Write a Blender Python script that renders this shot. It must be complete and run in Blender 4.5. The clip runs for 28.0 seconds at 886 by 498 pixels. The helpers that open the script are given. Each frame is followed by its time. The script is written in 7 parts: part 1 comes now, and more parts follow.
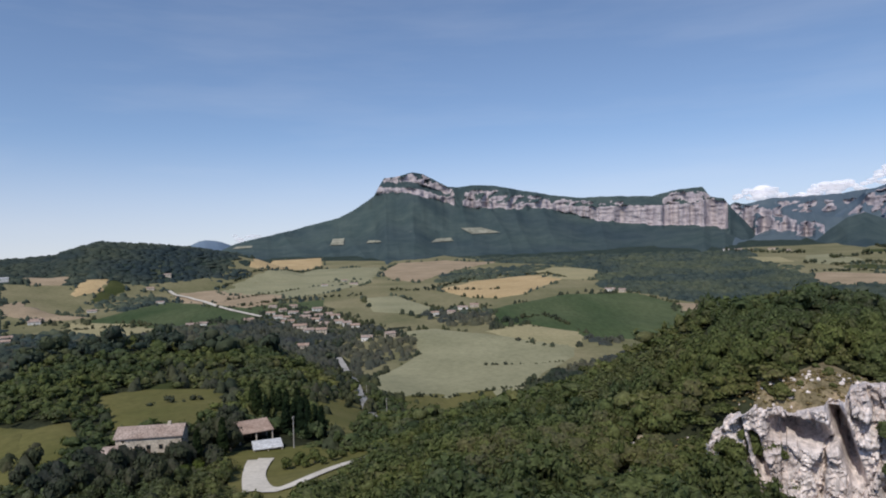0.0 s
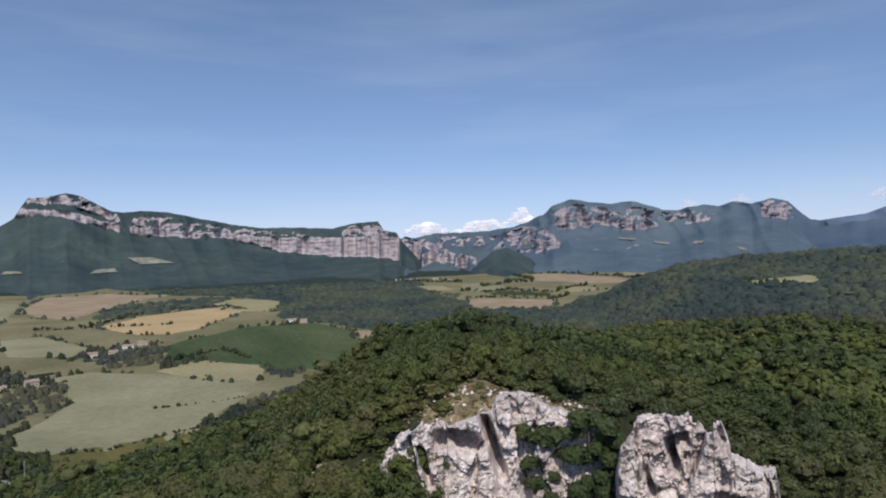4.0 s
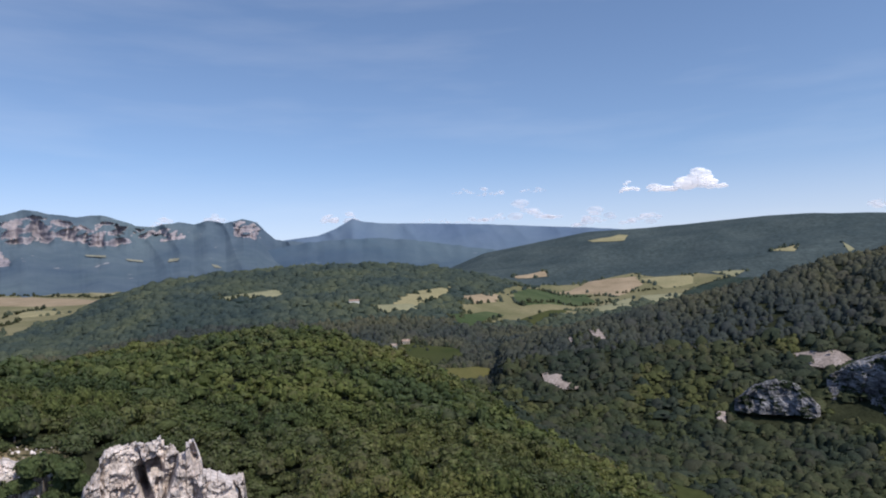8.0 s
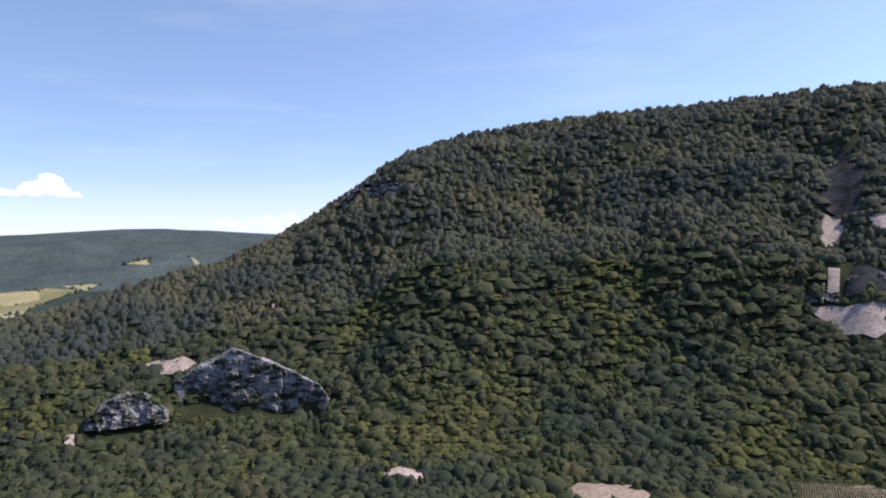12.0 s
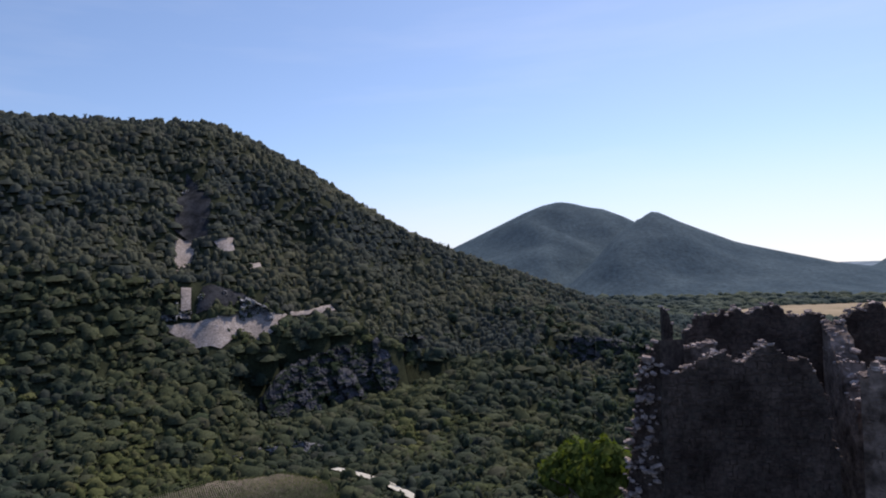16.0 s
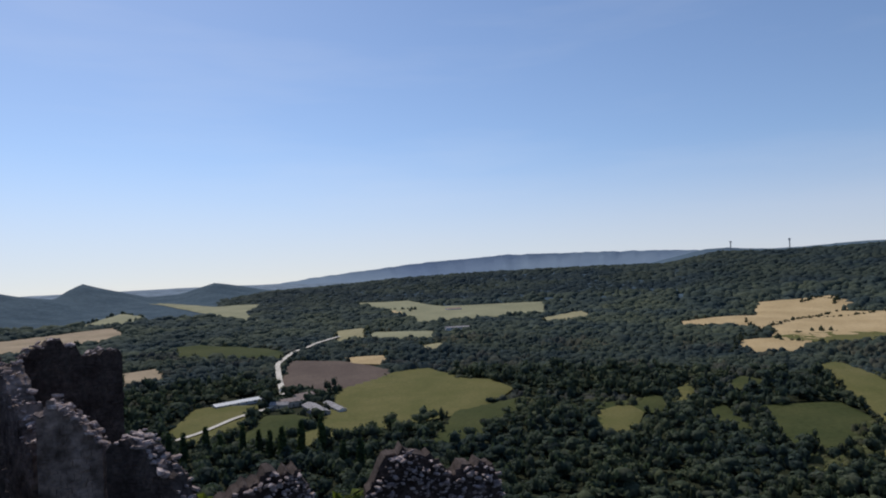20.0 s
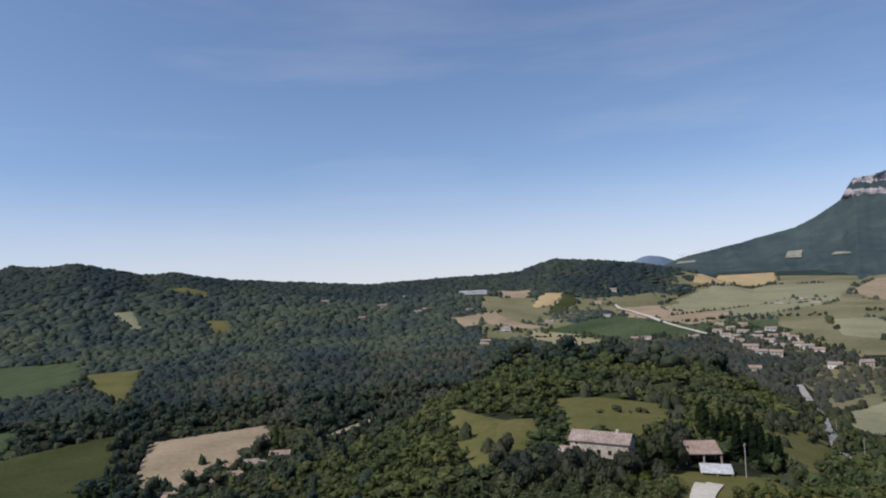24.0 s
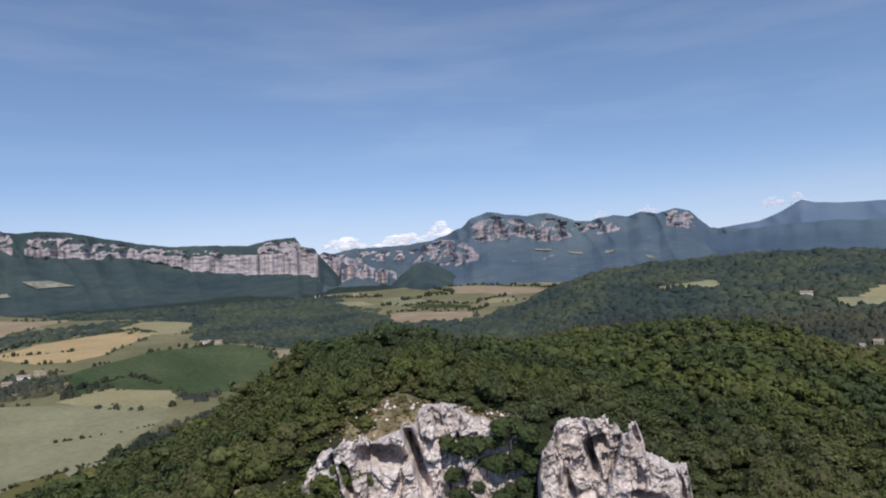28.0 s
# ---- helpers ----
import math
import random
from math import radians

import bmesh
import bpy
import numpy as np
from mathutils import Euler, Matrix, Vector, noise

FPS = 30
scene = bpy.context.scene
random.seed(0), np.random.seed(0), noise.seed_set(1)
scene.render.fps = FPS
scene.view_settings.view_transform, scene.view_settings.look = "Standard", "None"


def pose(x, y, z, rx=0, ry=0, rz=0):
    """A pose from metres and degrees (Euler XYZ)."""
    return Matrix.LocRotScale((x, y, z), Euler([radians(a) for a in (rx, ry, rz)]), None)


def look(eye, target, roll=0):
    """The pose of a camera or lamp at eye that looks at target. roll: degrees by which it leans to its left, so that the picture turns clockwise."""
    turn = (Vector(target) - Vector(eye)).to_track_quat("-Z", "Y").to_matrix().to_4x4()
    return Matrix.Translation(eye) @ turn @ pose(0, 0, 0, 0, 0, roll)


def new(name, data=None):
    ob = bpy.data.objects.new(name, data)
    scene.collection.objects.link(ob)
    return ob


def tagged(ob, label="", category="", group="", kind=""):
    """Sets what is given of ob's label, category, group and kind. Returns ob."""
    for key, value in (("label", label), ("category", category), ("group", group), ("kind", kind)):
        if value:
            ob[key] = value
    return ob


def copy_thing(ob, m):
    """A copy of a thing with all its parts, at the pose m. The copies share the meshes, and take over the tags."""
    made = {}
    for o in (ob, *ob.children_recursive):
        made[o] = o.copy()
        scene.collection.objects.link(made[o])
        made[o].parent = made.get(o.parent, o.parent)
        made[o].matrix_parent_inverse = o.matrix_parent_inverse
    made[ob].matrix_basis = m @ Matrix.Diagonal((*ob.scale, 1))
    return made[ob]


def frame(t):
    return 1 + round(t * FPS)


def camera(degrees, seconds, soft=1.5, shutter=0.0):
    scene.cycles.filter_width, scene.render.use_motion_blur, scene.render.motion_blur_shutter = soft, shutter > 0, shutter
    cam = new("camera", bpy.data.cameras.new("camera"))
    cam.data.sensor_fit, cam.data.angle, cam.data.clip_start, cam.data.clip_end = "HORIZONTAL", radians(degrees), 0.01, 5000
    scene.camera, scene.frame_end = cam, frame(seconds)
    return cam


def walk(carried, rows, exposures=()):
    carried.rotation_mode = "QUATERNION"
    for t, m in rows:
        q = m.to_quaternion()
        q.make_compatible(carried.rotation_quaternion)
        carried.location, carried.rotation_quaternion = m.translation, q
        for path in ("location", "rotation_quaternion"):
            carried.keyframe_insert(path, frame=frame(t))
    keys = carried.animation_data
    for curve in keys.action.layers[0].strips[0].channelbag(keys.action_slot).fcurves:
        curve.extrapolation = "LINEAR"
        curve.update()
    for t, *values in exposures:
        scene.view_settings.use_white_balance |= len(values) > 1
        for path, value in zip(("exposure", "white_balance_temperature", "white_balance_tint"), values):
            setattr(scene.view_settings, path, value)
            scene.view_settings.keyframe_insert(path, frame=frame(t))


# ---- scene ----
EYE = 130.0
cam = camera(68.47, 28.0, soft=2.0)
# seconds, drift east, north and up in metres, yaw, pitch and roll in degrees
ROWS = [
    (0.0, -0.32, -0.10, 0.01, 0.00, -0.82, -1.57),
    (0.5, -0.28, -0.10, -0.03, -1.11, -0.71, -1.51),
    (1.0, -0.26, -0.09, -0.05, -2.98, -0.40, -1.35),
    (1.5, -0.23, -0.07, -0.07, -5.49, -0.01, -1.32),
    (2.0, -0.18, -0.05, -0.07, -8.87, 0.36, -1.24),
    (2.5, -0.08, 0.05, -0.07, -12.93, 0.65, -1.15),
    (4.5, 0.04, 0.19, -0.05, -32.85, 1.26, -1.42),
    (5.0, 0.13, 0.24, -0.02, -38.30, 1.33, -1.32),
    (5.5, 0.14, 0.19, 0.01, -43.77, 1.35, -1.37),
    (6.0, 0.07, 0.10, 0.04, -49.30, 1.36, -1.67),
    (6.5, -0.03, 0.02, 0.07, -54.78, 1.41, -1.65),
    (7.0, -0.08, -0.05, 0.13, -60.21, 1.43, -1.97),
    (7.5, -0.06, -0.12, 0.18, -65.82, 1.41, -2.06),
    (8.0, -0.01, -0.18, 0.20, -71.42, 1.33, -2.11),
    (8.5, 0.03, -0.21, 0.18, -77.46, 1.35, -2.19),
    (9.0, 0.04, -0.21, 0.15, -84.25, 1.30, -2.31),
    (9.5, 0.04, -0.18, 0.12, -91.03, 1.17, -2.33),
    (10.0, 0.05, -0.15, 0.11, -97.78, 0.98, -2.29),
    (10.5, 0.05, -0.12, 0.09, -104.56, 0.85, -2.13),
    (11.0, 0.05, -0.10, 0.08, -111.00, 0.74, -2.06),
    (11.5, 0.05, -0.08, 0.07, -117.66, 0.63, -1.90),
    (12.0, 0.06, -0.04, 0.05, -124.19, 0.52, -1.93),
    (12.5, 0.09, 0.05, 0.01, -130.91, 0.40, -1.94),
    (14.5, 0.13, 0.18, -0.05, -157.66, 0.05, -2.05),
    (15.0, 0.16, 0.26, -0.09, -164.12, -0.18, -2.07),
    (15.5, 0.16, 0.24, -0.09, -170.44, -0.11, -2.04),
    (16.0, 0.13, 0.15, -0.10, -176.77, 0.25, -2.62),
    (16.5, 0.08, -0.00, -0.13, -183.48, 0.28, -2.52),
    (17.0, 0.04, -0.12, -0.15, -190.30, 0.28, -2.18),
    (17.5, 0.03, -0.11, -0.16, -197.01, 0.32, -2.04),
    (18.0, 0.04, -0.03, -0.13, -204.50, 0.26, -1.96),
    (18.5, 0.02, 0.01, -0.08, -212.61, 0.36, -2.11),
    (19.0, -0.06, -0.06, -0.00, -221.36, 0.27, -1.98),
    (19.5, -0.15, -0.15, 0.05, -231.27, 0.31, -1.78),
    (20.0, -0.20, -0.20, 0.05, -241.07, 0.44, -1.91),
    (20.5, -0.21, -0.21, 0.03, -251.37, 0.57, -1.76),
    (21.0, -0.19, -0.18, 0.02, -261.69, 0.70, -1.87),
    (21.5, -0.17, -0.16, 0.02, -272.18, 0.86, -1.86),
    (22.0, -0.15, -0.13, 0.00, -282.65, 1.03, -1.90),
    (22.5, -0.11, -0.06, -0.03, -293.20, 1.24, -2.12),
    (24.5, -0.06, 0.05, -0.08, -332.11, 2.14, -2.63),
    (25.0, -0.02, 0.12, -0.11, -341.83, 2.33, -2.73),
    (25.5, 0.00, 0.15, -0.13, -351.32, 2.37, -2.78),
    (26.0, 0.02, 0.19, -0.12, -360.27, 2.41, -2.79),
    (26.5, 0.08, 0.23, -0.13, -368.89, 2.30, -2.88),
    (27.0, 0.16, 0.24, -0.17, -377.57, 2.23, -2.89),
    (27.5, 0.20, 0.24, -0.24, -386.26, 2.15, -2.93),
    (28.0, 0.18, 0.27, -0.30, -394.60, 2.15, -2.98),
]
walk(cam, [(t, pose(x, y, EYE + z, 90 + pitch, 0, yaw) @ pose(0, 0, 0, 0, 0, roll)) for t, x, y, z, yaw, pitch, roll in ROWS],
     [(0.0, 0.05, 6600, 11), (5.0, 0.1, 6600, 12), (8.0, 0.25, 6550, 11), (11.0, 0.68, 6900, 16), (12.3, 0.88, 6950, 17), (14.5, 0.74, 6950, 18), (16.0, 0.3, 6700, 15), (17.5, 0.02, 6500, 12), (20.0, -0.12, 6500, 11), (22.0, 0.08, 6550, 12), (25.0, 0.1, 6600, 12), (28.0, 0.1, 6600, 11)])

# ---------------------------------------------------------------- light
SUN_BEARING, SUN_HEIGHT = 207.0, 50.0
world = bpy.data.worlds.new("summer_sky")
scene.world = world
world.use_nodes = True
wn, wl = world.node_tree.nodes, world.node_tree.links
sky = wn.new("ShaderNodeTexSky")
sky.sky_type = "NISHITA"
sky.sun_disc = False
sky.sun_elevation, sky.sun_rotation = radians(SUN_HEIGHT), radians(SUN_BEARING)
sky.altitude, sky.air_density, sky.dust_density, sky.ozone_density = 300, 1.0, 0.35, 3.0
wcoord = wn.new("ShaderNodeTexCoord")
wmap = wn.new("ShaderNodeVectorMath")
wmap.operation = "ADD"
wmap.inputs[1].default_value = (0, 0, 0.07)
wl.new(wcoord.outputs["Generated"], wmap.inputs[0])
wl.new(wmap.outputs[0], sky.inputs["Vector"])
wmix = wn.new("ShaderNodeMix")
wmix.data_type, wmix.blend_type = "RGBA", "MULTIPLY"
wmix.inputs[0].default_value, wmix.inputs[7].default_value = 1.0, (1.03, 1.03, 1.07, 1)
wl.new(sky.outputs["Color"], wmix.inputs[6])
# thin streaks of high cloud
wstretch = wn.new("ShaderNodeMapping")
wstretch.inputs["Rotation"].default_value = (0, radians(-14), radians(20))
wstretch.inputs["Scale"].default_value = (1.6, 1.6, 11.0)
wl.new(wcoord.outputs["Generated"], wstretch.inputs["Vector"])
wnoise = wn.new("ShaderNodeTexNoise")
wnoise.inputs["Scale"].default_value, wnoise.inputs["Detail"].default_value, wnoise.inputs["Roughness"].default_value = 1.3, 6, 0.55
wl.new(wstretch.outputs[0], wnoise.inputs["Vector"])
wthin = wn.new("ShaderNodeValToRGB")
wthin.color_ramp.elements[0].position, wthin.color_ramp.elements[1].position = 0.50, 0.80
wthin.color_ramp.elements[1].color = (0.10, 0.10, 0.10, 1)
wl.new(wnoise.outputs["Fac"], wthin.inputs["Fac"])
wveil = wn.new("ShaderNodeMix")
wveil.data_type = "RGBA"
wveil.inputs[7].default_value = (7.5, 7.6, 8.0, 1)
wl.new(wthin.outputs["Color"], wveil.inputs[0])
wl.new(wmix.outputs[2], wveil.inputs[6])
# pale haze low over the horizon
wsep = wn.new("ShaderNodeSeparateXYZ")
wl.new(wcoord.outputs["Generated"], wsep.inputs[0])
whaze = wn.new("ShaderNodeMapRange")
whaze.interpolation_type = "SMOOTHSTEP"
for socket, value in zip(("From Min", "From Max", "To Min", "To Max"), (-0.03, 0.17, 0.55, 0.0)):
    whaze.inputs[socket].default_value = value
wl.new(wsep.outputs["Z"], whaze.inputs["Value"])
wlow = wn.new("ShaderNodeMix")
wlow.data_type = "RGBA"
wlow.inputs[7].default_value = (5.6, 5.35, 6.0, 1)
wl.new(whaze.outputs["Result"], wlow.inputs[0])
wl.new(wveil.outputs[2], wlow.inputs[6])
wl.new(wlow.outputs[2], wn["Background"].inputs["Color"])
wn["Background"].inputs["Strength"].default_value = 0.118

sun_data = bpy.data.lights.new("sun", "SUN")
sun_data.energy, sun_data.angle, sun_data.color = 3.0, radians(0.5), (1.0, 0.95, 0.86)
sun = new("sun", sun_data)
sb, sh = radians(SUN_BEARING), radians(SUN_HEIGHT)
sun.matrix_world = look((math.sin(sb) * math.cos(sh) * 900, math.cos(sb) * math.cos(sh) * 900, 900 * math.sin(sh)), (0, 0, 0))

# ---------------------------------------------------------------- helpers
rng = np.random.default_rng(7)


def polar(bearing, r):
    """Metres east and north of the lookout from a compass bearing and a distance."""
    a = np.radians(bearing)
    return r * np.sin(a), r * np.cos(a)


def mesh_of(name, verts, faces, material, smooth=False, slots=None):
    """A mesh from arrays of places and of triangles or quads."""
    verts, faces = np.asarray(verts, np.float32), np.asarray(faces, np.int32)
    me = bpy.data.meshes.new(name)
    n, k = faces.shape
    me.vertices.add(len(verts))
    me.vertices.foreach_set("co", verts.ravel())
    me.loops.add(n * k)
    me.loops.foreach_set("vertex_index", faces.ravel())
    me.polygons.add(n)
    me.polygons.foreach_set("loop_start", np.arange(0, n * k, k, dtype=np.int32))
    me.polygons.foreach_set("use_smooth", np.full(n, smooth))
    for m in (material if isinstance(material, (list, tuple)) else [material]):
        me.materials.append(m)
    if slots is not None:
        me.polygons.foreach_set("material_index", np.asarray(slots, np.int32))
    me.update(calc_edges=True)
    return me


def grid_faces(nu, nv, wrap=False):
    u = np.arange(nu if wrap else nu - 1)
    v = np.arange(nv - 1)
    U, V = np.meshgrid(u, v, indexing="ij")
    U2 = (U + 1) % nu
    return np.stack([U * nv + V, U2 * nv + V, U2 * nv + V + 1, U * nv + V + 1], -1).reshape(-1, 4)


def part(name, bm, material, parent, label=""):
    """Links a bmesh as one mesh object under a thing or a part."""
    me = bpy.data.meshes.new(name)
    bm.to_mesh(me)
    bm.free()
    for m in (material if isinstance(material, (list, tuple)) else [material]):
        me.materials.append(m)
    ob = new(name, me)
    ob.parent = parent
    if label:
        ob["label"] = label
    return ob


def thing(name, x, y, z, turn, label, category, group="", kind=""):
    """An empty at a thing's base; turn is its compass bearing."""
    ob = new(name)
    ob.matrix_world = pose(x, y, z, 0, 0, -turn)
    return tagged(ob, label, category, group, kind)


def wave(x, y, size, seed=0.0, octaves=4):
    """Smooth uneven noise of numpy arrays, about -1 to 1."""
    total, amp, norm = 0.0, 1.0, 0.0
    for o in range(octaves):
        k = 2 * math.pi / size * 2 ** o
        for j in range(3):
            a = seed * 1.7 + o * 2.1 + j * 2.0944 + 0.4 * math.sin(seed + j * 3.1 + o)
            total = total + amp * np.sin(k * (x * math.cos(a) + y * math.sin(a)) * (0.8 + 0.17 * j) + seed * 5.3 + j * 1.9 + o * 0.7
                                         + 1.3 * np.sin(k * 0.6 * (y * math.cos(a) - x * math.sin(a)) + j + seed))
        norm += amp * 1.7
        amp *= 0.5
    return total / norm


def around(b, knots, values):
    """Interpolates round the compass."""
    k, v = np.asarray(knots, float), np.asarray(values, float)
    return np.interp(np.mod(b, 360), np.r_[k[-1] - 360, k, k[0] + 360], np.r_[v[-1], v, v[0]])


# ---------------------------------------------------------------- materials
def node_material(name, rough=0.9):
    m = bpy.data.materials.new(name)
    m.use_nodes = True
    b = m.node_tree.nodes["Principled BSDF"]
    b.inputs["Roughness"].default_value = rough
    b.inputs["Specular IOR Level"].default_value = 0.04
    return m, m.node_tree.nodes, m.node_tree.links, b


def noise_node(nodes, links, scale, detail=5, rough=0.6, vector=None):
    n = nodes.new("ShaderNodeTexNoise")
    n.inputs["Scale"].default_value, n.inputs["Detail"].default_value, n.inputs["Roughness"].default_value = scale, detail, rough
    if vector is None:
        g = nodes.new("ShaderNodeNewGeometry")
        vector = g.outputs["Position"]
    links.new(vector, n.inputs["Vector"])
    return n.outputs["Fac"]


def ramp_node(nodes, links, fac, stops):
    r = nodes.new("ShaderNodeValToRGB")
    while len(r.color_ramp.elements) < len(stops):
        r.color_ramp.elements.new(0.5)
    for e, (p, c) in zip(r.color_ramp.elements, stops):
        e.position, e.color = p, (*c, 1)
    links.new(fac, r.inputs["Fac"])
    return r.outputs["Color"]


def mix_node(nodes, links, fac, a, b, blend="MIX"):
    n = nodes.new("ShaderNodeMix")
    n.data_type, n.blend_type = "RGBA", blend
    for value, socket in ((fac, n.inputs[0]), (a, n.inputs[6]), (b, n.inputs[7])):
        if isinstance(value, (int, float)):
            socket.default_value = value
        elif isinstance(value, tuple):
            socket.default_value = (*value, 1)
        else:
            links.new(value, socket)
    return n.outputs[2]


def bump_node(nodes, links, fac, bsdf, strength, distance):
    n = nodes.new("ShaderNodeBump")
    n.inputs["Strength"].default_value, n.inputs["Distance"].default_value = strength, distance
    links.new(fac, n.inputs["Height"])
    links.new(n.outputs["Normal"], bsdf.inputs["Normal"])


def mottled(name, dark, light, big, small, rough=0.9, bump=0.0, depth=0.1, mid=None, stretch=None, fine=0.45):
    """A surface whose colour wanders at two sizes (in metres), with some relief."""
    m, n, l, b = node_material(name, rough)
    g = n.new("ShaderNodeNewGeometry")
    vec = g.outputs["Position"]
    if stretch:
        mp = n.new("ShaderNodeMapping")
        mp.inputs["Rotation"].default_value = (0, 0, stretch[0])
        mp.inputs["Scale"].default_value = stretch[1]
        l.new(vec, mp.inputs["Vector"])
        vec = mp.outputs["Vector"]
    f1 = noise_node(n, l, 1 / big, 4, 0.55, vec)
    f2 = noise_node(n, l, 1 / small, 4, 0.65, vec)
    mean = tuple((p + q) / 2 for p, q in zip(dark, light))
    c1 = ramp_node(n, l, f1, [(0.32, dark), (0.5, mid or mean), (0.68, light)])
    c2 = ramp_node(n, l, f2, [(0.3, (1 - fine,) * 3), (0.7, (1 + fine,) * 3)])
    l.new(mix_node(n, l, 1.0, c1, c2, "MULTIPLY"), b.inputs["Base Color"])
    if bump:
        bump_node(n, l, f2, b, bump, depth)
    return m


def foliage(name, colours, rough=0.75, grain=1.2, big=45.0, contrast=1.0, thin_share=0.36, thin_tint=(1.3, 1.35, 0.7)):
    """Leaves: each clump has a tone of its own, with a finer grain inside it."""
    m, n, l, b = node_material(name, rough)
    g = n.new("ShaderNodeNewGeometry")
    k = len(colours) - 1
    tone = ramp_node(n, l, g.outputs["Random Per Island"], [(i / k, c) for i, c in enumerate(colours)])
    fine = ramp_node(n, l, noise_node(n, l, 1 / grain, 3, 0.7, g.outputs["Position"]), [(0.3, (1 - 0.5 * contrast,) * 3), (0.7, (1 + 0.5 * contrast,) * 3)])
    wide = ramp_node(n, l, noise_node(n, l, 1 / big, 2, 0.5, g.outputs["Position"]), [(0.36, (0.72, 0.80, 0.92)), (0.64, (1.28, 1.2, 0.98))])
    l.new(mix_node(n, l, 1.0, mix_node(n, l, 1.0, tone, fine, "MULTIPLY"), wide, "MULTIPLY"), b.inputs["Base Color"])
    bump_node(n, l, noise_node(n, l, 2.2 / grain, 3, 0.7, g.outputs["Position"]), b, 0.6, grain * 0.3)
    thin = n.new("ShaderNodeBsdfTranslucent")
    l.new(mix_node(n, l, 1.0, mix_node(n, l, 1.0, tone, fine, "MULTIPLY"), thin_tint, "MULTIPLY"), thin.inputs["Color"])
    both = n.new("ShaderNodeMixShader")
    both.inputs[0].default_value = thin_share
    l.new(b.outputs[0], both.inputs[1])
    l.new(thin.outputs[0], both.inputs[2])
    l.new(both.outputs[0], n["Material Output"].inputs["Surface"])
    return m


OAK = foliage("oak_leaves", [(0.060, 0.077, 0.034), (0.094, 0.118, 0.048), (0.123, 0.145, 0.062), (0.085, 0.092, 0.051)], grain=0.5, thin_share=0.30)
SCRUB = foliage("scrub_leaves", [(0.073, 0.085, 0.037), (0.114, 0.131, 0.054), (0.147, 0.158, 0.074), (0.108, 0.106, 0.060)], grain=0.5, thin_share=0.30)
SOFT = dict(thin_share=0.2, thin_tint=(1.1, 1.22, 0.85))
WOODS = foliage("wood_canopy", [(0.041, 0.051, 0.034), (0.054, 0.065, 0.041), (0.071, 0.080, 0.050), (0.059, 0.061, 0.046)], grain=1.2, big=70, contrast=0.7, **SOFT)
# Air haze is mixed into the hill, west, far, plain and ridge canopy colours.
HILL_WOODS = foliage("hazed_hill_canopy", [(0.099, 0.108, 0.092), (0.116, 0.126, 0.104), (0.137, 0.145, 0.114), (0.119, 0.121, 0.110)], grain=1.6, big=110, contrast=0.5, thin_share=0.5, thin_tint=(1.1, 1.1, 0.98))
WEST_WOODS = foliage("hazed_west_canopy", [(0.046, 0.063, 0.048), (0.063, 0.081, 0.057), (0.082, 0.100, 0.067), (0.068, 0.078, 0.062)], grain=1.2, big=80, contrast=0.7, thin_share=0.3, thin_tint=(1.1, 1.22, 0.85))
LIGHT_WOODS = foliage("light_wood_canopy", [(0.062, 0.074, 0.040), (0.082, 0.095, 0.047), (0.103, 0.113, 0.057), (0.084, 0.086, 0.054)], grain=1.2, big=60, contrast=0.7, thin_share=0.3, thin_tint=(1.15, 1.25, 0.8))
FAR_WOODS = foliage("hazed_far_canopy", [(0.055, 0.073, 0.064), (0.071, 0.090, 0.074), (0.089, 0.106, 0.083)], grain=3.0, big=120, contrast=0.6, **SOFT)
PLAIN_WOODS = foliage("hazed_plain_canopy", [(0.055, 0.075, 0.070), (0.069, 0.090, 0.079), (0.086, 0.104, 0.087)], grain=2.0, big=110, contrast=0.5, thin_share=0.35, thin_tint=(1.05, 1.15, 0.95))
RIDGE_WOODS = foliage("hazed_ridge_canopy", [(0.050, 0.069, 0.067), (0.061, 0.081, 0.076), (0.074, 0.092, 0.083)], grain=4.0, big=160, contrast=0.4, thin_share=0.35, thin_tint=(1.05, 1.1, 0.95))
FLOOR = mottled("wood_floor", (0.022, 0.026, 0.015), (0.040, 0.044, 0.024), 18, 1.5, bump=0.5, depth=0.3)
# Away from the castle hill, floor colours have air haze mixed in.
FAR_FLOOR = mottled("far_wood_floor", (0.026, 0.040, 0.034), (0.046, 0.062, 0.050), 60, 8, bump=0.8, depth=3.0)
HAZY_FLOOR = mottled("hazed_wood_floor", (0.041, 0.067, 0.089), (0.069, 0.101, 0.123), 90, 12, bump=0.8, depth=3.0, fine=0.3)
EAST_FLOOR = mottled("hazed_eastern_ridge", (0.046, 0.064, 0.068), (0.074, 0.094, 0.094), 150, 14, bump=0.8, depth=3.0, fine=0.3)
PLAIN_FLOOR = mottled("hazed_plain_floor", (0.130, 0.175, 0.220), (0.190, 0.230, 0.270), 220, 60)
# Shade of the backlit castle walls is put into this stone colour.
SHADED_MASONRY = mottled("shaded_masonry", (0.035, 0.025, 0.023), (0.115, 0.084, 0.074), 1.6, 0.22, bump=0.9, depth=0.05)

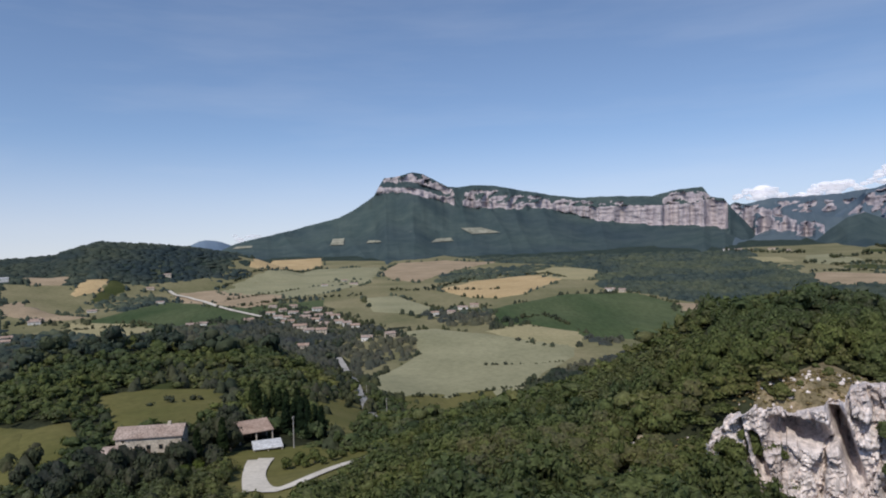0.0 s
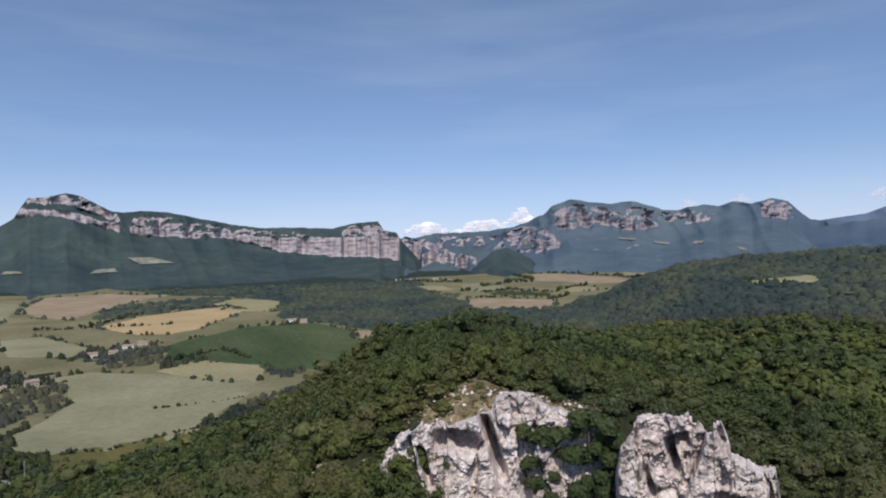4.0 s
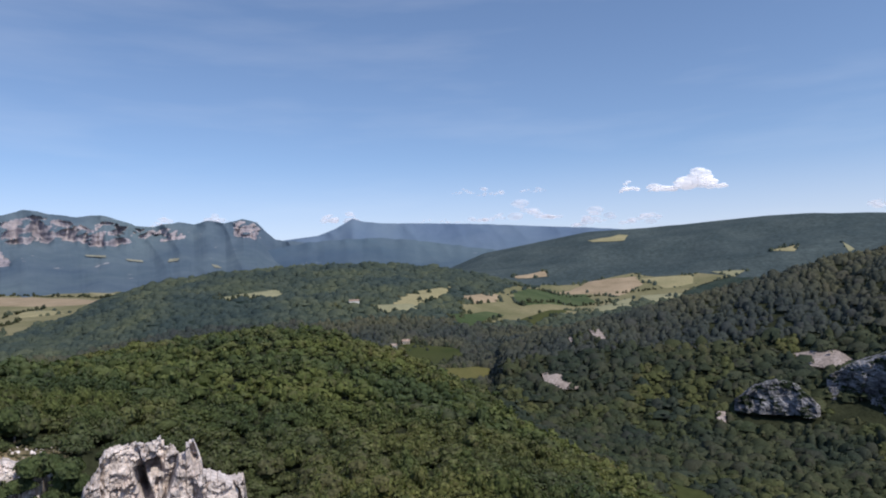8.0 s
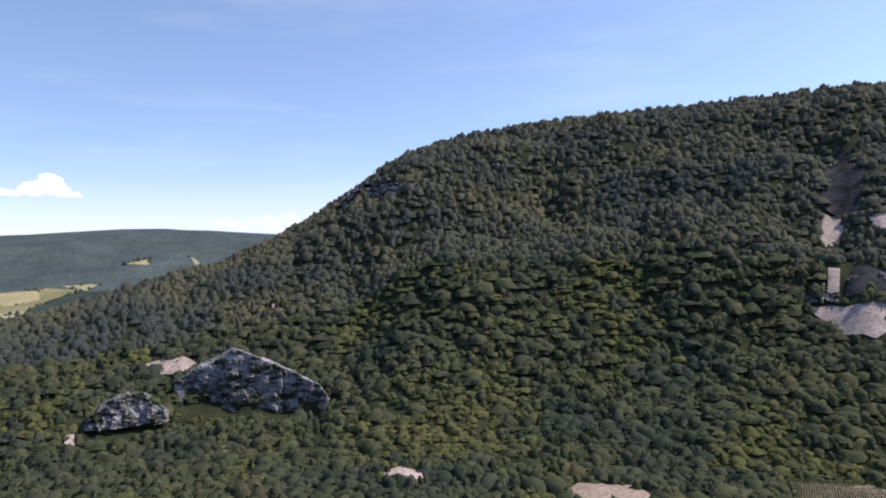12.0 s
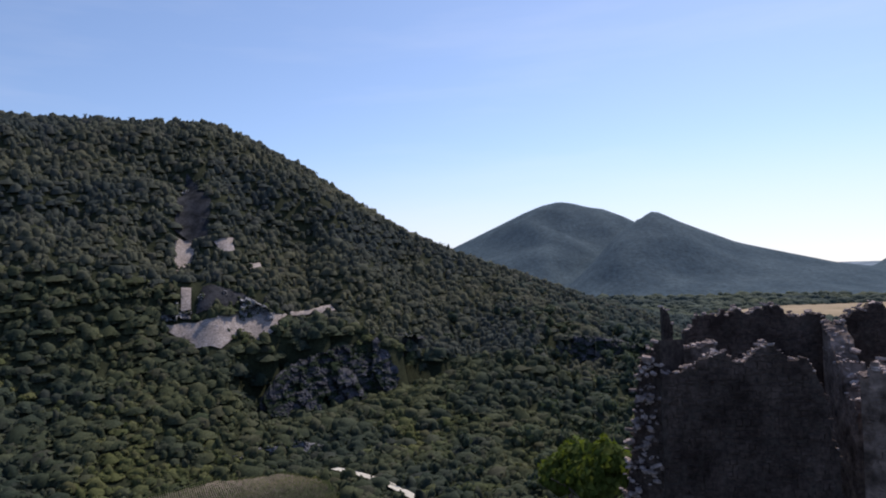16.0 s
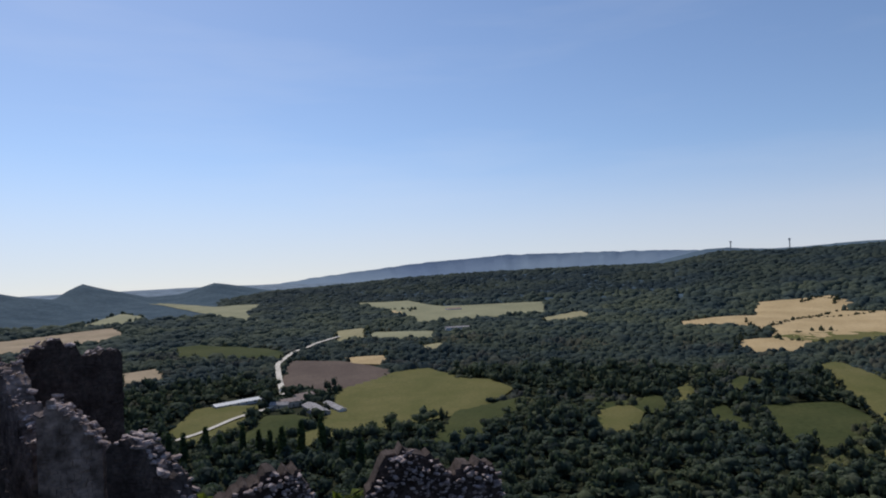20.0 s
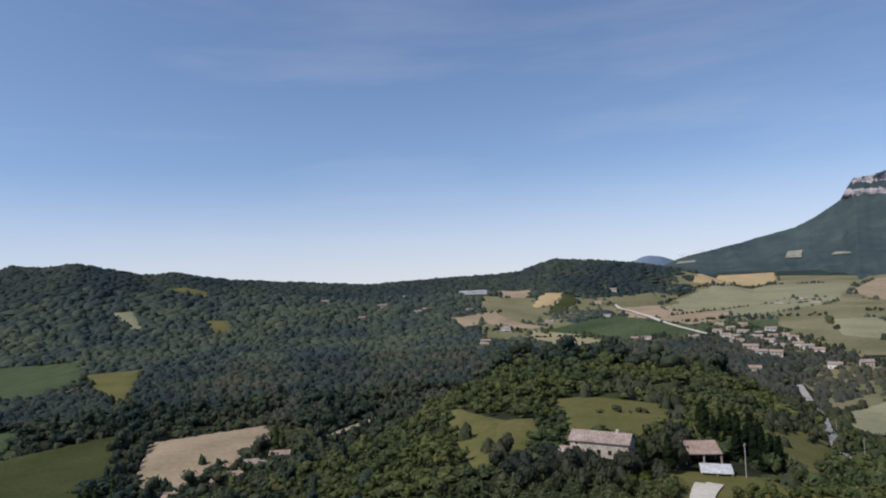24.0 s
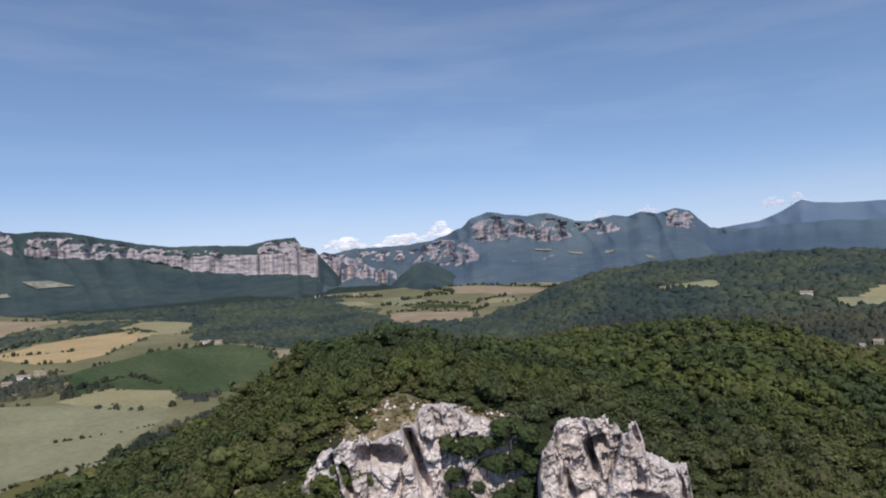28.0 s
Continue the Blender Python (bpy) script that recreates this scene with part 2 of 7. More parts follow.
# ---------------------------------------------------------------- the lie of the land
RINGS = [0, 40, 101, 111, 180, 300, 450, 620]
HILL = {  # the castle hill: heights on those rings, by bearing
    0: (112, 103, 96, 95, 82, 45, 12, 8), 10: (112, 103, 97, 97, 89, 50, 14, 8), 22: (112, 103, 98, 106, 112, 70, 25, 8),
    30: (112, 101, 90, 110, 117, 85, 40, 10), 45: (112, 100, 88, 105, 104, 101, 66, 20), 55: (112, 102, 90, 98, 99, 104, 82, 27), 61: (112, 103, 98, 97, 97, 102, 84, 30),
    68: (112, 104, 96, 95, 92, 88, 62, 24), 75: (112, 104, 95, 94, 87, 69, 28, 20), 80: (112, 103, 92, 91, 82, 46, 16, 20), 86: (112, 102, 90, 88, 73, 26, 12, 20),
    91: (112, 101, 86, 83, 62, 14, 12, 20), 120: (112, 100, 78, 74, 45, 18, 14, 20),
    160: (112, 100, 76, 73, 40, 6, 1, 5)}
HILL_WEST = {
    190: (112, 108, 90, 86, 50, 8, 0, 0), 225: (112, 106, 78, 70, 32, 4, 0, 0), 270: (112, 99, 72, 66, 30, 3, 0, 0),
    300: (112, 98, 71, 66, 40, 14, 2, 0), 306: (112, 98, 73, 68, 52, 38, 4, 1), 312: (112, 99, 75, 71, 60, 48, 5, 2), 318: (112, 100, 77, 74, 66, 58, 14, 3),
    322: (112, 100, 78, 76, 71, 72, 34, 6), 328: (112, 101, 81, 79, 74, 77, 70, 10),
    335: (112, 102, 84, 82, 76, 74, 73, 12), 345: (112, 103, 86, 84, 75, 70, 63, 10), 352: (112, 103, 90, 89, 76, 55, 30, 9)}
HILL.update(HILL_WEST)

LAYERS = [  # bearings; skyline elevation in degrees; distance of the crest; distance of the foot
    # the steep wooded hill across the gorge
    ([76, 83, 90, 100, 106, 110, 113, 117, 121, 126, 133, 146, 157.5, 161, 165, 168.5, 172.5, 177, 184, 191, 197, 203],
     [-7.5, -5.2, -3.6, -1.0, 0.8, 2.3, 4.1, 6.6, 9.2, 10.6, 11.45, 11.75, 11.75, 10.3, 8.1, 5.6, 2.9, 0.6, -2.2, -5.0, -7.5, -9.5],
     [620, 640, 680, 740, 780, 800, 830, 860, 880, 900, 920, 920, 920, 900, 880, 860, 850, 850, 850, 830, 800, 780],
     [470, 470, 460, 440, 420, 400, 390, 380, 370, 370, 370, 380, 400, 420, 430, 440, 450, 470, 500, 540, 580, 620]),
    # the wooded dome beyond the castle hill
    ([38, 43, 47, 51.5, 58, 64.5, 68.5, 72.5, 76, 80, 84],
     [-4.6, -2.4, -0.6, 0.0, 0.5, 0.6, 0.3, -0.3, -1.2, -2.6, -4.6],
     [1500, 1550, 1600, 1650, 1700, 1700, 1700, 1650, 1600, 1500, 1400],
     [1100, 900, 800, 760, 740, 740, 760, 800, 900, 1000, 1100]),
    # long hills with fields behind the side valley
    ([66, 71, 75, 78, 84, 89, 94, 98, 101, 106, 112, 120],
     [-1.6, -0.6, 1.0, 1.5, 2.5, 2.6, 2.85, 3.05, 3.05, 2.75, 2.3, 1.5],
     [3000, 3000, 3000, 3000, 3000, 3000, 2900, 2900, 2900, 2800, 2800, 2800],
     [2300, 2100, 1950, 1850, 1800, 1750, 1700, 1700, 1700, 1700, 1700, 1700]),
    # twin peaks
    ([174, 177.5, 181.5, 184, 185.6, 187, 188.2, 189.4, 190.6, 192.2, 194, 197, 200],
     [-1.5, 0.4, 2.15, 3.25, 3.8, 4.08, 3.88, 3.5, 3.3, 2.6, 1.6, -0.5, -3.5],
     [2850] * 13,
     [1800, 1800, 1800, 1850, 1900, 2000, 2050, 2100, 2150, 2150, 2150, 2150, 2150]),
    # two small cones in the plain
    ([209.5, 210.7, 212, 213, 214.5, 216.6, 219, 220.3, 221.7, 223, 224.5, 227],
     [-3.4, -1.9, -1.2, -1.55, -2.0, -2.7, -2.55, -2.05, -1.6, -1.85, -2.2, -3.0],
     [2900, 2900, 2900, 2900, 2900, 2900, 2900, 2900, 2900, 2900, 2900, 2900],
     [2350, 2300, 2250, 2250, 2250, 2300, 2300, 2250, 2200, 2200, 2250, 2300]),
    # the wooded plateau and the hill to the west
    ([221, 226, 230, 237, 244, 252, 260, 264, 269, 275, 282, 284, 289, 291, 293, 298, 300, 304, 311, 316, 322, 327, 329, 332, 336, 339, 343, 348],
     [-3.6, -2.7, -2.5, -1.95, -1.65, -1.43, -1.3, -0.4, -0.45, -0.1, 0.58, 0.4, 1.85, 1.65, 1.92, 0.8, 0.92, 0.15, -0.45, -0.85, -0.55, -0.4, -0.3, 0.75, 0.45, 0.1, -0.6, -2.7],
     [2200, 2200, 2200, 2200, 2200, 2200, 2200, 2300, 2300, 2300, 2300, 2200, 2100, 2050, 2000, 2000, 2000, 2000, 2000, 2000, 2000, 2000, 2000, 2000, 2000, 2000, 2000, 2000],
     [1650, 1600, 1550, 1500, 1450, 1400, 1350, 1300, 1300, 1250, 1200, 1150, 1100, 1080, 1050, 1000, 1000, 1000, 1000, 1050, 1100, 1200, 1300, 1400, 1500, 1600, 1700, 1800]),
    # the nearer of the twin peaks, with a spur running down in front of the other
    ([187, 188.5, 190.1, 191.1, 192.1, 193.4, 194.2, 194.8, 195.5, 196.1, 198.5, 200.9, 204.2, 207.9, 210, 213],
     [-3.9, -2.4, -0.8, 0.35, 1.3, 2.15, 2.6, 2.85, 2.55, 2.25, 1.05, -0.02, -0.95, -1.95, -2.3, -3.2],
     [1900, 1960, 2030, 2080, 2130, 2200, 2240, 2260, 2260, 2270, 2300, 2320, 2340, 2360, 2380, 2400],
     [1720, 1720, 1700, 1680, 1660, 1650, 1650, 1650, 1650, 1650, 1660, 1680, 1720, 1800, 1900, 2100]),
]

CUTS = [  # rock steps eaten into the slopes: bearings, distance of the wall, height of the hollow's floor, where the hollow begins
    ([157, 160, 163, 167, 171, 175, 178, 181], [520, 532, 545, 556, 566, 574, 580, 584], [34, 14, 9, 8, 9, 13, 20, 34], 455),
    ([100, 102, 104, 107, 110, 113, 115], [500, 502, 498, 490, 482, 472, 468], [34, 24, 21, 19, 19, 20, 26], 440),
    ([184, 186, 189, 192, 195, 198], [655, 660, 664, 672, 680, 686], [24, 12, 10, 10, 10, 18], 590)]


def smooth01(t):
    t = np.clip(t, 0, 1)
    return t * t * (3 - 2 * t)


def land(b, r):
    """The height of the ground at a bearing and a distance."""
    b, r = np.broadcast_arrays(np.mod(np.asarray(b, float), 360), np.asarray(r, float))
    x, y = polar(b, r)
    keys = sorted(HILL)
    near = [around(b, keys, [HILL[k][i] for k in keys]) for i in range(len(RINGS))]
    hill = near[0] - 3.0 * smooth01((r - 60) / 80)  # the scrub stands on it
    for i in range(len(RINGS) - 1):
        t = np.clip((r - RINGS[i]) / (RINGS[i + 1] - RINGS[i]), 0, 1)
        hill = hill + (near[i + 1] - near[i]) * (t * 0.6 + 0.4 * smooth01(t))
    # plain: level to the north, falling away to the south-west
    plain = around(b, [0, 60, 120, 160, 200, 235, 270, 320], [8, 20, 20, 4, 0, 0, 0, 2]) + np.clip(r - 700, 0, None) * 0.004 * around(b, [0, 45, 60, 90, 180, 270, 325, 340], [5.5, 5.5, 4, 2, 0, 1, 2, 5])
    plain = plain - np.clip(r - 1400, 0, None) * 0.016 * around(b, [0, 170, 200, 235, 262, 300], [0, 0, 1, 1, 0.2, 0])
    plain = plain + 3.0 * wave(x, y, 500, 2.0, 3) * smooth01((r - 450) / 300)
    t = smooth01((r - 520) / 260)
    z = hill * (1 - t) + plain * t
    for k, (bs, els, ds, fs) in enumerate(LAYERS):
        inside = (b >= bs[0]) & (b <= bs[-1])
        bb = np.clip(b, bs[0], bs[-1])
        el, d, f = np.interp(bb, bs, els), np.interp(bb, bs, ds), np.interp(bb, bs, fs)
        top = EYE + d * np.tan(np.radians(el)) - 8.0  # the trees stand on it
        s = (r - f) / (d - f)
        rise = np.where(s < 1, 0.55 * smooth01(s) + 0.45 * np.clip(s, 0, 1), 1 - 0.5 * np.clip(s - 1, 0, 3) ** 1.3)
        rise = rise + 0.06 * wave(x, y, 260 + 120 * k, k + 1.0, 3) * smooth01(s * 2) * smooth01((1 - s) * 4)
        if k in (3, 6):  # spurs down the twin peaks
            rise = rise + 0.10 * (0.5 - np.abs(wave(x, y, 700, 6.0, 2))) * smooth01(s * 2) * smooth01((1 - s) * 5)
        low = np.minimum(z, top)
        z = np.where(inside & (s > 0), np.maximum(z, low + (top - low) * rise), z)
    # a spur runs down past the hollow, and a gully splits the hill above the scree
    z = z + 16 * np.exp(-((b - 183 - (r - 560) * 0.02) / 4.5) ** 2 - ((r - 575) / 85) ** 2) - 11 * np.exp(-((b - 165 + (r - 600) * 0.012) / 3.5) ** 2) * smooth01((r - 560) / 60) * smooth01((800 - r) / 120)
    z = z - 13 * np.exp(-((b - 155.2) / 0.9) ** 2) * smooth01((r - 600) / 40) * smooth01((790 - r) / 60)
    z = z + 7 * wave(b * 9.0, r * 0.25, 75, 5.0, 3) * smooth01((r - 470) / 120) * smooth01((860 - r) / 120) * smooth01((b - 95) / 10) * smooth01((200 - b) / 10)
    for bs, rcs, floors, start in CUTS:
        bb = np.clip(b, bs[0], bs[-1])
        edge = smooth01((b - bs[0]) / 2.0) * smooth01((bs[-1] - b) / 2.0)
        low = np.interp(bb, bs, floors) + 0.05 * (r - start)
        z = np.where((r > start) & (r < np.interp(bb, bs, rcs)), z + (np.minimum(z, low) - z) * edge, z)
    return z


NB, NR = 640, 270
GR = np.r_[0.5, np.geomspace(6, 4900, NR - 1)]
GB = np.arange(NB) * 360 / NB
GZ = land(GB[:, None], GR[None, :])


def ground_at(x, y):
    """The height of the ground sheet under a place east and north of the lookout."""
    r = np.clip(np.hypot(x, y), 0.5, 4890)
    b = np.mod(np.degrees(np.arctan2(x, y)), 360) * NB / 360
    j = np.clip(np.searchsorted(GR, r) - 1, 0, NR - 2)
    u, i = (r - GR[j]) / (GR[j + 1] - GR[j]), np.floor(b).astype(int) % NB
    w, i2 = b - np.floor(b), (i + 1) % NB
    return (GZ[i, j] * (1 - u) + GZ[i, j + 1] * u) * (1 - w) + (GZ[i2, j] * (1 - u) + GZ[i2, j + 1] * u) * w


gx, gy = polar(GB[:, None], GR[None, :])
HAZY_SIDE = ((GB > 172) & (GB < 262)).astype(int)[:, None]  # the plain to the south-west gets floor colours with haze mixed in
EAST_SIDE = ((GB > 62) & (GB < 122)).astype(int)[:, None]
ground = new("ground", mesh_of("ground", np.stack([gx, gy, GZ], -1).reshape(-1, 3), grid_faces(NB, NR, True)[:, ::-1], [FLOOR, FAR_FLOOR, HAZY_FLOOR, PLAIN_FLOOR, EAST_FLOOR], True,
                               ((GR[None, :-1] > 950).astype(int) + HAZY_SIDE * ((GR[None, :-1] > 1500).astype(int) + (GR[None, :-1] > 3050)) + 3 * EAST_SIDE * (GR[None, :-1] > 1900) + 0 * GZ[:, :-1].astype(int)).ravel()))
tagged(ground, "wooded hills and valley floor of dry earth and scrub", "ground", kind="structure")

# ---------------------------------------------------------------- far mountains
def slope_material(name, dark, light, bare, size, patches):
    """Woods on a far slope, their colours given with air haze mixed in: stands of two sizes, with a few bare places."""
    m, n, l, b = node_material(name, 0.95)
    g = n.new("ShaderNodeNewGeometry")
    pos = g.outputs["Position"]
    leaf = ramp_node(n, l, noise_node(n, l, 1 / size, 8, 0.72, pos), [(0.38, dark), (0.62, light)])
    wide = ramp_node(n, l, noise_node(n, l, 0.22 / size, 4, 0.5, pos), [(0.35, (0.82, 0.85, 0.92)), (0.65, (1.18, 1.16, 1.06))])
    spot = ramp_node(n, l, noise_node(n, l, 1.9 / size, 6, 0.62, pos), [(0.70 - patches, (0, 0, 0)), (0.74 - patches, (1, 1, 1))])
    l.new(mix_node(n, l, spot, mix_node(n, l, 1.0, leaf, wide, "MULTIPLY"), bare), b.inputs["Base Color"])
    bump_node(n, l, noise_node(n, l, 5 / size, 6, 0.75, pos), b, 0.5, min(12.0, size * 0.06))
    return m


def cliff_material(name, dark, light, leaf, size, bushes=0.60):
    """Bare limestone in bands and upright streaks, with bushes on its ledges."""
    m, n, l, b = node_material(name, 0.95)
    g = n.new("ShaderNodeNewGeometry")
    layers = []
    for scale in ((1, 1, 3.2), (1.6, 1.6, 0.28)):
        mp = n.new("ShaderNodeMapping")
        mp.inputs["Scale"].default_value = scale
        l.new(g.outputs["Position"], mp.inputs["Vector"])
        layers.append(mp.outputs["Vector"])
    band = ramp_node(n, l, noise_node(n, l, 2.2 / size, 8, 0.7, layers[0]), [(0.34, dark), (0.58, light)])
    streak = ramp_node(n, l, noise_node(n, l, 3.0 / size, 6, 0.6, layers[1]), [(0.36, (0.74, 0.74, 0.78)), (0.56, (1.06, 1.05, 1.04))])
    bush = ramp_node(n, l, noise_node(n, l, 3.0 / size, 8, 0.75, layers[0]), [(bushes, (0, 0, 0)), (bushes + 0.06, (1, 1, 1))])
    l.new(mix_node(n, l, bush, mix_node(n, l, 1.0, band, streak, "MULTIPLY"), leaf), b.inputs["Base Color"])
    bump_node(n, l, noise_node(n, l, 7 / size, 6, 0.75, layers[0]), b, 0.7, size * 0.05)
    return m


# Air haze is mixed into these base colours, bluer and paler with distance.
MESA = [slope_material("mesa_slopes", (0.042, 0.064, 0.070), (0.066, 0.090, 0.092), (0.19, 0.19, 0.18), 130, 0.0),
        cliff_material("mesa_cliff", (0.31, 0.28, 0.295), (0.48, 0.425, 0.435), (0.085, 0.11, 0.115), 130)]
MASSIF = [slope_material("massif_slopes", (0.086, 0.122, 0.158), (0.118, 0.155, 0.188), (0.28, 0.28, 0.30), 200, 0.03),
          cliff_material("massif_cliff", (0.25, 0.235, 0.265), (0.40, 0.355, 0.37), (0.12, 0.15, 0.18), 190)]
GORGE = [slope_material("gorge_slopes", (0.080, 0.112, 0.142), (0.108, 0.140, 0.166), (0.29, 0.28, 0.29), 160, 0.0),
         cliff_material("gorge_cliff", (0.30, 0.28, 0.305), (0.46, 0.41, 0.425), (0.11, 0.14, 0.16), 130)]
HAZED_RANGE = slope_material("hazed_range", (0.120, 0.170, 0.245), (0.140, 0.190, 0.265), (0.18, 0.22, 0.29), 260, 0.0)
HAZED_HILLS = slope_material("hazed_hills", (0.082, 0.122, 0.165), (0.102, 0.142, 0.182), (0.20, 0.23, 0.27), 260, 0.04)
HAZED_FAR_RANGE = slope_material("hazed_far_range", (0.170, 0.225, 0.300), (0.190, 0.245, 0.320), (0.21, 0.265, 0.34), 300, 0.0)


PROFILES = {}


def range_of_hills(name, label, material, dist, foot, knots, tops, bands=(), relief=1.0, seed=1.0, step=0.08, uneven=0.05, rows=100):
    """A mountain chain by bearing: its crest, bands of cliff (bearings, upper and lower edge, how broken) and spurs and gullies down to the valley."""
    b = np.arange(knots[0], knots[-1] + step / 2, step)
    end = smooth01((b - b[0]) / 1.0) * smooth01((b[-1] - b) / 1.0)
    top = np.interp(b, knots, tops) + uneven * end * wave(b * 100, b * 0 + seed, 160, seed, 5 if bands else 2)
    low = np.degrees(np.arctan((ground_at(*polar(b, foot)) - 25 - EYE) / foot))
    low = np.minimum(low, top - 0.4)
    v = np.linspace(0, 1, rows)[None]
    el = low[:, None] + (top - low)[:, None] * v
    B = b[:, None] + 0 * el
    mask = 0 * el
    for bk, hi, lo, broken in bands:
        inner = smooth01((B - bk[0]) / 0.25) * smooth01((bk[-1] - B) / 0.25)
        hi_b, lo_b = np.interp(B, bk, hi) + 0.07 * wave(B * 100, B * 0 + 5, 60, seed + 2, 4), np.interp(B, bk, lo) + 0.12 * wave(B * 100, B * 0 + 9, 150, seed + 3, 5)
        m = inner * smooth01((el - lo_b) / 0.10) * smooth01((hi_b - el) / 0.10)
        if broken:
            m = m * smooth01((wave(B * 100 - el * 60, el * 130, 130, seed + 4, 4) + 0.55 - broken) / 0.16)
        mask = np.maximum(mask, m)
    de = ((top - low) / (rows - 1))[:, None]
    w = 0.32 + 1.3 * (1 - v) + 0 * el
    fall = np.cumsum((w * de)[:, ::-1], axis=1)[:, ::-1]
    saved = np.cumsum((0.94 * mask * w * de)[:, ::-1], axis=1)[:, ::-1]  # what the cliffs take off the slope's reach

    def spread(a, n):
        pad = np.pad(a, ((n // 2, n // 2), (0, 0)), mode="edge").cumsum(axis=0)
        return (np.concatenate([pad[n - 1:n], pad[n:] - pad[:-n]]) / n)

    if bands:
        beside = mask.copy()
        for q in range(rows - 2, -1, -1):
            beside[:, q] = np.maximum(beside[:, q], beside[:, q + 1] - de[:, 0] / 0.6)
        beside = smooth01(spread(beside, 15))
        saved = beside * spread(saved, 3) + (1 - beside) * spread(saved, 61)
    fall = fall - saved
    R = dist - (dist - foot) * fall / spread(fall[:, :1], min(101, len(b) // 2 * 2 - 1))
    low_fade = smooth01(v * 5)
    spur = 1 - 2 * np.abs(wave(B * 100 + 55 * el, el * 40, 620, seed + 6, 2))
    R = R - relief * low_fade * (1 - 0.7 * mask) * (46 * spur + 12 * wave(B * 100, el * 90, 240, seed + 7, 3))
    R = R - relief * mask * (15 * wave(B * 100, el * 10, 130, seed + 1, 3) + 4 * wave(B * 40, el * 160, 60, seed + 8, 2))
    R = np.clip(R, foot - 250, dist + 160)
    Z = EYE + R * np.tan(np.radians(el))
    PROFILES[name] = (b, el, R)
    R = np.concatenate([R, R[:, -1:] + 120, R[:, -1:] + 420], axis=1)
    Z = np.concatenate([Z, Z[:, -1:] - 30, Z[:, -1:] - 240], axis=1)
    x, y = polar(b[:, None], R)
    bare = np.zeros((len(b) - 1, rows + 1), int)
    if bands:
        bare[:, :rows - 1] = mask[:-1, :-1] + mask[1:, 1:] > 0.9
    ob = new(name, mesh_of(name, np.stack([x, y, Z], -1).reshape(-1, 3), grid_faces(len(b), R.shape[1])[:, ::-1], material, True, None if not bands else bare.ravel()))
    return tagged(ob, label, "mountain", kind="structure")


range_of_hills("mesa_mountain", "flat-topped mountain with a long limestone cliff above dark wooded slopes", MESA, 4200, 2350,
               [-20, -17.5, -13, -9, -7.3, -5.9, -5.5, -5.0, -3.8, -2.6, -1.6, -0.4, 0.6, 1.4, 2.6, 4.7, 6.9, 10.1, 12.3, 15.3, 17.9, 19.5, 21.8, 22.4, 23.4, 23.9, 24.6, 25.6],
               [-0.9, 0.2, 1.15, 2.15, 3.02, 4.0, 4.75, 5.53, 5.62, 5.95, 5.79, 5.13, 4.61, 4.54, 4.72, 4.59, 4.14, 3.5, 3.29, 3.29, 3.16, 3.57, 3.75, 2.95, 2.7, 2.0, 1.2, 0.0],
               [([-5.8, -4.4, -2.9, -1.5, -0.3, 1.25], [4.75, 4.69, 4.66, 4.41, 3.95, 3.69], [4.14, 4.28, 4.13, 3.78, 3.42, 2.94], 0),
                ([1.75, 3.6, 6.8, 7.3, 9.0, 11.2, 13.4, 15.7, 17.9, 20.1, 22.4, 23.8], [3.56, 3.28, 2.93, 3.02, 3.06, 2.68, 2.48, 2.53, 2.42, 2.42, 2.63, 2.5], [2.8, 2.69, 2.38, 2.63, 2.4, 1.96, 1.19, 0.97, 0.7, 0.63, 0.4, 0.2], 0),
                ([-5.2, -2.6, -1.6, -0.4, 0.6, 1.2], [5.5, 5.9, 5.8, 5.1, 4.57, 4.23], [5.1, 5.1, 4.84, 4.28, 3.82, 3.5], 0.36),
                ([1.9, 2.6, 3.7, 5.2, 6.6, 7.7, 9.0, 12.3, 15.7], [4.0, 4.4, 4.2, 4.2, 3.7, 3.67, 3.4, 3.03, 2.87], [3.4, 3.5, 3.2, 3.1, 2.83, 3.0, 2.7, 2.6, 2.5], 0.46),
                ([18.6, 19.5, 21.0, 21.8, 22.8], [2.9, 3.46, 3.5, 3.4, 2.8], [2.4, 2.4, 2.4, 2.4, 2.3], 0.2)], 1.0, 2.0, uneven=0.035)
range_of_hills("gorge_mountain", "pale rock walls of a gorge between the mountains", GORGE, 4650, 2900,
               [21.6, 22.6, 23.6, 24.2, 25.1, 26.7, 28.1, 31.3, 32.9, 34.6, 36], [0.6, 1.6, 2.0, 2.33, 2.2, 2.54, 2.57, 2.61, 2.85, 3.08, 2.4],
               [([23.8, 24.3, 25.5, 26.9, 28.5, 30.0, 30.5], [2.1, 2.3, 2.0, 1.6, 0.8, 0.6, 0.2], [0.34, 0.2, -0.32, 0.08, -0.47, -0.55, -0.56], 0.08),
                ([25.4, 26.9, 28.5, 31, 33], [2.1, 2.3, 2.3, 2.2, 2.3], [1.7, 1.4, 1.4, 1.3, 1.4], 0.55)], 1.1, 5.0)
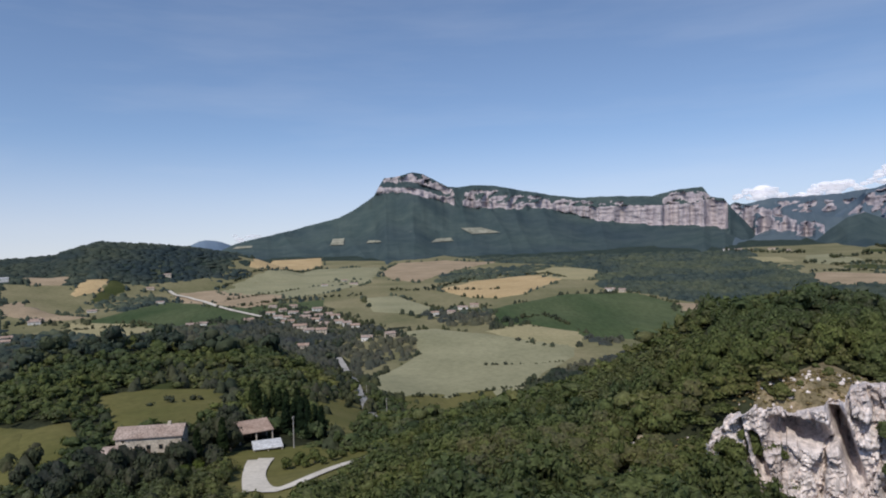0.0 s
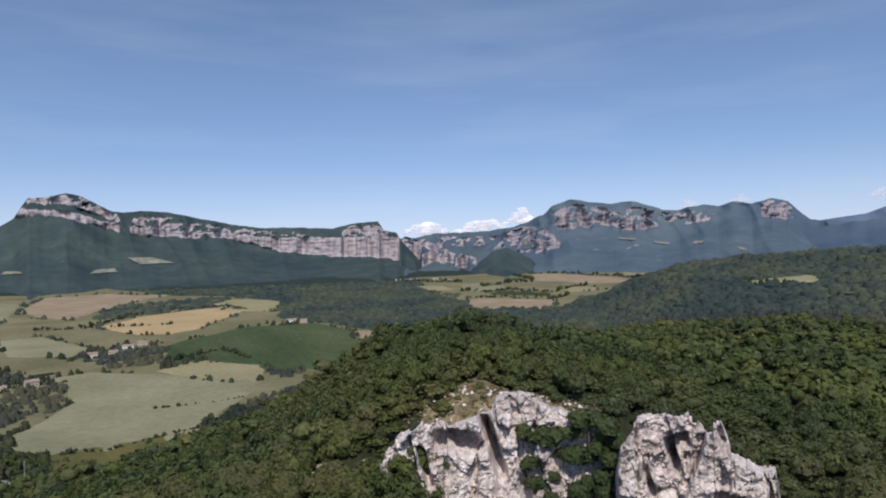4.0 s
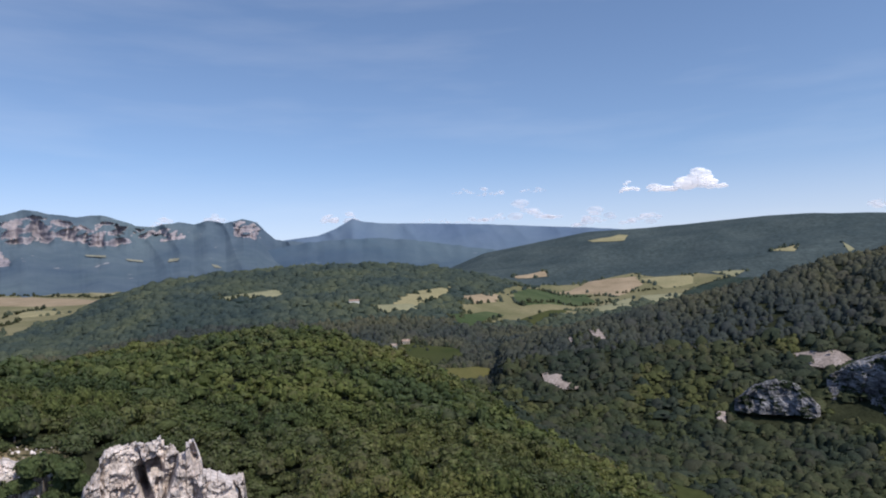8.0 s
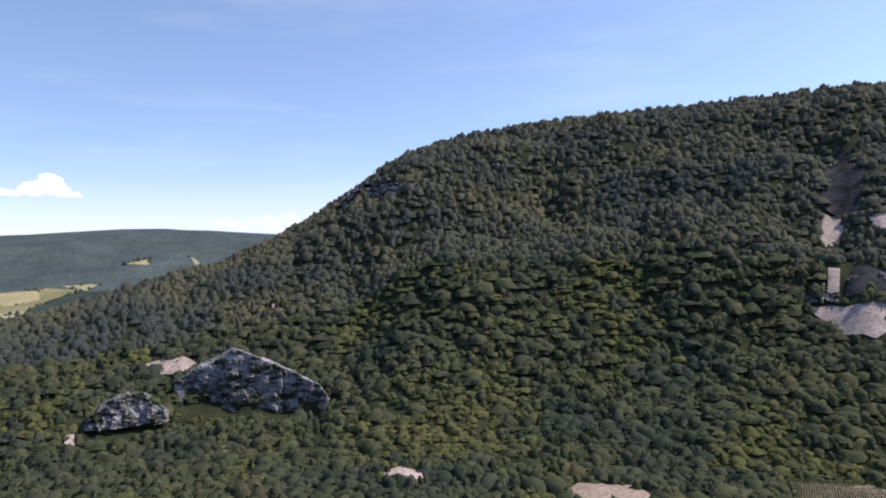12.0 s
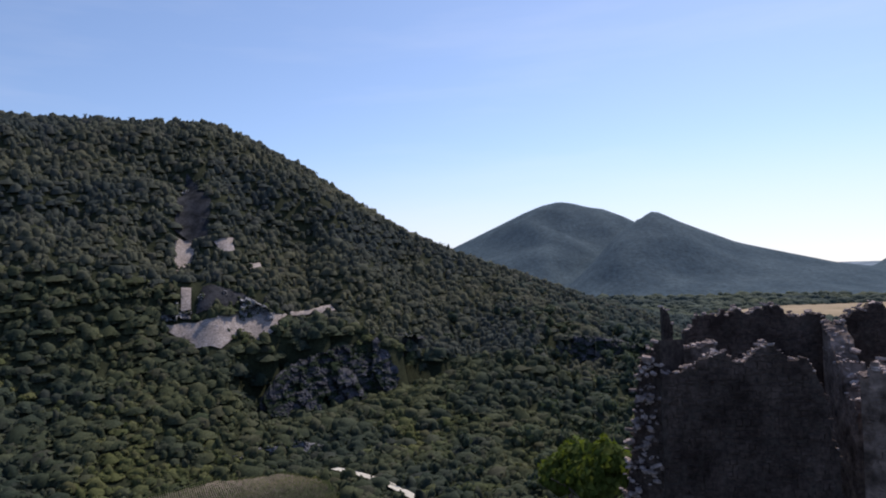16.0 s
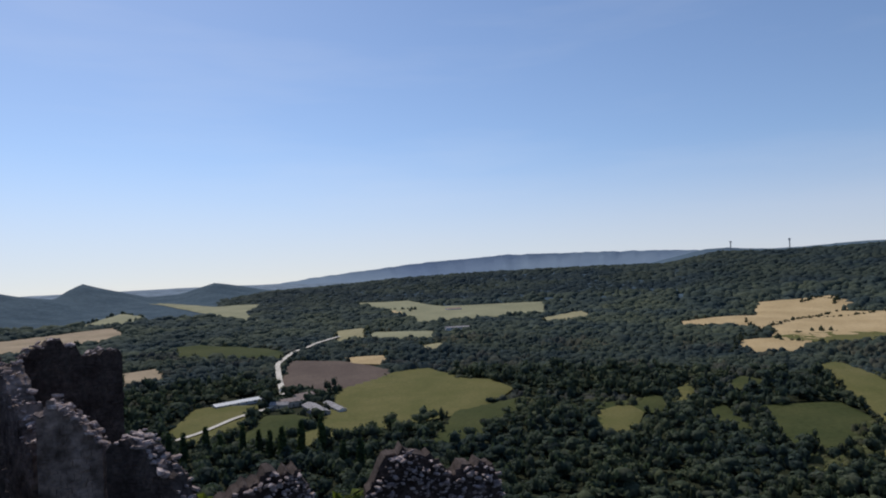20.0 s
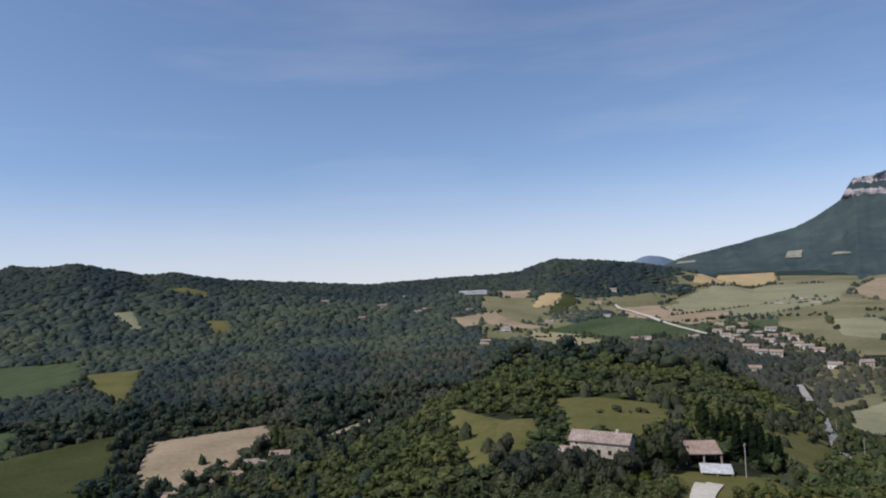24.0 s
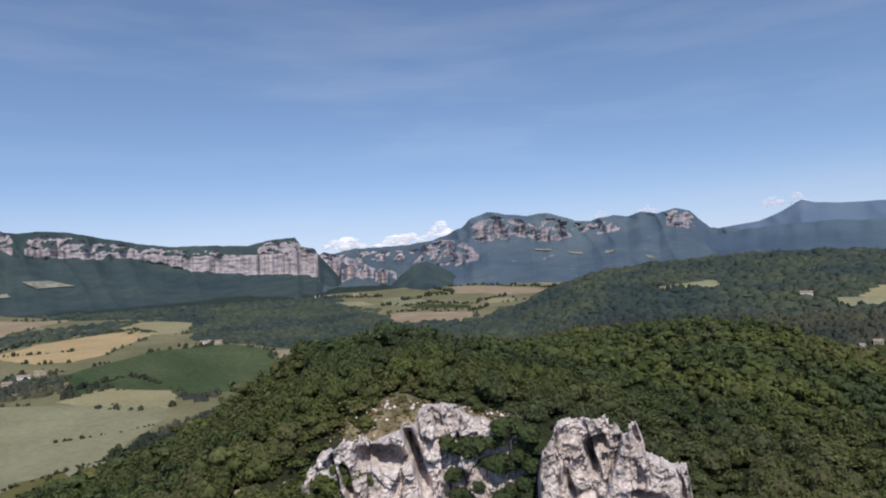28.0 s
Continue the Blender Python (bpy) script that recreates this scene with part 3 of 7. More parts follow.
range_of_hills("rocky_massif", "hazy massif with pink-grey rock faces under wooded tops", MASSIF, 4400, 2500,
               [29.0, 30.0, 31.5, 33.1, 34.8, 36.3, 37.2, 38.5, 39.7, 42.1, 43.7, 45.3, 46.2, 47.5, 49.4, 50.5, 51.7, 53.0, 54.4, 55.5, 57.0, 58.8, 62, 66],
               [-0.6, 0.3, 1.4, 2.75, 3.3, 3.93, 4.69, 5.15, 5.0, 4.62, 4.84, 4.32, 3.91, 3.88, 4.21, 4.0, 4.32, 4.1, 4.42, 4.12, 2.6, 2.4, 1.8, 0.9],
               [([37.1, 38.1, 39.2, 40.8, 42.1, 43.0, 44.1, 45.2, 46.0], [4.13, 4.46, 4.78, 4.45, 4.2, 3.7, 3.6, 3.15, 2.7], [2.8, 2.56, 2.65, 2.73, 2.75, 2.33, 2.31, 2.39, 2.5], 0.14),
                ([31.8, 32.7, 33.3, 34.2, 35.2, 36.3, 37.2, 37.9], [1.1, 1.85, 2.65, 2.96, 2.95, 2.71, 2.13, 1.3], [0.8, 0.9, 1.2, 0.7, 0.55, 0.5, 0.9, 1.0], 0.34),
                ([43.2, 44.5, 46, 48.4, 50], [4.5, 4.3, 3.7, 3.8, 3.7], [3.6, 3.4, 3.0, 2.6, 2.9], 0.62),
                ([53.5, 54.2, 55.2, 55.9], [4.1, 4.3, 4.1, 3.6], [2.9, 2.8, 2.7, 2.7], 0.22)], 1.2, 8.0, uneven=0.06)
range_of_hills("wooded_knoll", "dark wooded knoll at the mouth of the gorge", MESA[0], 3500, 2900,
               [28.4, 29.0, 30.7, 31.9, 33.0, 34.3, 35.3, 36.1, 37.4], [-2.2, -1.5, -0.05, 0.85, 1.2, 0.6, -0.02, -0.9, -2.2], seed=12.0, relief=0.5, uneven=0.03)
range_of_hills("pale_ridge", "distant mountain ridge, pale blue from haze in its colour", HAZED_RANGE, 4820, 3600,
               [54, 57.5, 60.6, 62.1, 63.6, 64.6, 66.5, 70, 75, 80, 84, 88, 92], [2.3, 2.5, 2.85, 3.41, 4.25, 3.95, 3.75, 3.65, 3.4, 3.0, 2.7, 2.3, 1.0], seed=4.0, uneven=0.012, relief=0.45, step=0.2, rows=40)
range_of_hills("blue_foothills", "hazy blue wooded foothills", HAZED_HILLS, 4100, 2900,
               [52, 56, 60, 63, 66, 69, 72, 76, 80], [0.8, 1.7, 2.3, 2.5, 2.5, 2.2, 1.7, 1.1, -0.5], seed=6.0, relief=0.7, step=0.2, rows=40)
range_of_hills("blue_cone", "small peak far behind the hills, blue from haze in its colour", HAZED_RANGE, 4600, 3800,
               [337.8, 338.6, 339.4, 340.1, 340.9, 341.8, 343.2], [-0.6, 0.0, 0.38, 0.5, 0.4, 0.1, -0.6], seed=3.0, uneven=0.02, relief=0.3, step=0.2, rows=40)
range_of_hills("far_ridge", "far ridge beyond the plain, paled by haze in its colour", HAZED_FAR_RANGE, 4750, 4200,
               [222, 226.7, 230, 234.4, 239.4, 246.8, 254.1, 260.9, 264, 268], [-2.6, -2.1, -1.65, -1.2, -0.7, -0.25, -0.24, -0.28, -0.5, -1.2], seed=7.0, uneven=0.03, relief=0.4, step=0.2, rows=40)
range_of_hills("western_ridge", "wooded ridge with masts, dim blue from haze in its colour", HAZED_HILLS, 3400, 2800,
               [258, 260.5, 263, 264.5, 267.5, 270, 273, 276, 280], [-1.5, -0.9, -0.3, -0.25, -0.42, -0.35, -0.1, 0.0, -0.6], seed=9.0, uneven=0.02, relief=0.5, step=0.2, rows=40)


def slope_patch(label, material, mountain, *corners):
    """A bare patch high on a far mountain slope; its four corners by bearing and elevation."""
    bs, els, rs = PROFILES[mountain]
    c = np.array(corners, float)
    verts = []
    for u in np.linspace(0, 1, 12):
        for v in np.linspace(0, 1, 6):
            b, el = (c[0] * (1 - u) + c[1] * u) * (1 - v) + (c[3] * (1 - u) + c[2] * u) * v
            b += 0.05 * math.sin(u * 9 + v * 5) * (v in (0, 1))
            i = int(np.clip(np.searchsorted(bs, b), 0, len(bs) - 1))
            r = float(np.interp(el, els[i], rs[i])) - 22
            verts.append((*polar(b, r), EYE + r * math.tan(radians(el))))
    ob = new("clearing", mesh_of("clearing", verts, grid_faces(12, 6), material, True))
    return tagged(ob, label, "clearing", kind="structure")


# ---------------------------------------------------------------- fields
PALE = mottled("pale_hay", (0.222, 0.216, 0.130), (0.290, 0.276, 0.170), 90, 6, bump=0.2, fine=0.16)
STRAW = mottled("straw_grass", (0.257, 0.234, 0.130), (0.333, 0.290, 0.166), 70, 5, bump=0.2, fine=0.16)
TAN = mottled("dry_stubble", (0.268, 0.208, 0.135), (0.376, 0.290, 0.197), 60, 4, bump=0.2, fine=0.16)
GOLD = mottled("ripe_wheat", (0.400, 0.290, 0.150), (0.500, 0.370, 0.205), 60, 4, bump=0.2, fine=0.16)
DEEP = mottled("green_crop", (0.046, 0.072, 0.031), (0.092, 0.112, 0.055), 110, 5, bump=0.2, fine=0.22, stretch=(0.5, (1, 0.25, 1)))
GREEN = mottled("meadow_grass", (0.042, 0.054, 0.019), (0.070, 0.075, 0.028), 60, 4, bump=0.3, fine=0.2)
OLIVE = mottled("dry_meadow", (0.106, 0.106, 0.036), (0.152, 0.136, 0.053), 40, 3, bump=0.3, fine=0.16)
MEADOW = mottled("valley_grass", (0.142, 0.140, 0.072), (0.240, 0.212, 0.122), 120, 8, bump=0.3, fine=0.16)
EARTH = mottled("ploughed_earth", (0.106, 0.079, 0.066), (0.145, 0.110, 0.088), 50, 3, bump=0.5, fine=0.16)
VINE = mottled("vineyard_soil", (0.215, 0.168, 0.136), (0.300, 0.240, 0.196), 20, 2, bump=0.5)
SCREE = mottled("limestone_scree", (0.27, 0.222, 0.197), (0.40, 0.335, 0.305), 12, 1.5, bump=0.8, depth=0.5)
CLEARINGS = []


def inside(poly, x, y):
    hit = np.zeros(np.shape(x), bool)
    px, py = polar(np.array([p[0] for p in poly]), np.array([p[1] for p in poly], float))
    j = len(poly) - 1
    for i in range(len(poly)):
        cross = ((py[i] > y) != (py[j] > y)) & (x < (px[j] - px[i]) * (y - py[i]) / (py[j] - py[i] + 1e-9) + px[i])
        hit ^= cross
        j = i
    return hit


LEVEL = [0]


def near(r):
    """Patches lie closer to the ground near the lookout."""
    return np.clip((r - 120) / 300, 0.06, 1.0)


def field(name, label, material, *corners):
    """A patch of farmland laid on the ground, its corners by bearing and distance."""
    base = name in ("grassland", "side_meadow")
    bm = bmesh.new()
    far = max(c[1] for c in corners)
    pts = [Vector((*polar(b, r), 0)) for b, r in corners]
    bm.faces.new([bm.verts.new(p) for p in pts])
    bmesh.ops.triangulate(bm, faces=bm.faces[:])
    size = max(2.4 if far < 140 else 7.0, far * 0.020) * (1.6 if base else 1)
    for _ in range(9):
        long = [e for e in bm.edges if e.calc_length() > size]
        if not long or len(bm.verts) > 6000:
            break
        bmesh.ops.subdivide_edges(bm, edges=long, cuts=1)
        bmesh.ops.triangulate(bm, faces=[f for f in bm.faces if len(f.verts) > 3])
    LEVEL[0] += 1
    edge = []
    for v in bm.verts:
        r = math.hypot(v.co.x, v.co.y)
        if v.is_boundary and not base:
            edge.append(v)
        if v.is_boundary:
            k = min(size, 0.009 * r) * (2.4 if name == "scree" else 1)
            v.co.x += k * 0.5 * noise.noise((v.co.x / (3 * k), v.co.y / (3 * k), 1.0))
            v.co.y += k * 0.5 * noise.noise((v.co.x / (3 * k), v.co.y / (3 * k), 7.0))
        v.co.z = float(ground_at(v.co.x, v.co.y)) + (0.25 + 0.0011 * max(0.0, r - 500) if base else (0.6 + 0.0016 * r + 0.012 * LEVEL[0]) * float(near(r)) + 0.08)
    for v in edge if far > 250 else ():  # the edge dips into the ground
        v.co.z -= 0.3 + 0.0016 * math.hypot(v.co.x, v.co.y)
    bmesh.ops.recalc_face_normals(bm, faces=bm.faces[:])
    if sum(f.normal.z for f in bm.faces) < 0:
        bmesh.ops.reverse_faces(bm, faces=bm.faces[:])
    for f in bm.faces:
        f.smooth = True
    if name != "grassland":
        CLEARINGS.append(corners)
    return tagged(part(name, bm, material, None), label, "field", kind="structure")


field("grassland", "open valley grassland between the hedges", MEADOW, (325.7, 1601), (330.0, 1590), (335.1, 1624), (338.4, 1688), (341.5, 1779), (345.2, 2768), (349.0, 2897), (355.8, 2535), (359.8, 2990), (4.7, 2242), (10.6, 2018), (13.4, 1742), (13.4, 1320), (18.4, 1168), (21.9, 1062), (21.5, 828), (11.3, 626), (5.4, 503), (355.4, 451), (353.5, 453), (352.6, 621), (350.2, 753), (344.6, 1062), (338.3, 1112), (329.1, 1120), (325.6, 1132))
field("grassland", "open valley grassland between the hedges", MEADOW, (28.6, 1557), (24.4, 2887), (31.1, 3140), (37.0, 3042), (45.0, 2938), (43.0, 1915), (39.0, 1535), (37.5, 1353))
field("hay_field", "mown pale hay field in the valley", PALE, (353.0, 569), (355.6, 634), (357.6, 705), (357.3, 772), (355.6, 834), (359.1, 861), (3.6, 811), (11.4, 732), (11.3, 676), (8.4, 589), (6.2, 505), (358.5, 475), (355.0, 438))
field("meadow", "green grass meadow beside woods", OLIVE, (355.5, 474), (358.4, 505), (5.4, 534), (4.4, 496), (356.4, 287))
field("hay_field", "mown pale hay field in the valley", STRAW, (3.3, 828), (6.6, 879), (12.4, 805), (11.4, 707), (7.0, 748))
field("crop_field", "dark green crop field with faint tracks", DEEP, (4.1, 1055), (10.5, 1218), (16.6, 1210), (21.5, 1004), (19.3, 788), (16.6, 758), (11.9, 774), (7.1, 857), (4.6, 836))
field("wheat_field", "ripe golden wheat field among woods", GOLD, (359.2, 1377), (2.2, 1562), (8.6, 1694), (10.6, 1562), (7.1, 1239), (4.7, 1180), (2.2, 1209))
field("stubble_field", "dry tan stubble field in the valley", TAN, (354.3, 1894), (355.8, 2431), (0.3, 2465), (5.0, 2314), (0.7, 1888), (357.7, 1546), (355.3, 1641))
field("hay_field", "mown pale hay field in the valley", STRAW, (7.7, 1779), (9.6, 2004), (13.7, 1785), (12.9, 1513), (9.1, 1557))
field("wheat_field", "ripe golden wheat field among woods", GOLD, (343.3, 1868), (345.2, 2990), (349.5, 3085), (349.7, 2439), (346.1, 1935), (343.3, 1823))
field("hay_field", "mown pale hay field in the valley", PALE, (340.6, 1612), (343.3, 1798), (348.9, 2266), (354.8, 2196), (353.8, 1647), (350.8, 1421), (347.0, 1329), (341.5, 1482))
field("stubble_field", "dry tan stubble field in the valley", TAN, (337.1, 1585), (340.6, 1635), (347.0, 1387), (343.2, 1184), (338.4, 1283))
field("crop_field", "dark green crop field with faint tracks", DEEP, (330.3, 1184), (336.7, 1441), (342.8, 1235), (349.8, 1297), (349.3, 1100), (344.6, 1029), (341.4, 993), (334.9, 1062))
field("wheat_field", "ripe golden wheat field among woods", GOLD, (329.8, 1508), (331.1, 1635), (332.9, 1647), (332.4, 1540), (330.3, 1487))
field("meadow", "green grass meadow beside woods", GREEN, (332.9, 1647), (334.6, 1601), (332.6, 1461), (331.1, 1436))
field("wheat_field", "ripe golden wheat field among woods", TAN, (325.6, 1387), (327.7, 1397), (331.6, 1265), (329.9, 1248), (325.6, 1320))
field("stubble_field", "dry tan stubble field in the valley", TAN, (327.1, 1688), (330.4, 1688), (330.0, 1612), (327.4, 1578))
field("hay_field", "mown pale hay field in the valley", STRAW, (329.9, 1227), (334.9, 1124), (337.4, 969), (332.1, 997), (329.5, 1107))
field("hay_field", "mown pale hay field in the valley", PALE, (352.8, 1279), (355.7, 1307), (359.2, 1088), (357.7, 990), (353.7, 1073))
field("meadow", "green grass meadow beside woods", OLIVE, (331.6, 288), (334.8, 298), (341.2, 294), (341.9, 263), (338.1, 222), (333.5, 224), (332.3, 232))
field("meadow", "green grass meadow beside woods", OLIVE, (325.4, 263), (327.4, 250), (329.6, 251), (330.3, 225), (327.3, 191), (325.3, 200))
field("meadow", "green grass meadow beside woods", GREEN, (335.0, 300), (341.3, 358), (341.5, 327), (335.6, 286))
field("meadow", "green grass meadow beside woods", OLIVE, (348.6, 295), (350.5, 326), (352.5, 327), (352.2, 207), (350.0, 188), (348.6, 212))
field("stubble_field", "dry tan stubble field in the valley", TAN, (19.5, 1074), (22.6, 1062), (22.1, 936), (19.5, 966))
field("stubble_field", "wide pale stubble field before the massif", TAN, (34.9, 2990), (39.3, 2810), (42.8, 2450), (44.1, 2210), (42.8, 2065), (38.4, 2245), (35.3, 2385))
field("stubble_field", "pale field at the foot of the massif", STRAW, (42.5, 3080), (43.3, 3150), (44.9, 2570), (43.7, 2450))
field("hay_field", "mown pale hay field in the gorge plain", PALE, (29.0, 2300), (31.1, 2300), (33.0, 2100), (31.3, 1865), (29.0, 1940))
field("crop_field", "strip of green crop in the gorge plain", GREEN, (31.3, 1846), (33.0, 1905), (37.0, 1770), (37.0, 1655), (31.5, 1750))
field("stubble_field", "long pale stubble field beyond the crest", TAN, (29.5, 1625), (37.2, 1560), (37.2, 1400), (36.7, 1330), (31.4, 1340), (29.5, 1430))
field("hay_field", "straw-coloured field near the town", STRAW, (24.6, 2300), (27.4, 2250), (28.6, 2000), (26.4, 1960))
field("crop_field", "green field near the town", GREEN, (32.6, 2560), (34.6, 2640), (35.0, 2420), (33.2, 2330))
field("hay_field", "mown pale hay field in the gorge plain", STRAW, (37.6, 2020), (40.6, 1960), (41.6, 1830), (38.0, 1800))
field("hay_field", "mown pale hay field in the valley", PALE, (51.7, 1230), (57.2, 1297), (57.4, 1226), (52.1, 1205))
field("hay_field", "mown pale hay field in the valley", PALE, (65.1, 1093), (69.3, 1124), (68.9, 1054), (65.5, 1040))
field("hay_field", "mown pale hay field in the valley", STRAW, (66.7, 1111), (68.2, 1193), (71.3, 1231), (70.0, 1127), (69.0, 1096))
field("side_meadow", "pale grassland between the fields of the side valley", MEADOW, (72.8, 1140), (76.0, 1339), (80.0, 1969), (84.8, 2018), (87.6, 2083), (89.4, 2004), (92.7, 2011), (95.4, 1949), (92.9, 1882), (91.1, 1754), (87.9, 1546), (84.7, 1334), (79.9, 1120), (75.9, 1048), (73.0, 1004))
field("meadow", "green grass meadow beside woods", GREEN, (67.2, 832), (68.7, 842), (72.2, 815), (73.2, 770), (70.7, 690), (69.4, 700), (67.6, 780))
field("meadow", "green grass meadow beside woods", OLIVE, (70.4, 680), (74.3, 690), (75.4, 676), (74.6, 600), (72.4, 615))
field("crop_field", "dark green crop field with faint tracks", DEEP, (77.0, 1334), (80.0, 1748), (83.8, 1830), (84.7, 1529), (82.3, 1401), (78.0, 1226))
field("stubble_field", "dry tan stubble field in the valley", TAN, (80.0, 1772), (83.8, 2018), (88.0, 2047), (88.5, 1922), (86.1, 1705), (83.8, 1804))
field("hay_field", "mown pale hay field in the valley", STRAW, (88.0, 2011), (92.5, 1997), (92.5, 1894), (90.2, 1842))
field("hay_field", "mown pale hay field in the valley", PALE, (84.2, 1386), (87.5, 1688), (87.5, 1372), (84.7, 1288))
field("stubble_field", "dry tan stubble field in the valley", TAN, (77.3, 2105), (80.3, 2219), (80.5, 2142), (78.0, 2061))
field("stubble_field", "dry tan stubble field in the valley", TAN, (72.8, 1227), (76.5, 1353), (76.0, 1235), (73.5, 1163))
field("meadow", "green grass meadow beside woods", GREEN, (77.9, 1092), (81.8, 1302), (84.7, 1401), (82.3, 1275), (78.9, 1040))
field("hay_field", "mown pale hay field in the valley", PALE, (88.0, 1736), (91.5, 1785), (90.7, 1612), (88.4, 1508))
field("crop_field", "dark green crop field with faint tracks", DEEP, (71.5, 1037), (75.5, 1144), (76.5, 1116), (73.5, 966))
field("hay_field", "mown pale hay field in the valley", PALE, (93.8, 2018), (96.3, 2004), (95.4, 1942))
field("stubble_field", "dry tan stubble field in the valley", STRAW, (68.8, 1231), (72.1, 1297), (71.1, 1159), (69.1, 1131))
field("hay_field", "mown pale hay field in the valley", STRAW, (84.0, 2672), (87.3, 2729), (87.0, 2553), (84.4, 2598))
field("hay_field", "mown pale hay field in the valley", STRAW, (98.0, 2180), (100.1, 2250), (99.7, 2172))
field("hay_field", "mown pale hay field in the valley", PALE, (102.9, 2282), (103.7, 2211), (103.3, 2172))
field("ploughed_field", "brown ploughed field by the farm", EARTH, (226.6, 697), (227.6, 840), (231.7, 805), (236.1, 745), (236.0, 659), (231.6, 641), (227.3, 661))
field("meadow", "green grass meadow beside woods", OLIVE, (231.6, 657), (236.6, 732), (239.5, 753), (243.0, 680), (244.9, 678), (246.9, 630), (243.9, 551), (239.4, 521), (231.5, 485), (228.6, 470), (226.7, 484), (229.6, 526))
field("meadow", "green grass meadow beside woods", OLIVE, (217.5, 541), (219.6, 623), (221.4, 628), (225.4, 613), (224.5, 575), (220.9, 503), (218.7, 501))
field("meadow", "green grass meadow beside woods", GREEN, (222.2, 492), (225.4, 571), (227.7, 571), (229.6, 546), (226.7, 484), (223.1, 474))
field("meadow", "green grass meadow beside woods", GREEN, (239.6, 454), (241.4, 547), (248.1, 600), (247.8, 559), (243.8, 467), (240.8, 449))
field("stubble_field", "wide tan stubble field below the twin peaks", TAN, (198.7, 1200), (201.8, 1350), (210.2, 1450), (214.1, 1510), (214.8, 1356), (214.0, 1242), (206.4, 1140), (199.6, 1105))
field("hay_field", "pale green field at the foot of the peaks", PALE, (211.6, 1590), (214.6, 2040), (216.4, 1810), (215.0, 1552), (212.6, 1525))
# The pale hay colour puts haze over this far stubble.
field("stubble_field", "stubble field in the plain, paled for haze", PALE, (216.6, 2600), (220.0, 2230), (225.5, 1900), (224.0, 1703), (225.4, 1410), (223.0, 1510), (220.5, 1848))
field("meadow", "green field between the woods of the plain", GREEN, (218.6, 1060), (220.4, 1066), (225.8, 990), (227.3, 930), (227.1, 850), (221.9, 920), (218.6, 960))
field("stubble_field", "small dry stubble field beside the woods", TAN, (214.5, 870), (217.4, 880), (217.7, 776), (214.6, 770))
field("hay_field", "straw-coloured field beside the farm road", STRAW, (231.3, 1155), (234.0, 1210), (234.1, 1060), (231.7, 1010))
field("hay_field", "mown pale hay field in the plain", PALE, (234.4, 1145), (240.1, 1085), (240.1, 980), (234.6, 1012))
field("wheat_field", "narrow strip of ripe wheat", GOLD, (232.1, 824), (235.9, 824), (235.7, 768), (232.6, 780))
field("hay_field", "small straw-coloured field among trees", STRAW, (238.9, 892), (240.7, 932), (241.2, 878), (239.1, 845))
field("hay_field", "long pale hay field before the plateau", PALE, (233.3, 1745), (237.9, 1705), (241.1, 1535), (244.9, 1545), (249.7, 1560), (249.9, 1400), (242.8, 1250), (238.8, 1226), (237.4, 1380))
field("wheat_field", "strip of ripe wheat in the hay field", GOLD, (235.6, 1520), (238.4, 1465), (237.0, 1360))
field("hay_field", "straw-coloured field below the plateau woods", STRAW, (248.9, 1262), (253.1, 1390), (253.6, 1270), (250.1, 1195))
field("meadow", "pale grass clearing on the wooded hill", PALE, (295.5, 1475), (297.0, 1490), (297.6, 1360), (296.9, 1340))
field("meadow", "pale grass clearing on the wooded hill", OLIVE, (302.4, 1380), (304.1, 1380), (304.5, 1262), (302.8, 1278))
field("meadow", "olive clearing near the hilltop", OLIVE, (299.3, 1680), (300.7, 1715), (302.7, 1675), (302.4, 1612))
field("stubble_field", "small tan clearing on the ridge slope", TAN, (282.9, 1960), (284.4, 1955), (284.6, 1835), (283.1, 1888))
field("wheat_field", "wide field of ripe golden wheat among woods", GOLD, (260.4, 1161), (263.0, 1207), (266.2, 1251), (266.6, 1454), (268.4, 1484), (271.8, 1514), (273.6, 1410), (272.6, 1342), (274.9, 1331), (277.8, 1389), (278.7, 1518), (281.7, 1505), (284.9, 1380), (284.6, 1271), (282.8, 1223), (281.0, 1165), (278.3, 1054), (273.1, 999), (271.4, 934), (268.9, 851), (266.1, 845), (264.8, 955), (267.8, 987), (267.5, 1059), (266.2, 1095), (263.5, 1105), (261.4, 1102))
field("meadow", "strip of green grass below the wheat", OLIVE, (267.7, 998), (271.1, 1060), (276.0, 1088), (278.6, 1085), (278.0, 1035), (271.4, 927), (268.3, 948))
field("crop_field", "dark green crop field with faint tracks", DEEP, (283.5, 1112), (288.1, 1184), (293.4, 1136), (292.9, 946), (289.6, 904), (285.6, 959))
field("crop_field", "dark green crop field with faint tracks", DEEP, (276.4, 722), (279.0, 772), (289.1, 705), (288.8, 623), (285.4, 543), (281.5, 503), (279.3, 591))
field("meadow", "green grass meadow beside woods", OLIVE, (270.3, 761), (272.0, 805), (276.2, 697), (276.4, 678), (280.2, 523), (275.6, 512), (273.8, 587))
field("meadow", "green grass meadow beside woods", GREEN, (266.2, 585), (271.9, 619), (274.4, 571), (271.8, 474), (268.9, 482))
field("meadow", "green grass meadow beside woods", OLIVE, (274.6, 529), (281.0, 542), (281.6, 429), (277.3, 420), (274.8, 442))
field("meadow", "green grass meadow beside woods", GREEN, (281.7, 518), (288.6, 613), (295.5, 634), (295.4, 510), (292.3, 469), (288.5, 457), (282.3, 443))
field("meadow", "green grass meadow beside woods", GREEN, (283.1, 450), (288.5, 477), (292.7, 498), (295.3, 406), (289.2, 364), (284.7, 376))
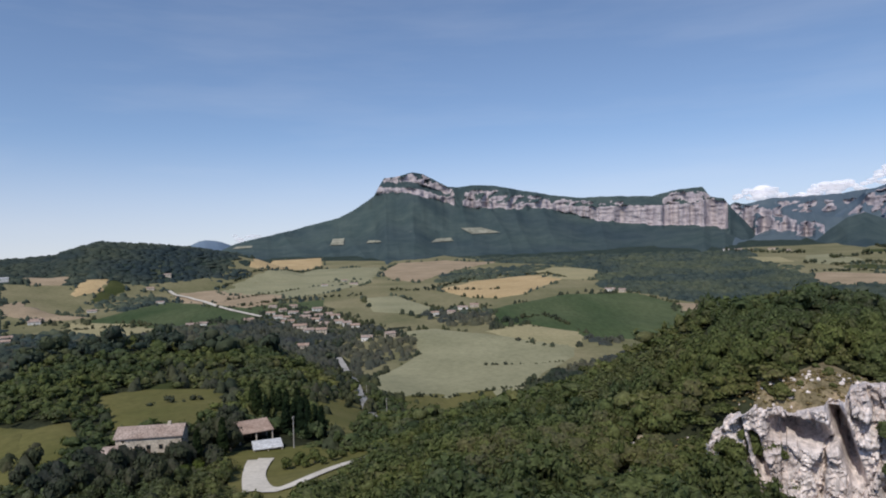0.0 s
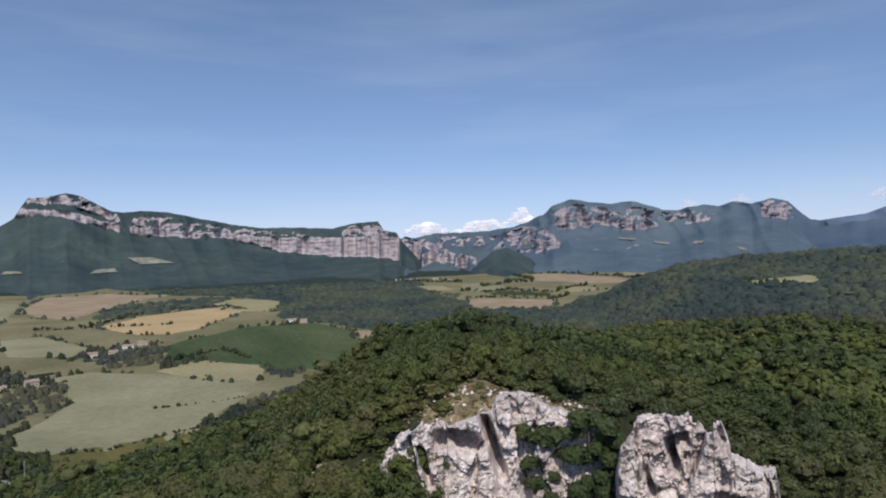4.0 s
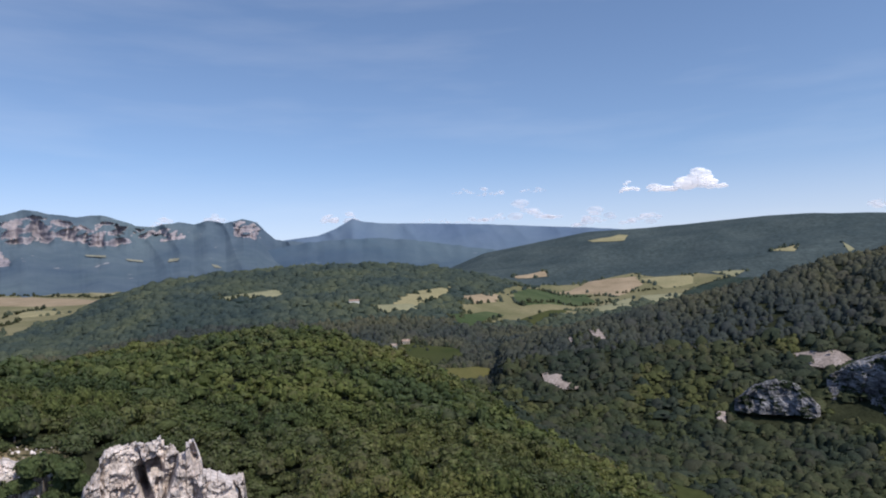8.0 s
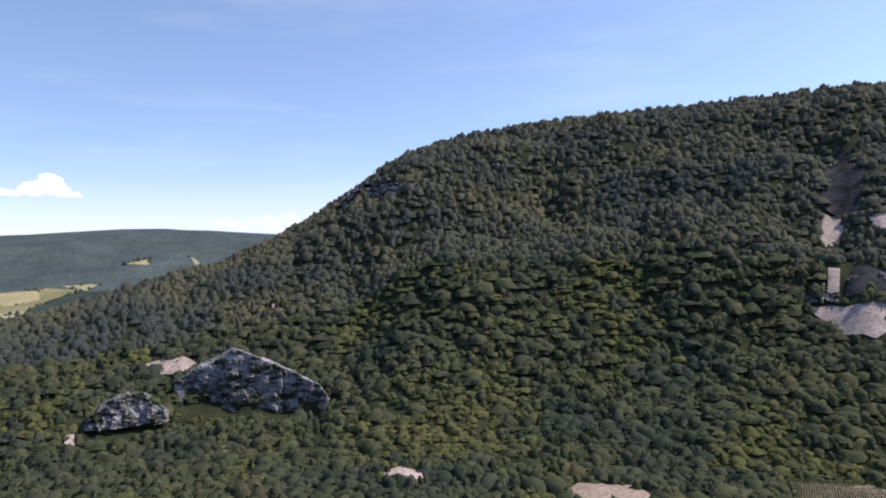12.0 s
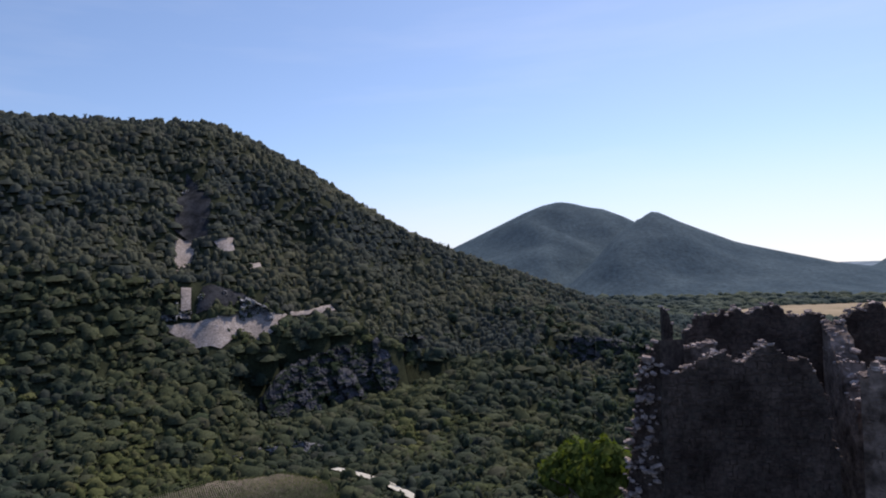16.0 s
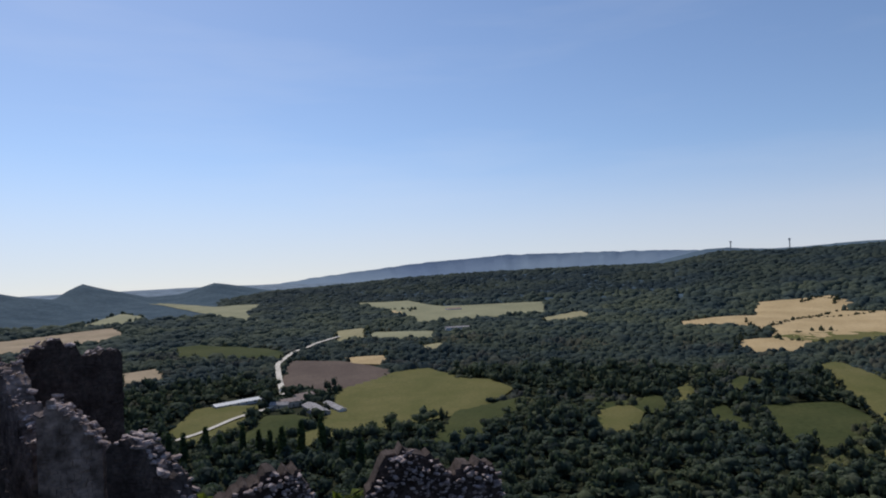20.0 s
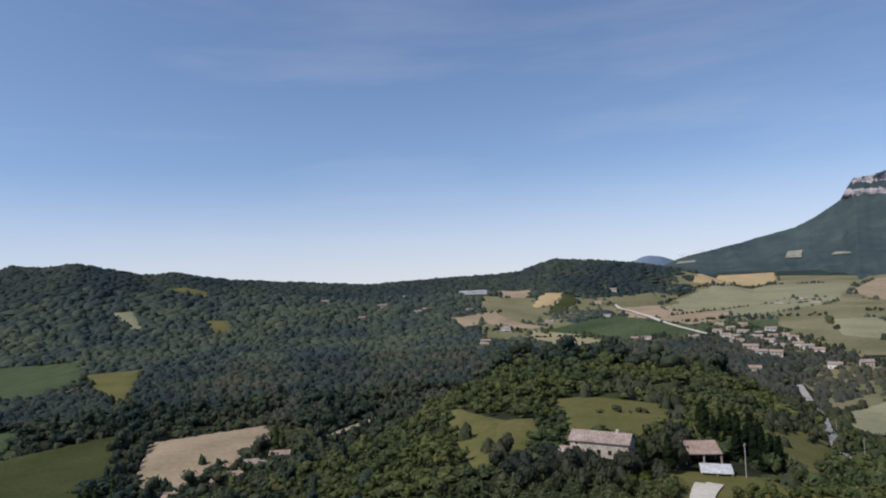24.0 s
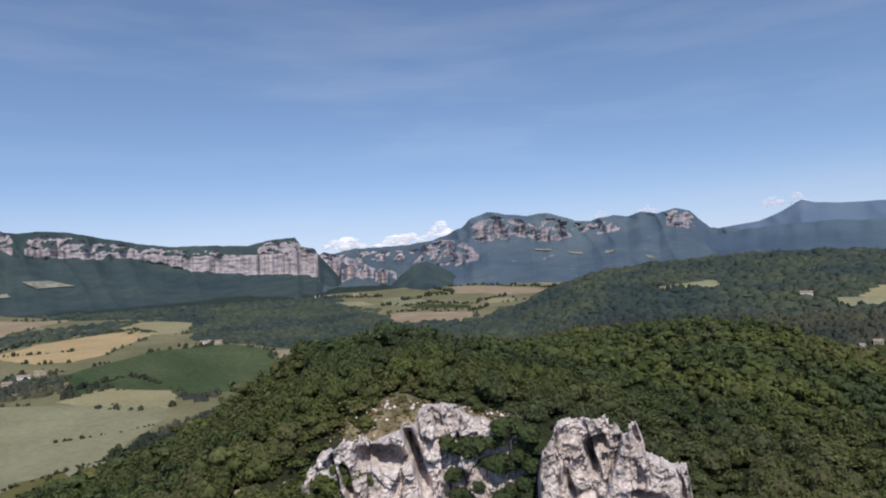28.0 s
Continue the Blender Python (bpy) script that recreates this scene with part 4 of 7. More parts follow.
field("meadow", "green grass meadow beside woods", GREEN, (262.3, 559), (264.0, 587), (266.2, 517), (265.4, 479))
field("meadow", "green grass meadow beside woods", GREEN, (253.1, 484), (254.1, 573), (256.6, 585), (256.0, 485))
field("hay_field", "mown pale hay field in the valley", PALE, (275.5, 453), (280.9, 447), (282.6, 395), (280.9, 376))
field("stubble_field", "dry tan stubble field in the valley", TAN, (297.9, 591), (307.1, 602), (307.0, 538), (303.7, 472), (299.7, 440), (296.4, 472))
field("meadow", "green grass meadow beside woods", GREEN, (283.5, 423), (289.4, 477), (293.4, 486), (291.3, 392), (285.4, 381))
field("meadow", "green grass meadow beside woods", OLIVE, (321.7, 284), (323.4, 281), (326.8, 249), (326.7, 193), (324.3, 200))
field("stubble_field", "dry tan stubble field in the valley", TAN, (323.0, 1353), (327.2, 1431), (327.2, 1334), (324.1, 1283))
field("meadow", "green grass meadow beside woods", OLIVE, (293.2, 1051), (297.6, 1033), (296.1, 753), (294.6, 828))
field("vineyard_plot", "tilled brown vineyard plot in rows", VINE, (151.7, 390), (156.3, 403), (162.3, 408), (165.7, 384), (166.7, 357), (167.6, 328), (152.3, 328))
field("vineyard_plot", "tilled brown vineyard plot in rows", VINE, (134.3, 333), (135.1, 343), (140.2, 349), (141.5, 336), (141.0, 312), (134.5, 312))
# Shade inside the gully is put into this near-black rock.
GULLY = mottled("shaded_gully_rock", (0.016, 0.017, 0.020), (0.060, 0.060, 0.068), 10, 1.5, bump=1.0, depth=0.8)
field("gully", "bare rock of the landslip gully, shade put into its colour", GULLY, (154.4, 672), (156.9, 662), (157.3, 708), (156.4, 742), (155.4, 770), (154.7, 720))
field("gully", "bare rock above the scree, shade put into its colour", GULLY, (155.6, 566), (157.2, 566), (159.2, 586), (160.2, 590), (158.8, 600), (156.4, 592))
field("scree", "pale grey limestone scree on the slope", SCREE, (152.9, 558), (154.9, 564), (156.8, 558), (159.3, 580), (159.8, 575), (162.8, 583), (162.0, 562), (160.7, 552), (159.2, 556), (157.5, 532), (154.8, 546), (154.1, 554))
field("scree", "pale grey limestone scree on the slope", SCREE, (154.5, 668), (155.9, 676), (156.0, 656), (155.3, 637), (154.3, 627), (154.4, 650))
field("scree", "pale grey limestone scree on the slope", SCREE, (157.3, 655), (158.9, 666), (159.0, 645), (157.8, 643))
field("scree", "pale grey limestone scree on the slope", SCREE, (154.8, 592), (155.6, 592), (155.5, 572), (154.7, 572))
field("scree", "pale grey limestone scree on the slope", SCREE, (160.2, 642), (161.0, 649), (161.2, 631), (160.3, 627))
field("scree", "pale grey limestone scree on the slope", SCREE, (162.8, 590), (166.8, 613), (167.2, 605), (163.2, 584))
field("scree", "pale grey limestone scree on the slope", SCREE, (79.6, 553), (80.9, 549), (83.2, 518), (81.3, 519), (79.9, 532))
field("scree", "pale grey limestone scree on the slope", SCREE, (99.6, 561), (102.2, 566), (103.2, 552), (102.8, 536), (100.5, 544))
field("scree", "pale grey limestone scree on the slope", SCREE, (93.5, 494), (94.5, 494), (94.5, 480), (93.6, 482))
field("scree", "pale grey limestone scree on the slope", SCREE, (109.4, 616), (110.0, 613), (110.4, 597), (109.4, 603))
field("scree", "pale grey limestone scree on the slope", SCREE, (82.2, 612), (82.7, 618), (83.0, 604), (82.4, 600))
field("scree", "pale grey limestone scree on the slope", SCREE, (84.0, 623), (84.5, 630), (85.2, 612), (85.3, 598), (84.4, 604))
field("scree", "pale grey limestone scree on the slope", SCREE, (118.2, 352), (120.1, 362), (121.8, 346), (121.3, 330), (118.7, 338))
field("meadow", "green grass meadow in the gap of the woods", GREEN, (89.9, 360), (92.2, 354), (94.8, 333), (94.0, 316), (90.6, 322))
field("meadow", "green grass meadow beside woods", OLIVE, (253.7, 547), (255.1, 563), (256.8, 565), (257.9, 544), (257.0, 487), (255.0, 474), (253.9, 485))
field("meadow", "green grass meadow beside woods", GREEN, (256.7, 563), (258.3, 606), (260.3, 596), (259.1, 541), (257.6, 543))
field("meadow", "green grass meadow beside woods", OLIVE, (260.3, 634), (261.3, 659), (261.8, 639), (261.5, 571), (260.6, 571))
field("meadow", "green grass meadow beside woods", GREEN, (264.1, 657), (265.2, 702), (267.1, 680), (265.7, 632))


# ---------------------------------------------------------------- woods
def ico(level):
    bm = bmesh.new()
    bmesh.ops.create_icosphere(bm, subdivisions=level, radius=1)
    v = np.array([p.co[:] for p in bm.verts])
    f = np.array([[q.index for q in p.verts] for p in bm.faces])
    bm.free()
    return v, f


ICO1, ICO2 = ico(1), ico(2)


def crown_template(seed, lumps, level, leaves, leaf, spread=0.55, tall=1.0, plump=0.88):
    """A crown of uneven lumps under loose sprays of leaves, about one metre in radius, its foot at zero."""
    g = np.random.default_rng(seed)
    vs, fs, n = [], [], 0
    base_v, base_f = ICO2 if level == 2 else ICO1
    centres = []
    for i in range(lumps):
        a, rr = g.uniform(0, 2 * math.pi), spread * math.sqrt(g.uniform(0, 1)) * (i > 0)
        c = np.array([rr * math.cos(a) * 1.2, rr * math.sin(a) * 0.85, (0.70 + g.uniform(-0.34, 0.30)) * tall])
        s = g.uniform(0.30, 0.60) if lumps > 1 else 0.95
        wide = np.array([g.uniform(0.8, 1.3), g.uniform(0.8, 1.2), g.uniform(0.6, 0.95) * tall])
        v = base_v * (1 + g.uniform(-0.32, 0.30, (len(base_v), 1))) * s * plump * wide + c
        v[:, 2] = np.maximum(v[:, 2], 0.02)
        vs.append(v)
        fs.append(base_f + n)
        n += len(v)
        centres.append((c, s, wide))
    for i in range(leaves):
        c, s, wide = centres[g.integers(len(centres))]
        d = g.normal(size=3)
        d[2] = abs(d[2]) * 0.9 - 0.15
        d /= np.linalg.norm(d)
        p = c + d * s * wide * g.uniform(0.80, 1.18)
        face = d + g.normal(size=3) * 0.38 + np.array([0, 0, 0.25])
        u = np.cross(face, g.normal(size=3))
        w = np.cross(face, u)
        u, w = u / np.linalg.norm(u), w / np.linalg.norm(w)
        k = leaf * g.uniform(0.5, 1.5)
        vs.append(np.stack([p - u * k - w * k * 0.6, p + u * k * 0.9 - w * k * 0.5, p + w * k * 1.2]))
        fs.append(np.array([[n, n + 1, n + 2]]))
        n += 3
    v = np.concatenate(vs)
    v[:, 2] = np.maximum(v[:, 2], 0.0)
    return v, np.concatenate(fs)


def stamped(name, label, material, templates, x, y, z, size, tall, category="woods"):
    """One mesh of many crowns: the templates set down at the places given."""
    vs, fs, n = [], [], 0
    pick = rng.integers(0, len(templates), len(x))
    turn = rng.uniform(0, 2 * math.pi, len(x))
    for k, (tv, tf) in enumerate(templates):
        m = pick == k
        if not m.any():
            continue
        c, s = np.cos(turn[m])[:, None], np.sin(turn[m])[:, None]
        sx, sz = size[m][:, None], tall[m][:, None]
        px = (tv[None, :, 0] * c - tv[None, :, 1] * s) * sx + x[m][:, None]
        py = (tv[None, :, 0] * s + tv[None, :, 1] * c) * sx + y[m][:, None]
        pz = tv[None, :, 2] * sz + z[m][:, None]
        vs.append(np.stack([px, py, pz], -1).reshape(-1, 3))
        q = m.sum()
        fs.append((tf[None] + (np.arange(q) * len(tv))[:, None, None]).reshape(-1, 3) + n)
        n += q * len(tv)
    ob = new(name, mesh_of(name, np.concatenate(vs), np.concatenate(fs), material, True))
    return tagged(ob, label, category, kind="stuff")


def scatter(r0, r1, gap, jitter=0.42):
    """Places on rings round the lookout, their spacing a function of the distance."""
    xs, ys, r = [], [], r0
    while r < r1:
        g = gap(r)
        n = int(2 * math.pi * r / g)
        b = (np.arange(n) + rng.uniform(-jitter, jitter, n)) * 2 * math.pi / n + rng.uniform(0, 6.28)
        rr = r + rng.uniform(-jitter, jitter, n) * g
        xs.append(rr * np.sin(b))
        ys.append(rr * np.cos(b))
        r += g
    return np.concatenate(xs), np.concatenate(ys)


WOOD_PATCHES = [((359.2, 1541), (0.7, 1963), (3.7, 1990), (7.7, 2033), (10.6, 2018), (8.6, 1730), (3.2, 1552)),
                ((13.4, 1387), (14.3, 1601), (19.8, 1830), (28.9, 1849), (28.1, 1546), (23.2, 1214), (18.4, 1193)),
                ((331.8, 1421), (332.8, 1493), (336.3, 1552), (336.6, 1348), (333.8, 1293)),
                ((340.1, 1682), (342.9, 1792), (343.3, 1842), (341.5, 1842), (340.2, 1748)),
                ((11.9, 772), (12.8, 828), (16.1, 819), (16.3, 769), (13.8, 725))]
THIN_PATCHES = [((348.7, 761), (350.2, 861), (352.7, 914), (355.6, 834), (357.7, 759), (357.3, 669), (355.1, 676), (353.1, 619), (351.1, 685)),
                ((342.7, 970), (344.6, 1112), (348.8, 1062), (350.7, 933), (348.8, 797), (345.0, 819), (343.1, 870)),
                ((357.6, 990), (0.7, 1096), (4.1, 1040), (4.1, 882), (0.6, 870))]
OPEN = (((325.7, 1601), (330.0, 1590), (335.1, 1624), (338.4, 1688), (341.5, 1779), (345.2, 2768), (349.0, 2897), (355.8, 2535), (359.8, 2990), (4.7, 2242), (10.6, 2018), (13.4, 1742), (13.4, 1320), (18.4, 1168), (21.9, 1062), (21.5, 828), (11.3, 626), (5.4, 503), (355.4, 451), (353.5, 453), (352.6, 621), (350.2, 753), (344.6, 1062), (338.3, 1112), (329.1, 1120), (325.6, 1132)),
        ((28.6, 1557), (24.4, 2887), (31.1, 3140), (37.0, 3042), (45.0, 2938), (43.0, 1915), (39.0, 1535), (37.5, 1353)))
BARE = []


def wooded(x, y):
    """True where trees stand: nearly everywhere but on the fields and the open valley floor."""
    ok = ~inside(OPEN[0], x, y) & ~inside(OPEN[1], x, y)
    for p in WOOD_PATCHES:
        ok |= inside(p, x, y)
    for p in THIN_PATCHES:
        ok |= inside(p, x, y) & (rng.uniform(size=np.shape(x)) < 0.52)
    for p in CLEARINGS:
        ok &= ~inside(p, x, y)
    for p in BARE:
        ok &= ~inside(p, x, y)
    return ok


def in_view(x, y, z):
    """Leaves out what lies too steeply below the lookout ever to be seen."""
    return (EYE - z) / np.hypot(x, y) < 0.46


def dome_template(seed):
    """A far crown: an uneven dome of fifteen faces."""
    g = np.random.default_rng(seed)
    a = np.arange(5) * 2 * math.pi / 5
    low = np.stack([np.cos(a), np.sin(a), 0 * a], 1) * g.uniform(0.8, 1.2, (5, 1))
    mid = np.stack([np.cos(a + 0.6) * 0.75, np.sin(a + 0.6) * 0.75, 0.65 + g.uniform(-0.15, 0.15, 5)], 1) * g.uniform(0.8, 1.15, (5, 1))
    f = []
    for i in range(5):
        j = (i + 1) % 5
        f += [(i, j, 5 + i), (j, 5 + j, 5 + i), (5 + i, 5 + j, 10)]
    return np.concatenate([low, mid, [[g.uniform(-0.2, 0.2), g.uniform(-0.2, 0.2), 1.0]]]), np.array(f)


FAR_T = [dome_template(40 + i) for i in range(8)]
MID_T = [crown_template(60 + i, 2, 1, 22, 0.16, 0.6) for i in range(14)]


def round_crown(seed, sprays=16):
    """A low uneven crown, longer one way than the other, with sprays that break its outline."""
    g = np.random.default_rng(seed)
    a = np.arange(6) * math.pi / 3
    long = g.uniform(0.85, 1.35)
    rings = [np.stack([np.cos(a + t) * w * long, np.sin(a + t) * w, h + g.uniform(-0.12, 0.12, 6)], 1) * g.uniform(0.66, 1.22, (6, 1)) for w, h, t in ((0.92, 0.0, 0.0), (0.58, 0.72, 0.5))]
    f = []
    for i in range(6):
        j = (i + 1) % 6
        f += [(i, j, 6 + i), (j, 6 + j, 6 + i), (6 + i, 6 + j, 12)]
    v = [np.concatenate(rings + [np.array([[g.uniform(-0.3, 0.3), g.uniform(-0.3, 0.3), g.uniform(0.85, 1.15)]])])]
    n = 13
    for i in range(sprays):
        d = g.normal(size=3)
        d[2] = abs(d[2]) * 0.8 + 0.1
        d /= np.linalg.norm(d)
        p = d * np.array([1.0 * long, 1.0, 0.9]) * g.uniform(0.70, 1.18)
        face = d + g.normal(size=3) * 0.4 + np.array([0, 0, 0.3])
        u = np.cross(face, g.normal(size=3))
        w = np.cross(face, u)
        u, w, k = u / np.linalg.norm(u), w / np.linalg.norm(w), g.uniform(0.12, 0.34)
        v.append(np.stack([p - u * k - w * k * 0.6, p + u * k - w * k * 0.4, p + w * k * 1.1]))
        f.append((n, n + 1, n + 2))
        n += 3
    v = np.concatenate(v)
    v[:, 2] = np.maximum(v[:, 2], 0)
    return v, np.array(f)


DOME_T = [round_crown(140 + i) for i in range(16)]
SOFT_T = [round_crown(170 + i, 9) for i in range(16)]
BROAD_T = [crown_template(190 + i, 3, 1, 34, 0.15, 0.55) for i in range(12)]
NEAR_T = [crown_template(80 + i, 5, 1, 230, 0.088, 0.62, plump=0.72) for i in range(12)]


SIGHT = np.maximum.accumulate((GZ - EYE) / GR[None, :], axis=1)


def seen_from_lookout(x, y, z):
    """False on the far sides of the hills, which are planted more thinly."""
    r = np.hypot(x, y)
    j = np.clip(np.searchsorted(GR, r) - 2, 0, NR - 1)
    i = np.mod(np.round(np.degrees(np.arctan2(x, y)) * NB / 360).astype(int), NB)
    return (z - EYE) / r > SIGHT[i, j]


def in_gorge(x, y):
    """Beyond the brow of the castle hill, down in the gorge and up its far side."""
    b, r = np.degrees(np.arctan2(x, y)) % 360, np.hypot(x, y)
    return (r > 430) | ((b > 66) & (b < 192) & (r > np.interp(b, [66, 71, 75, 80, 86, 91, 120, 192], [430, 400, 340, 270, 225, 190, 175, 175])))


def plant(r0, r1, gap, name, label, material, templates, size, tall, sink=0.1, keep=0.96, vary=0.3, light=None, west=None, north=False, gorge=None, ridge=False):
    """Crowns over a ring of country; light: None for all of it, True for the brighter stands alone, False for the rest."""
    x, y = scatter(r0, r1, gap, 0.8)
    z = ground_at(x, y)
    ok = wooded(x, y) & in_view(x, y, z + 4) & (rng.uniform(size=len(x)) < keep)
    ok &= seen_from_lookout(x, y, z + 9) | (rng.uniform(size=len(x)) < 0.15)
    if ridge:
        side = np.degrees(np.arctan2(x, y)) % 360
        ok &= (side > 222) & (side < 345)
    if gorge is not None:
        ok &= in_gorge(x, y) == gorge
    if north:
        side = np.degrees(np.arctan2(x, y)) % 360
        ok &= ((side > 342) | (side < 60)) & (z < 70)
    if west is not None:
        side = np.degrees(np.arctan2(x, y)) % 360 + rng.normal(0, 6, len(x))
        ok &= ((side > 190) & (side < np.where(np.hypot(x, y) < 400, 305, 338))) == west
    if light is not None:
        stand = 0.9 * wave(x, y, 170, 4.4, 3) + 0.55 * wave(x, y, 45, 9.1, 2) + rng.normal(0, 0.12, len(x))
        b, r = np.degrees(np.arctan2(x, y)) % 360, np.hypot(x, y)
        stand += 0.55 * np.exp(-((b - 122) / 13) ** 2 - ((r - 430) / 60) ** 2) - 0.25 * ((b > 140) & (b < 300) & (r > 300))
        ok &= (stand > 0.28) == light
    x, y, z = x[ok], y[ok], z[ok]
    g = np.array([gap(v) for v in np.hypot(x, y)])
    s = g * size * np.clip(np.exp(rng.normal(0, vary, len(x))), 0.45, 1.9)
    h = g * tall * np.clip(np.exp(rng.normal(0, vary, len(x))), 0.5, 1.7)
    return stamped(name, label, material, templates, x, y, z - sink * h, s, h)



# ---------------------------------------------------------------- roads and tracks
ASPHALT = mottled("worn_asphalt", (0.28, 0.265, 0.24), (0.38, 0.36, 0.33), 12, 1.0, bump=0.2, depth=0.02)
GRAVEL = mottled("pale_gravel", (0.52, 0.475, 0.40), (0.64, 0.59, 0.51), 8, 0.9, bump=0.15, depth=0.03, fine=0.14)
DIRT = mottled("dirt_track", (0.26, 0.22, 0.16), (0.36, 0.31, 0.23), 10, 0.8, bump=0.4, depth=0.05)


def strip(name, label, material, width, *stops):
    """A road laid on the ground through places given by bearing and distance."""
    pts = [np.array(polar(b, r)) for b, r in stops]
    line = []
    for a, c in zip(pts[:-1], pts[1:]):
        n = max(2, int(np.linalg.norm(c - a) / 6))
        line += [a + (c - a) * k / n for k in range(n)]
    line = np.array(line + [pts[-1]])
    for _ in range(4):
        line[1:-1] = (line[:-2] + 2 * line[1:-1] + line[2:]) / 4
    d = np.gradient(line, axis=0)
    d /= np.linalg.norm(d, axis=1)[:, None] + 1e-9
    side = np.stack([-d[:, 1], d[:, 0]], 1)
    rows = []
    for k in (-0.5, -0.17, 0.17, 0.5):
        p = line + side * width * k * (1 + 0.03 * np.sin(np.arange(len(line)) * 1.7 + k * 9))[:, None]
        rr = np.hypot(p[:, 0], p[:, 1])
        rows.append(np.c_[p, ground_at(p[:, 0], p[:, 1]) + (1.5 + 0.0024 * rr) * near(rr) + 0.12 + 0.35 * (rr < 260)])
    v = np.stack(rows, 1)
    ob = new(name, mesh_of(name, v.reshape(-1, 3), grid_faces(len(line), 4)[:, ::-1], material, True))
    for i in range(0, len(line) - 1, 2):
        j = min(i + 2, len(line) - 1)
        q = [line[i] + side[i] * width * 0.9, line[j] + side[j] * width * 0.9, line[j] - side[j] * width * 0.9, line[i] - side[i] * width * 0.9]
        BARE.append([(math.degrees(math.atan2(p[0], p[1])) % 360, math.hypot(*p)) for p in q])
    return tagged(ob, label, "road", kind="structure")


strip("road", "narrow grey country road between hedges", ASPHALT, 6.0, (353.2, 262), (353.2, 289), (352.7, 352), (352.1, 464), (351.2, 623), (350.6, 690))
strip("valley_road", "pale straight lane across the fields", GRAVEL, 9.0, (344.5, 1060), (343.2, 1120), (340.5, 1257), (338.4, 1477), (337.1, 1585))
strip("drive", "pale gravel drive bending beside the barn", GRAVEL, 4.2, (354.5, 160), (352.6, 159), (350.9, 157), (349.4, 153), (347.4, 147), (345.5, 143), (344.2, 143), (343.4, 149), (343.2, 160), (343.4, 172), (344.2, 180))
field("lawn", "dry green lawn beside the gravel drive", OLIVE, (341.0, 132), (345.5, 128), (350, 138), (354.5, 148), (354.5, 166), (350.5, 178), (347.5, 190), (341.0, 190))
strip("yard", "pale gravel yard below the sheds", GRAVEL, 4.6, (343.0, 146), (342.9, 160), (343.0, 174), (343.4, 179))
strip("farm_track", "pale dirt track across the meadow to the farm", GRAVEL, 4.5, (217.8, 517), (220.0, 530), (223.1, 571), (225.2, 587), (226.5, 600))
strip("farm_road", "pale farm road past the ploughed field", GRAVEL, 6.0, (226.9, 640), (226.6, 732), (226.5, 808), (227.9, 898), (229.8, 994), (231.8, 1066))
strip("field_track", "pale track between the green fields", DIRT, 3.2, (276.4, 710), (278.9, 610), (280.7, 544), (281.6, 455), (282.3, 412), (282.8, 380))
strip("river_road", "pale road along the river in the valley", DIRT, 6.0, (295.2, 348), (300.1, 364), (304.0, 405), (306.5, 430))
strip("gravel_bank", "pale gravel bank of the river", DIRT, 9.0, (311.2, 512), (312.2, 530), (314.2, 549), (316.8, 581))
strip("stony_track", "pale stony track beside the vineyard", GRAVEL, 5.0, (166.4, 402), (168.2, 389), (170.6, 368), (173.5, 334))
strip("footpath", "sandy footpath on the scrub hill", DIRT, 2.6, (15.9, 86), (16.1, 92), (16.2, 99), (16.8, 106))
CLEARED = mottled("cleared_slope", (0.22, 0.22, 0.17), (0.30, 0.29, 0.23), 90, 20)
DRY = mottled("dry_grass", (0.125, 0.105, 0.062), (0.30, 0.232, 0.155), 2.2, 0.4, bump=0.8, depth=0.15, mid=(0.20, 0.165, 0.10))
field("dry_bank", "dry ochre grass above the cliffs", DRY, (23.5, 101), (25.5, 102), (27.5, 102), (29.0, 103), (31, 104), (33.4, 106), (33.6, 114), (31.6, 118), (30.2, 123), (28.8, 119), (27.0, 115), (25.8, 112))
field("dry_bank", "dry ochre grass above the cliffs", DRY, (34.5, 109), (37.0, 110), (38.5, 108), (40.5, 108), (40.2, 113), (38.2, 115), (36.6, 119), (35.2, 114))
field("dry_bank", "dry ochre grass above the cliffs", DRY, (43.5, 101), (46.0, 102), (49.5, 102), (48.6, 107), (46.2, 109), (44.0, 106))
field("dry_bank", "dry grass and bare earth beside the footpath", DRY, (15.0, 88), (17.0, 86), (18.6, 92), (19.4, 100), (18.0, 106), (16.0, 104))

for corners in (((1.6, 1.0), (3.4, 0.98), (5.0, 0.52), (2.6, 0.44)), ((-9.6, 0.32), (-8.6, 0.36), (-8.7, -0.18), (-9.8, -0.2)), ((-0.6, 0.1), (0.7, 0.16), (0.9, -0.1), (-1.0, -0.2)),
                ((-6.5, 0.12), (-5.6, 0.10), (-5.4, -0.05), (-6.7, -0.1)), ((-17.6, -0.1), (-16.3, -0.05), (-16.4, -0.22), (-17.9, -0.3))):
    slope_patch("pale clearing on the wooded mountain slope", CLEARED, "mesa_mountain", *corners)
for corners in (((42.6, 1.75), (44.0, 1.65), (44.1, 1.5), (42.7, 1.62)), ((45.4, 1.35), (46.6, 1.2), (46.7, 1.05), (45.6, 1.2)), ((48.6, 1.25), (49.4, 1.3), (49.2, 1.08), (48.5, 1.0)), ((51.8, 0.72), (52.3, 0.6), (52.6, 0.35), (52.1, 0.42))):
    slope_patch("pale bare strip on the hazy mountain slope", CLEARED, "rocky_massif", *corners)

# ---------------------------------------------------------------- limestone crags
CRAG = mottled("crag_limestone", (0.46, 0.39, 0.36), (0.70, 0.63, 0.60), 5, 0.8, bump=0.5, depth=0.15, mid=(0.61, 0.54, 0.51), stretch=(0, (1, 1, 0.55)))


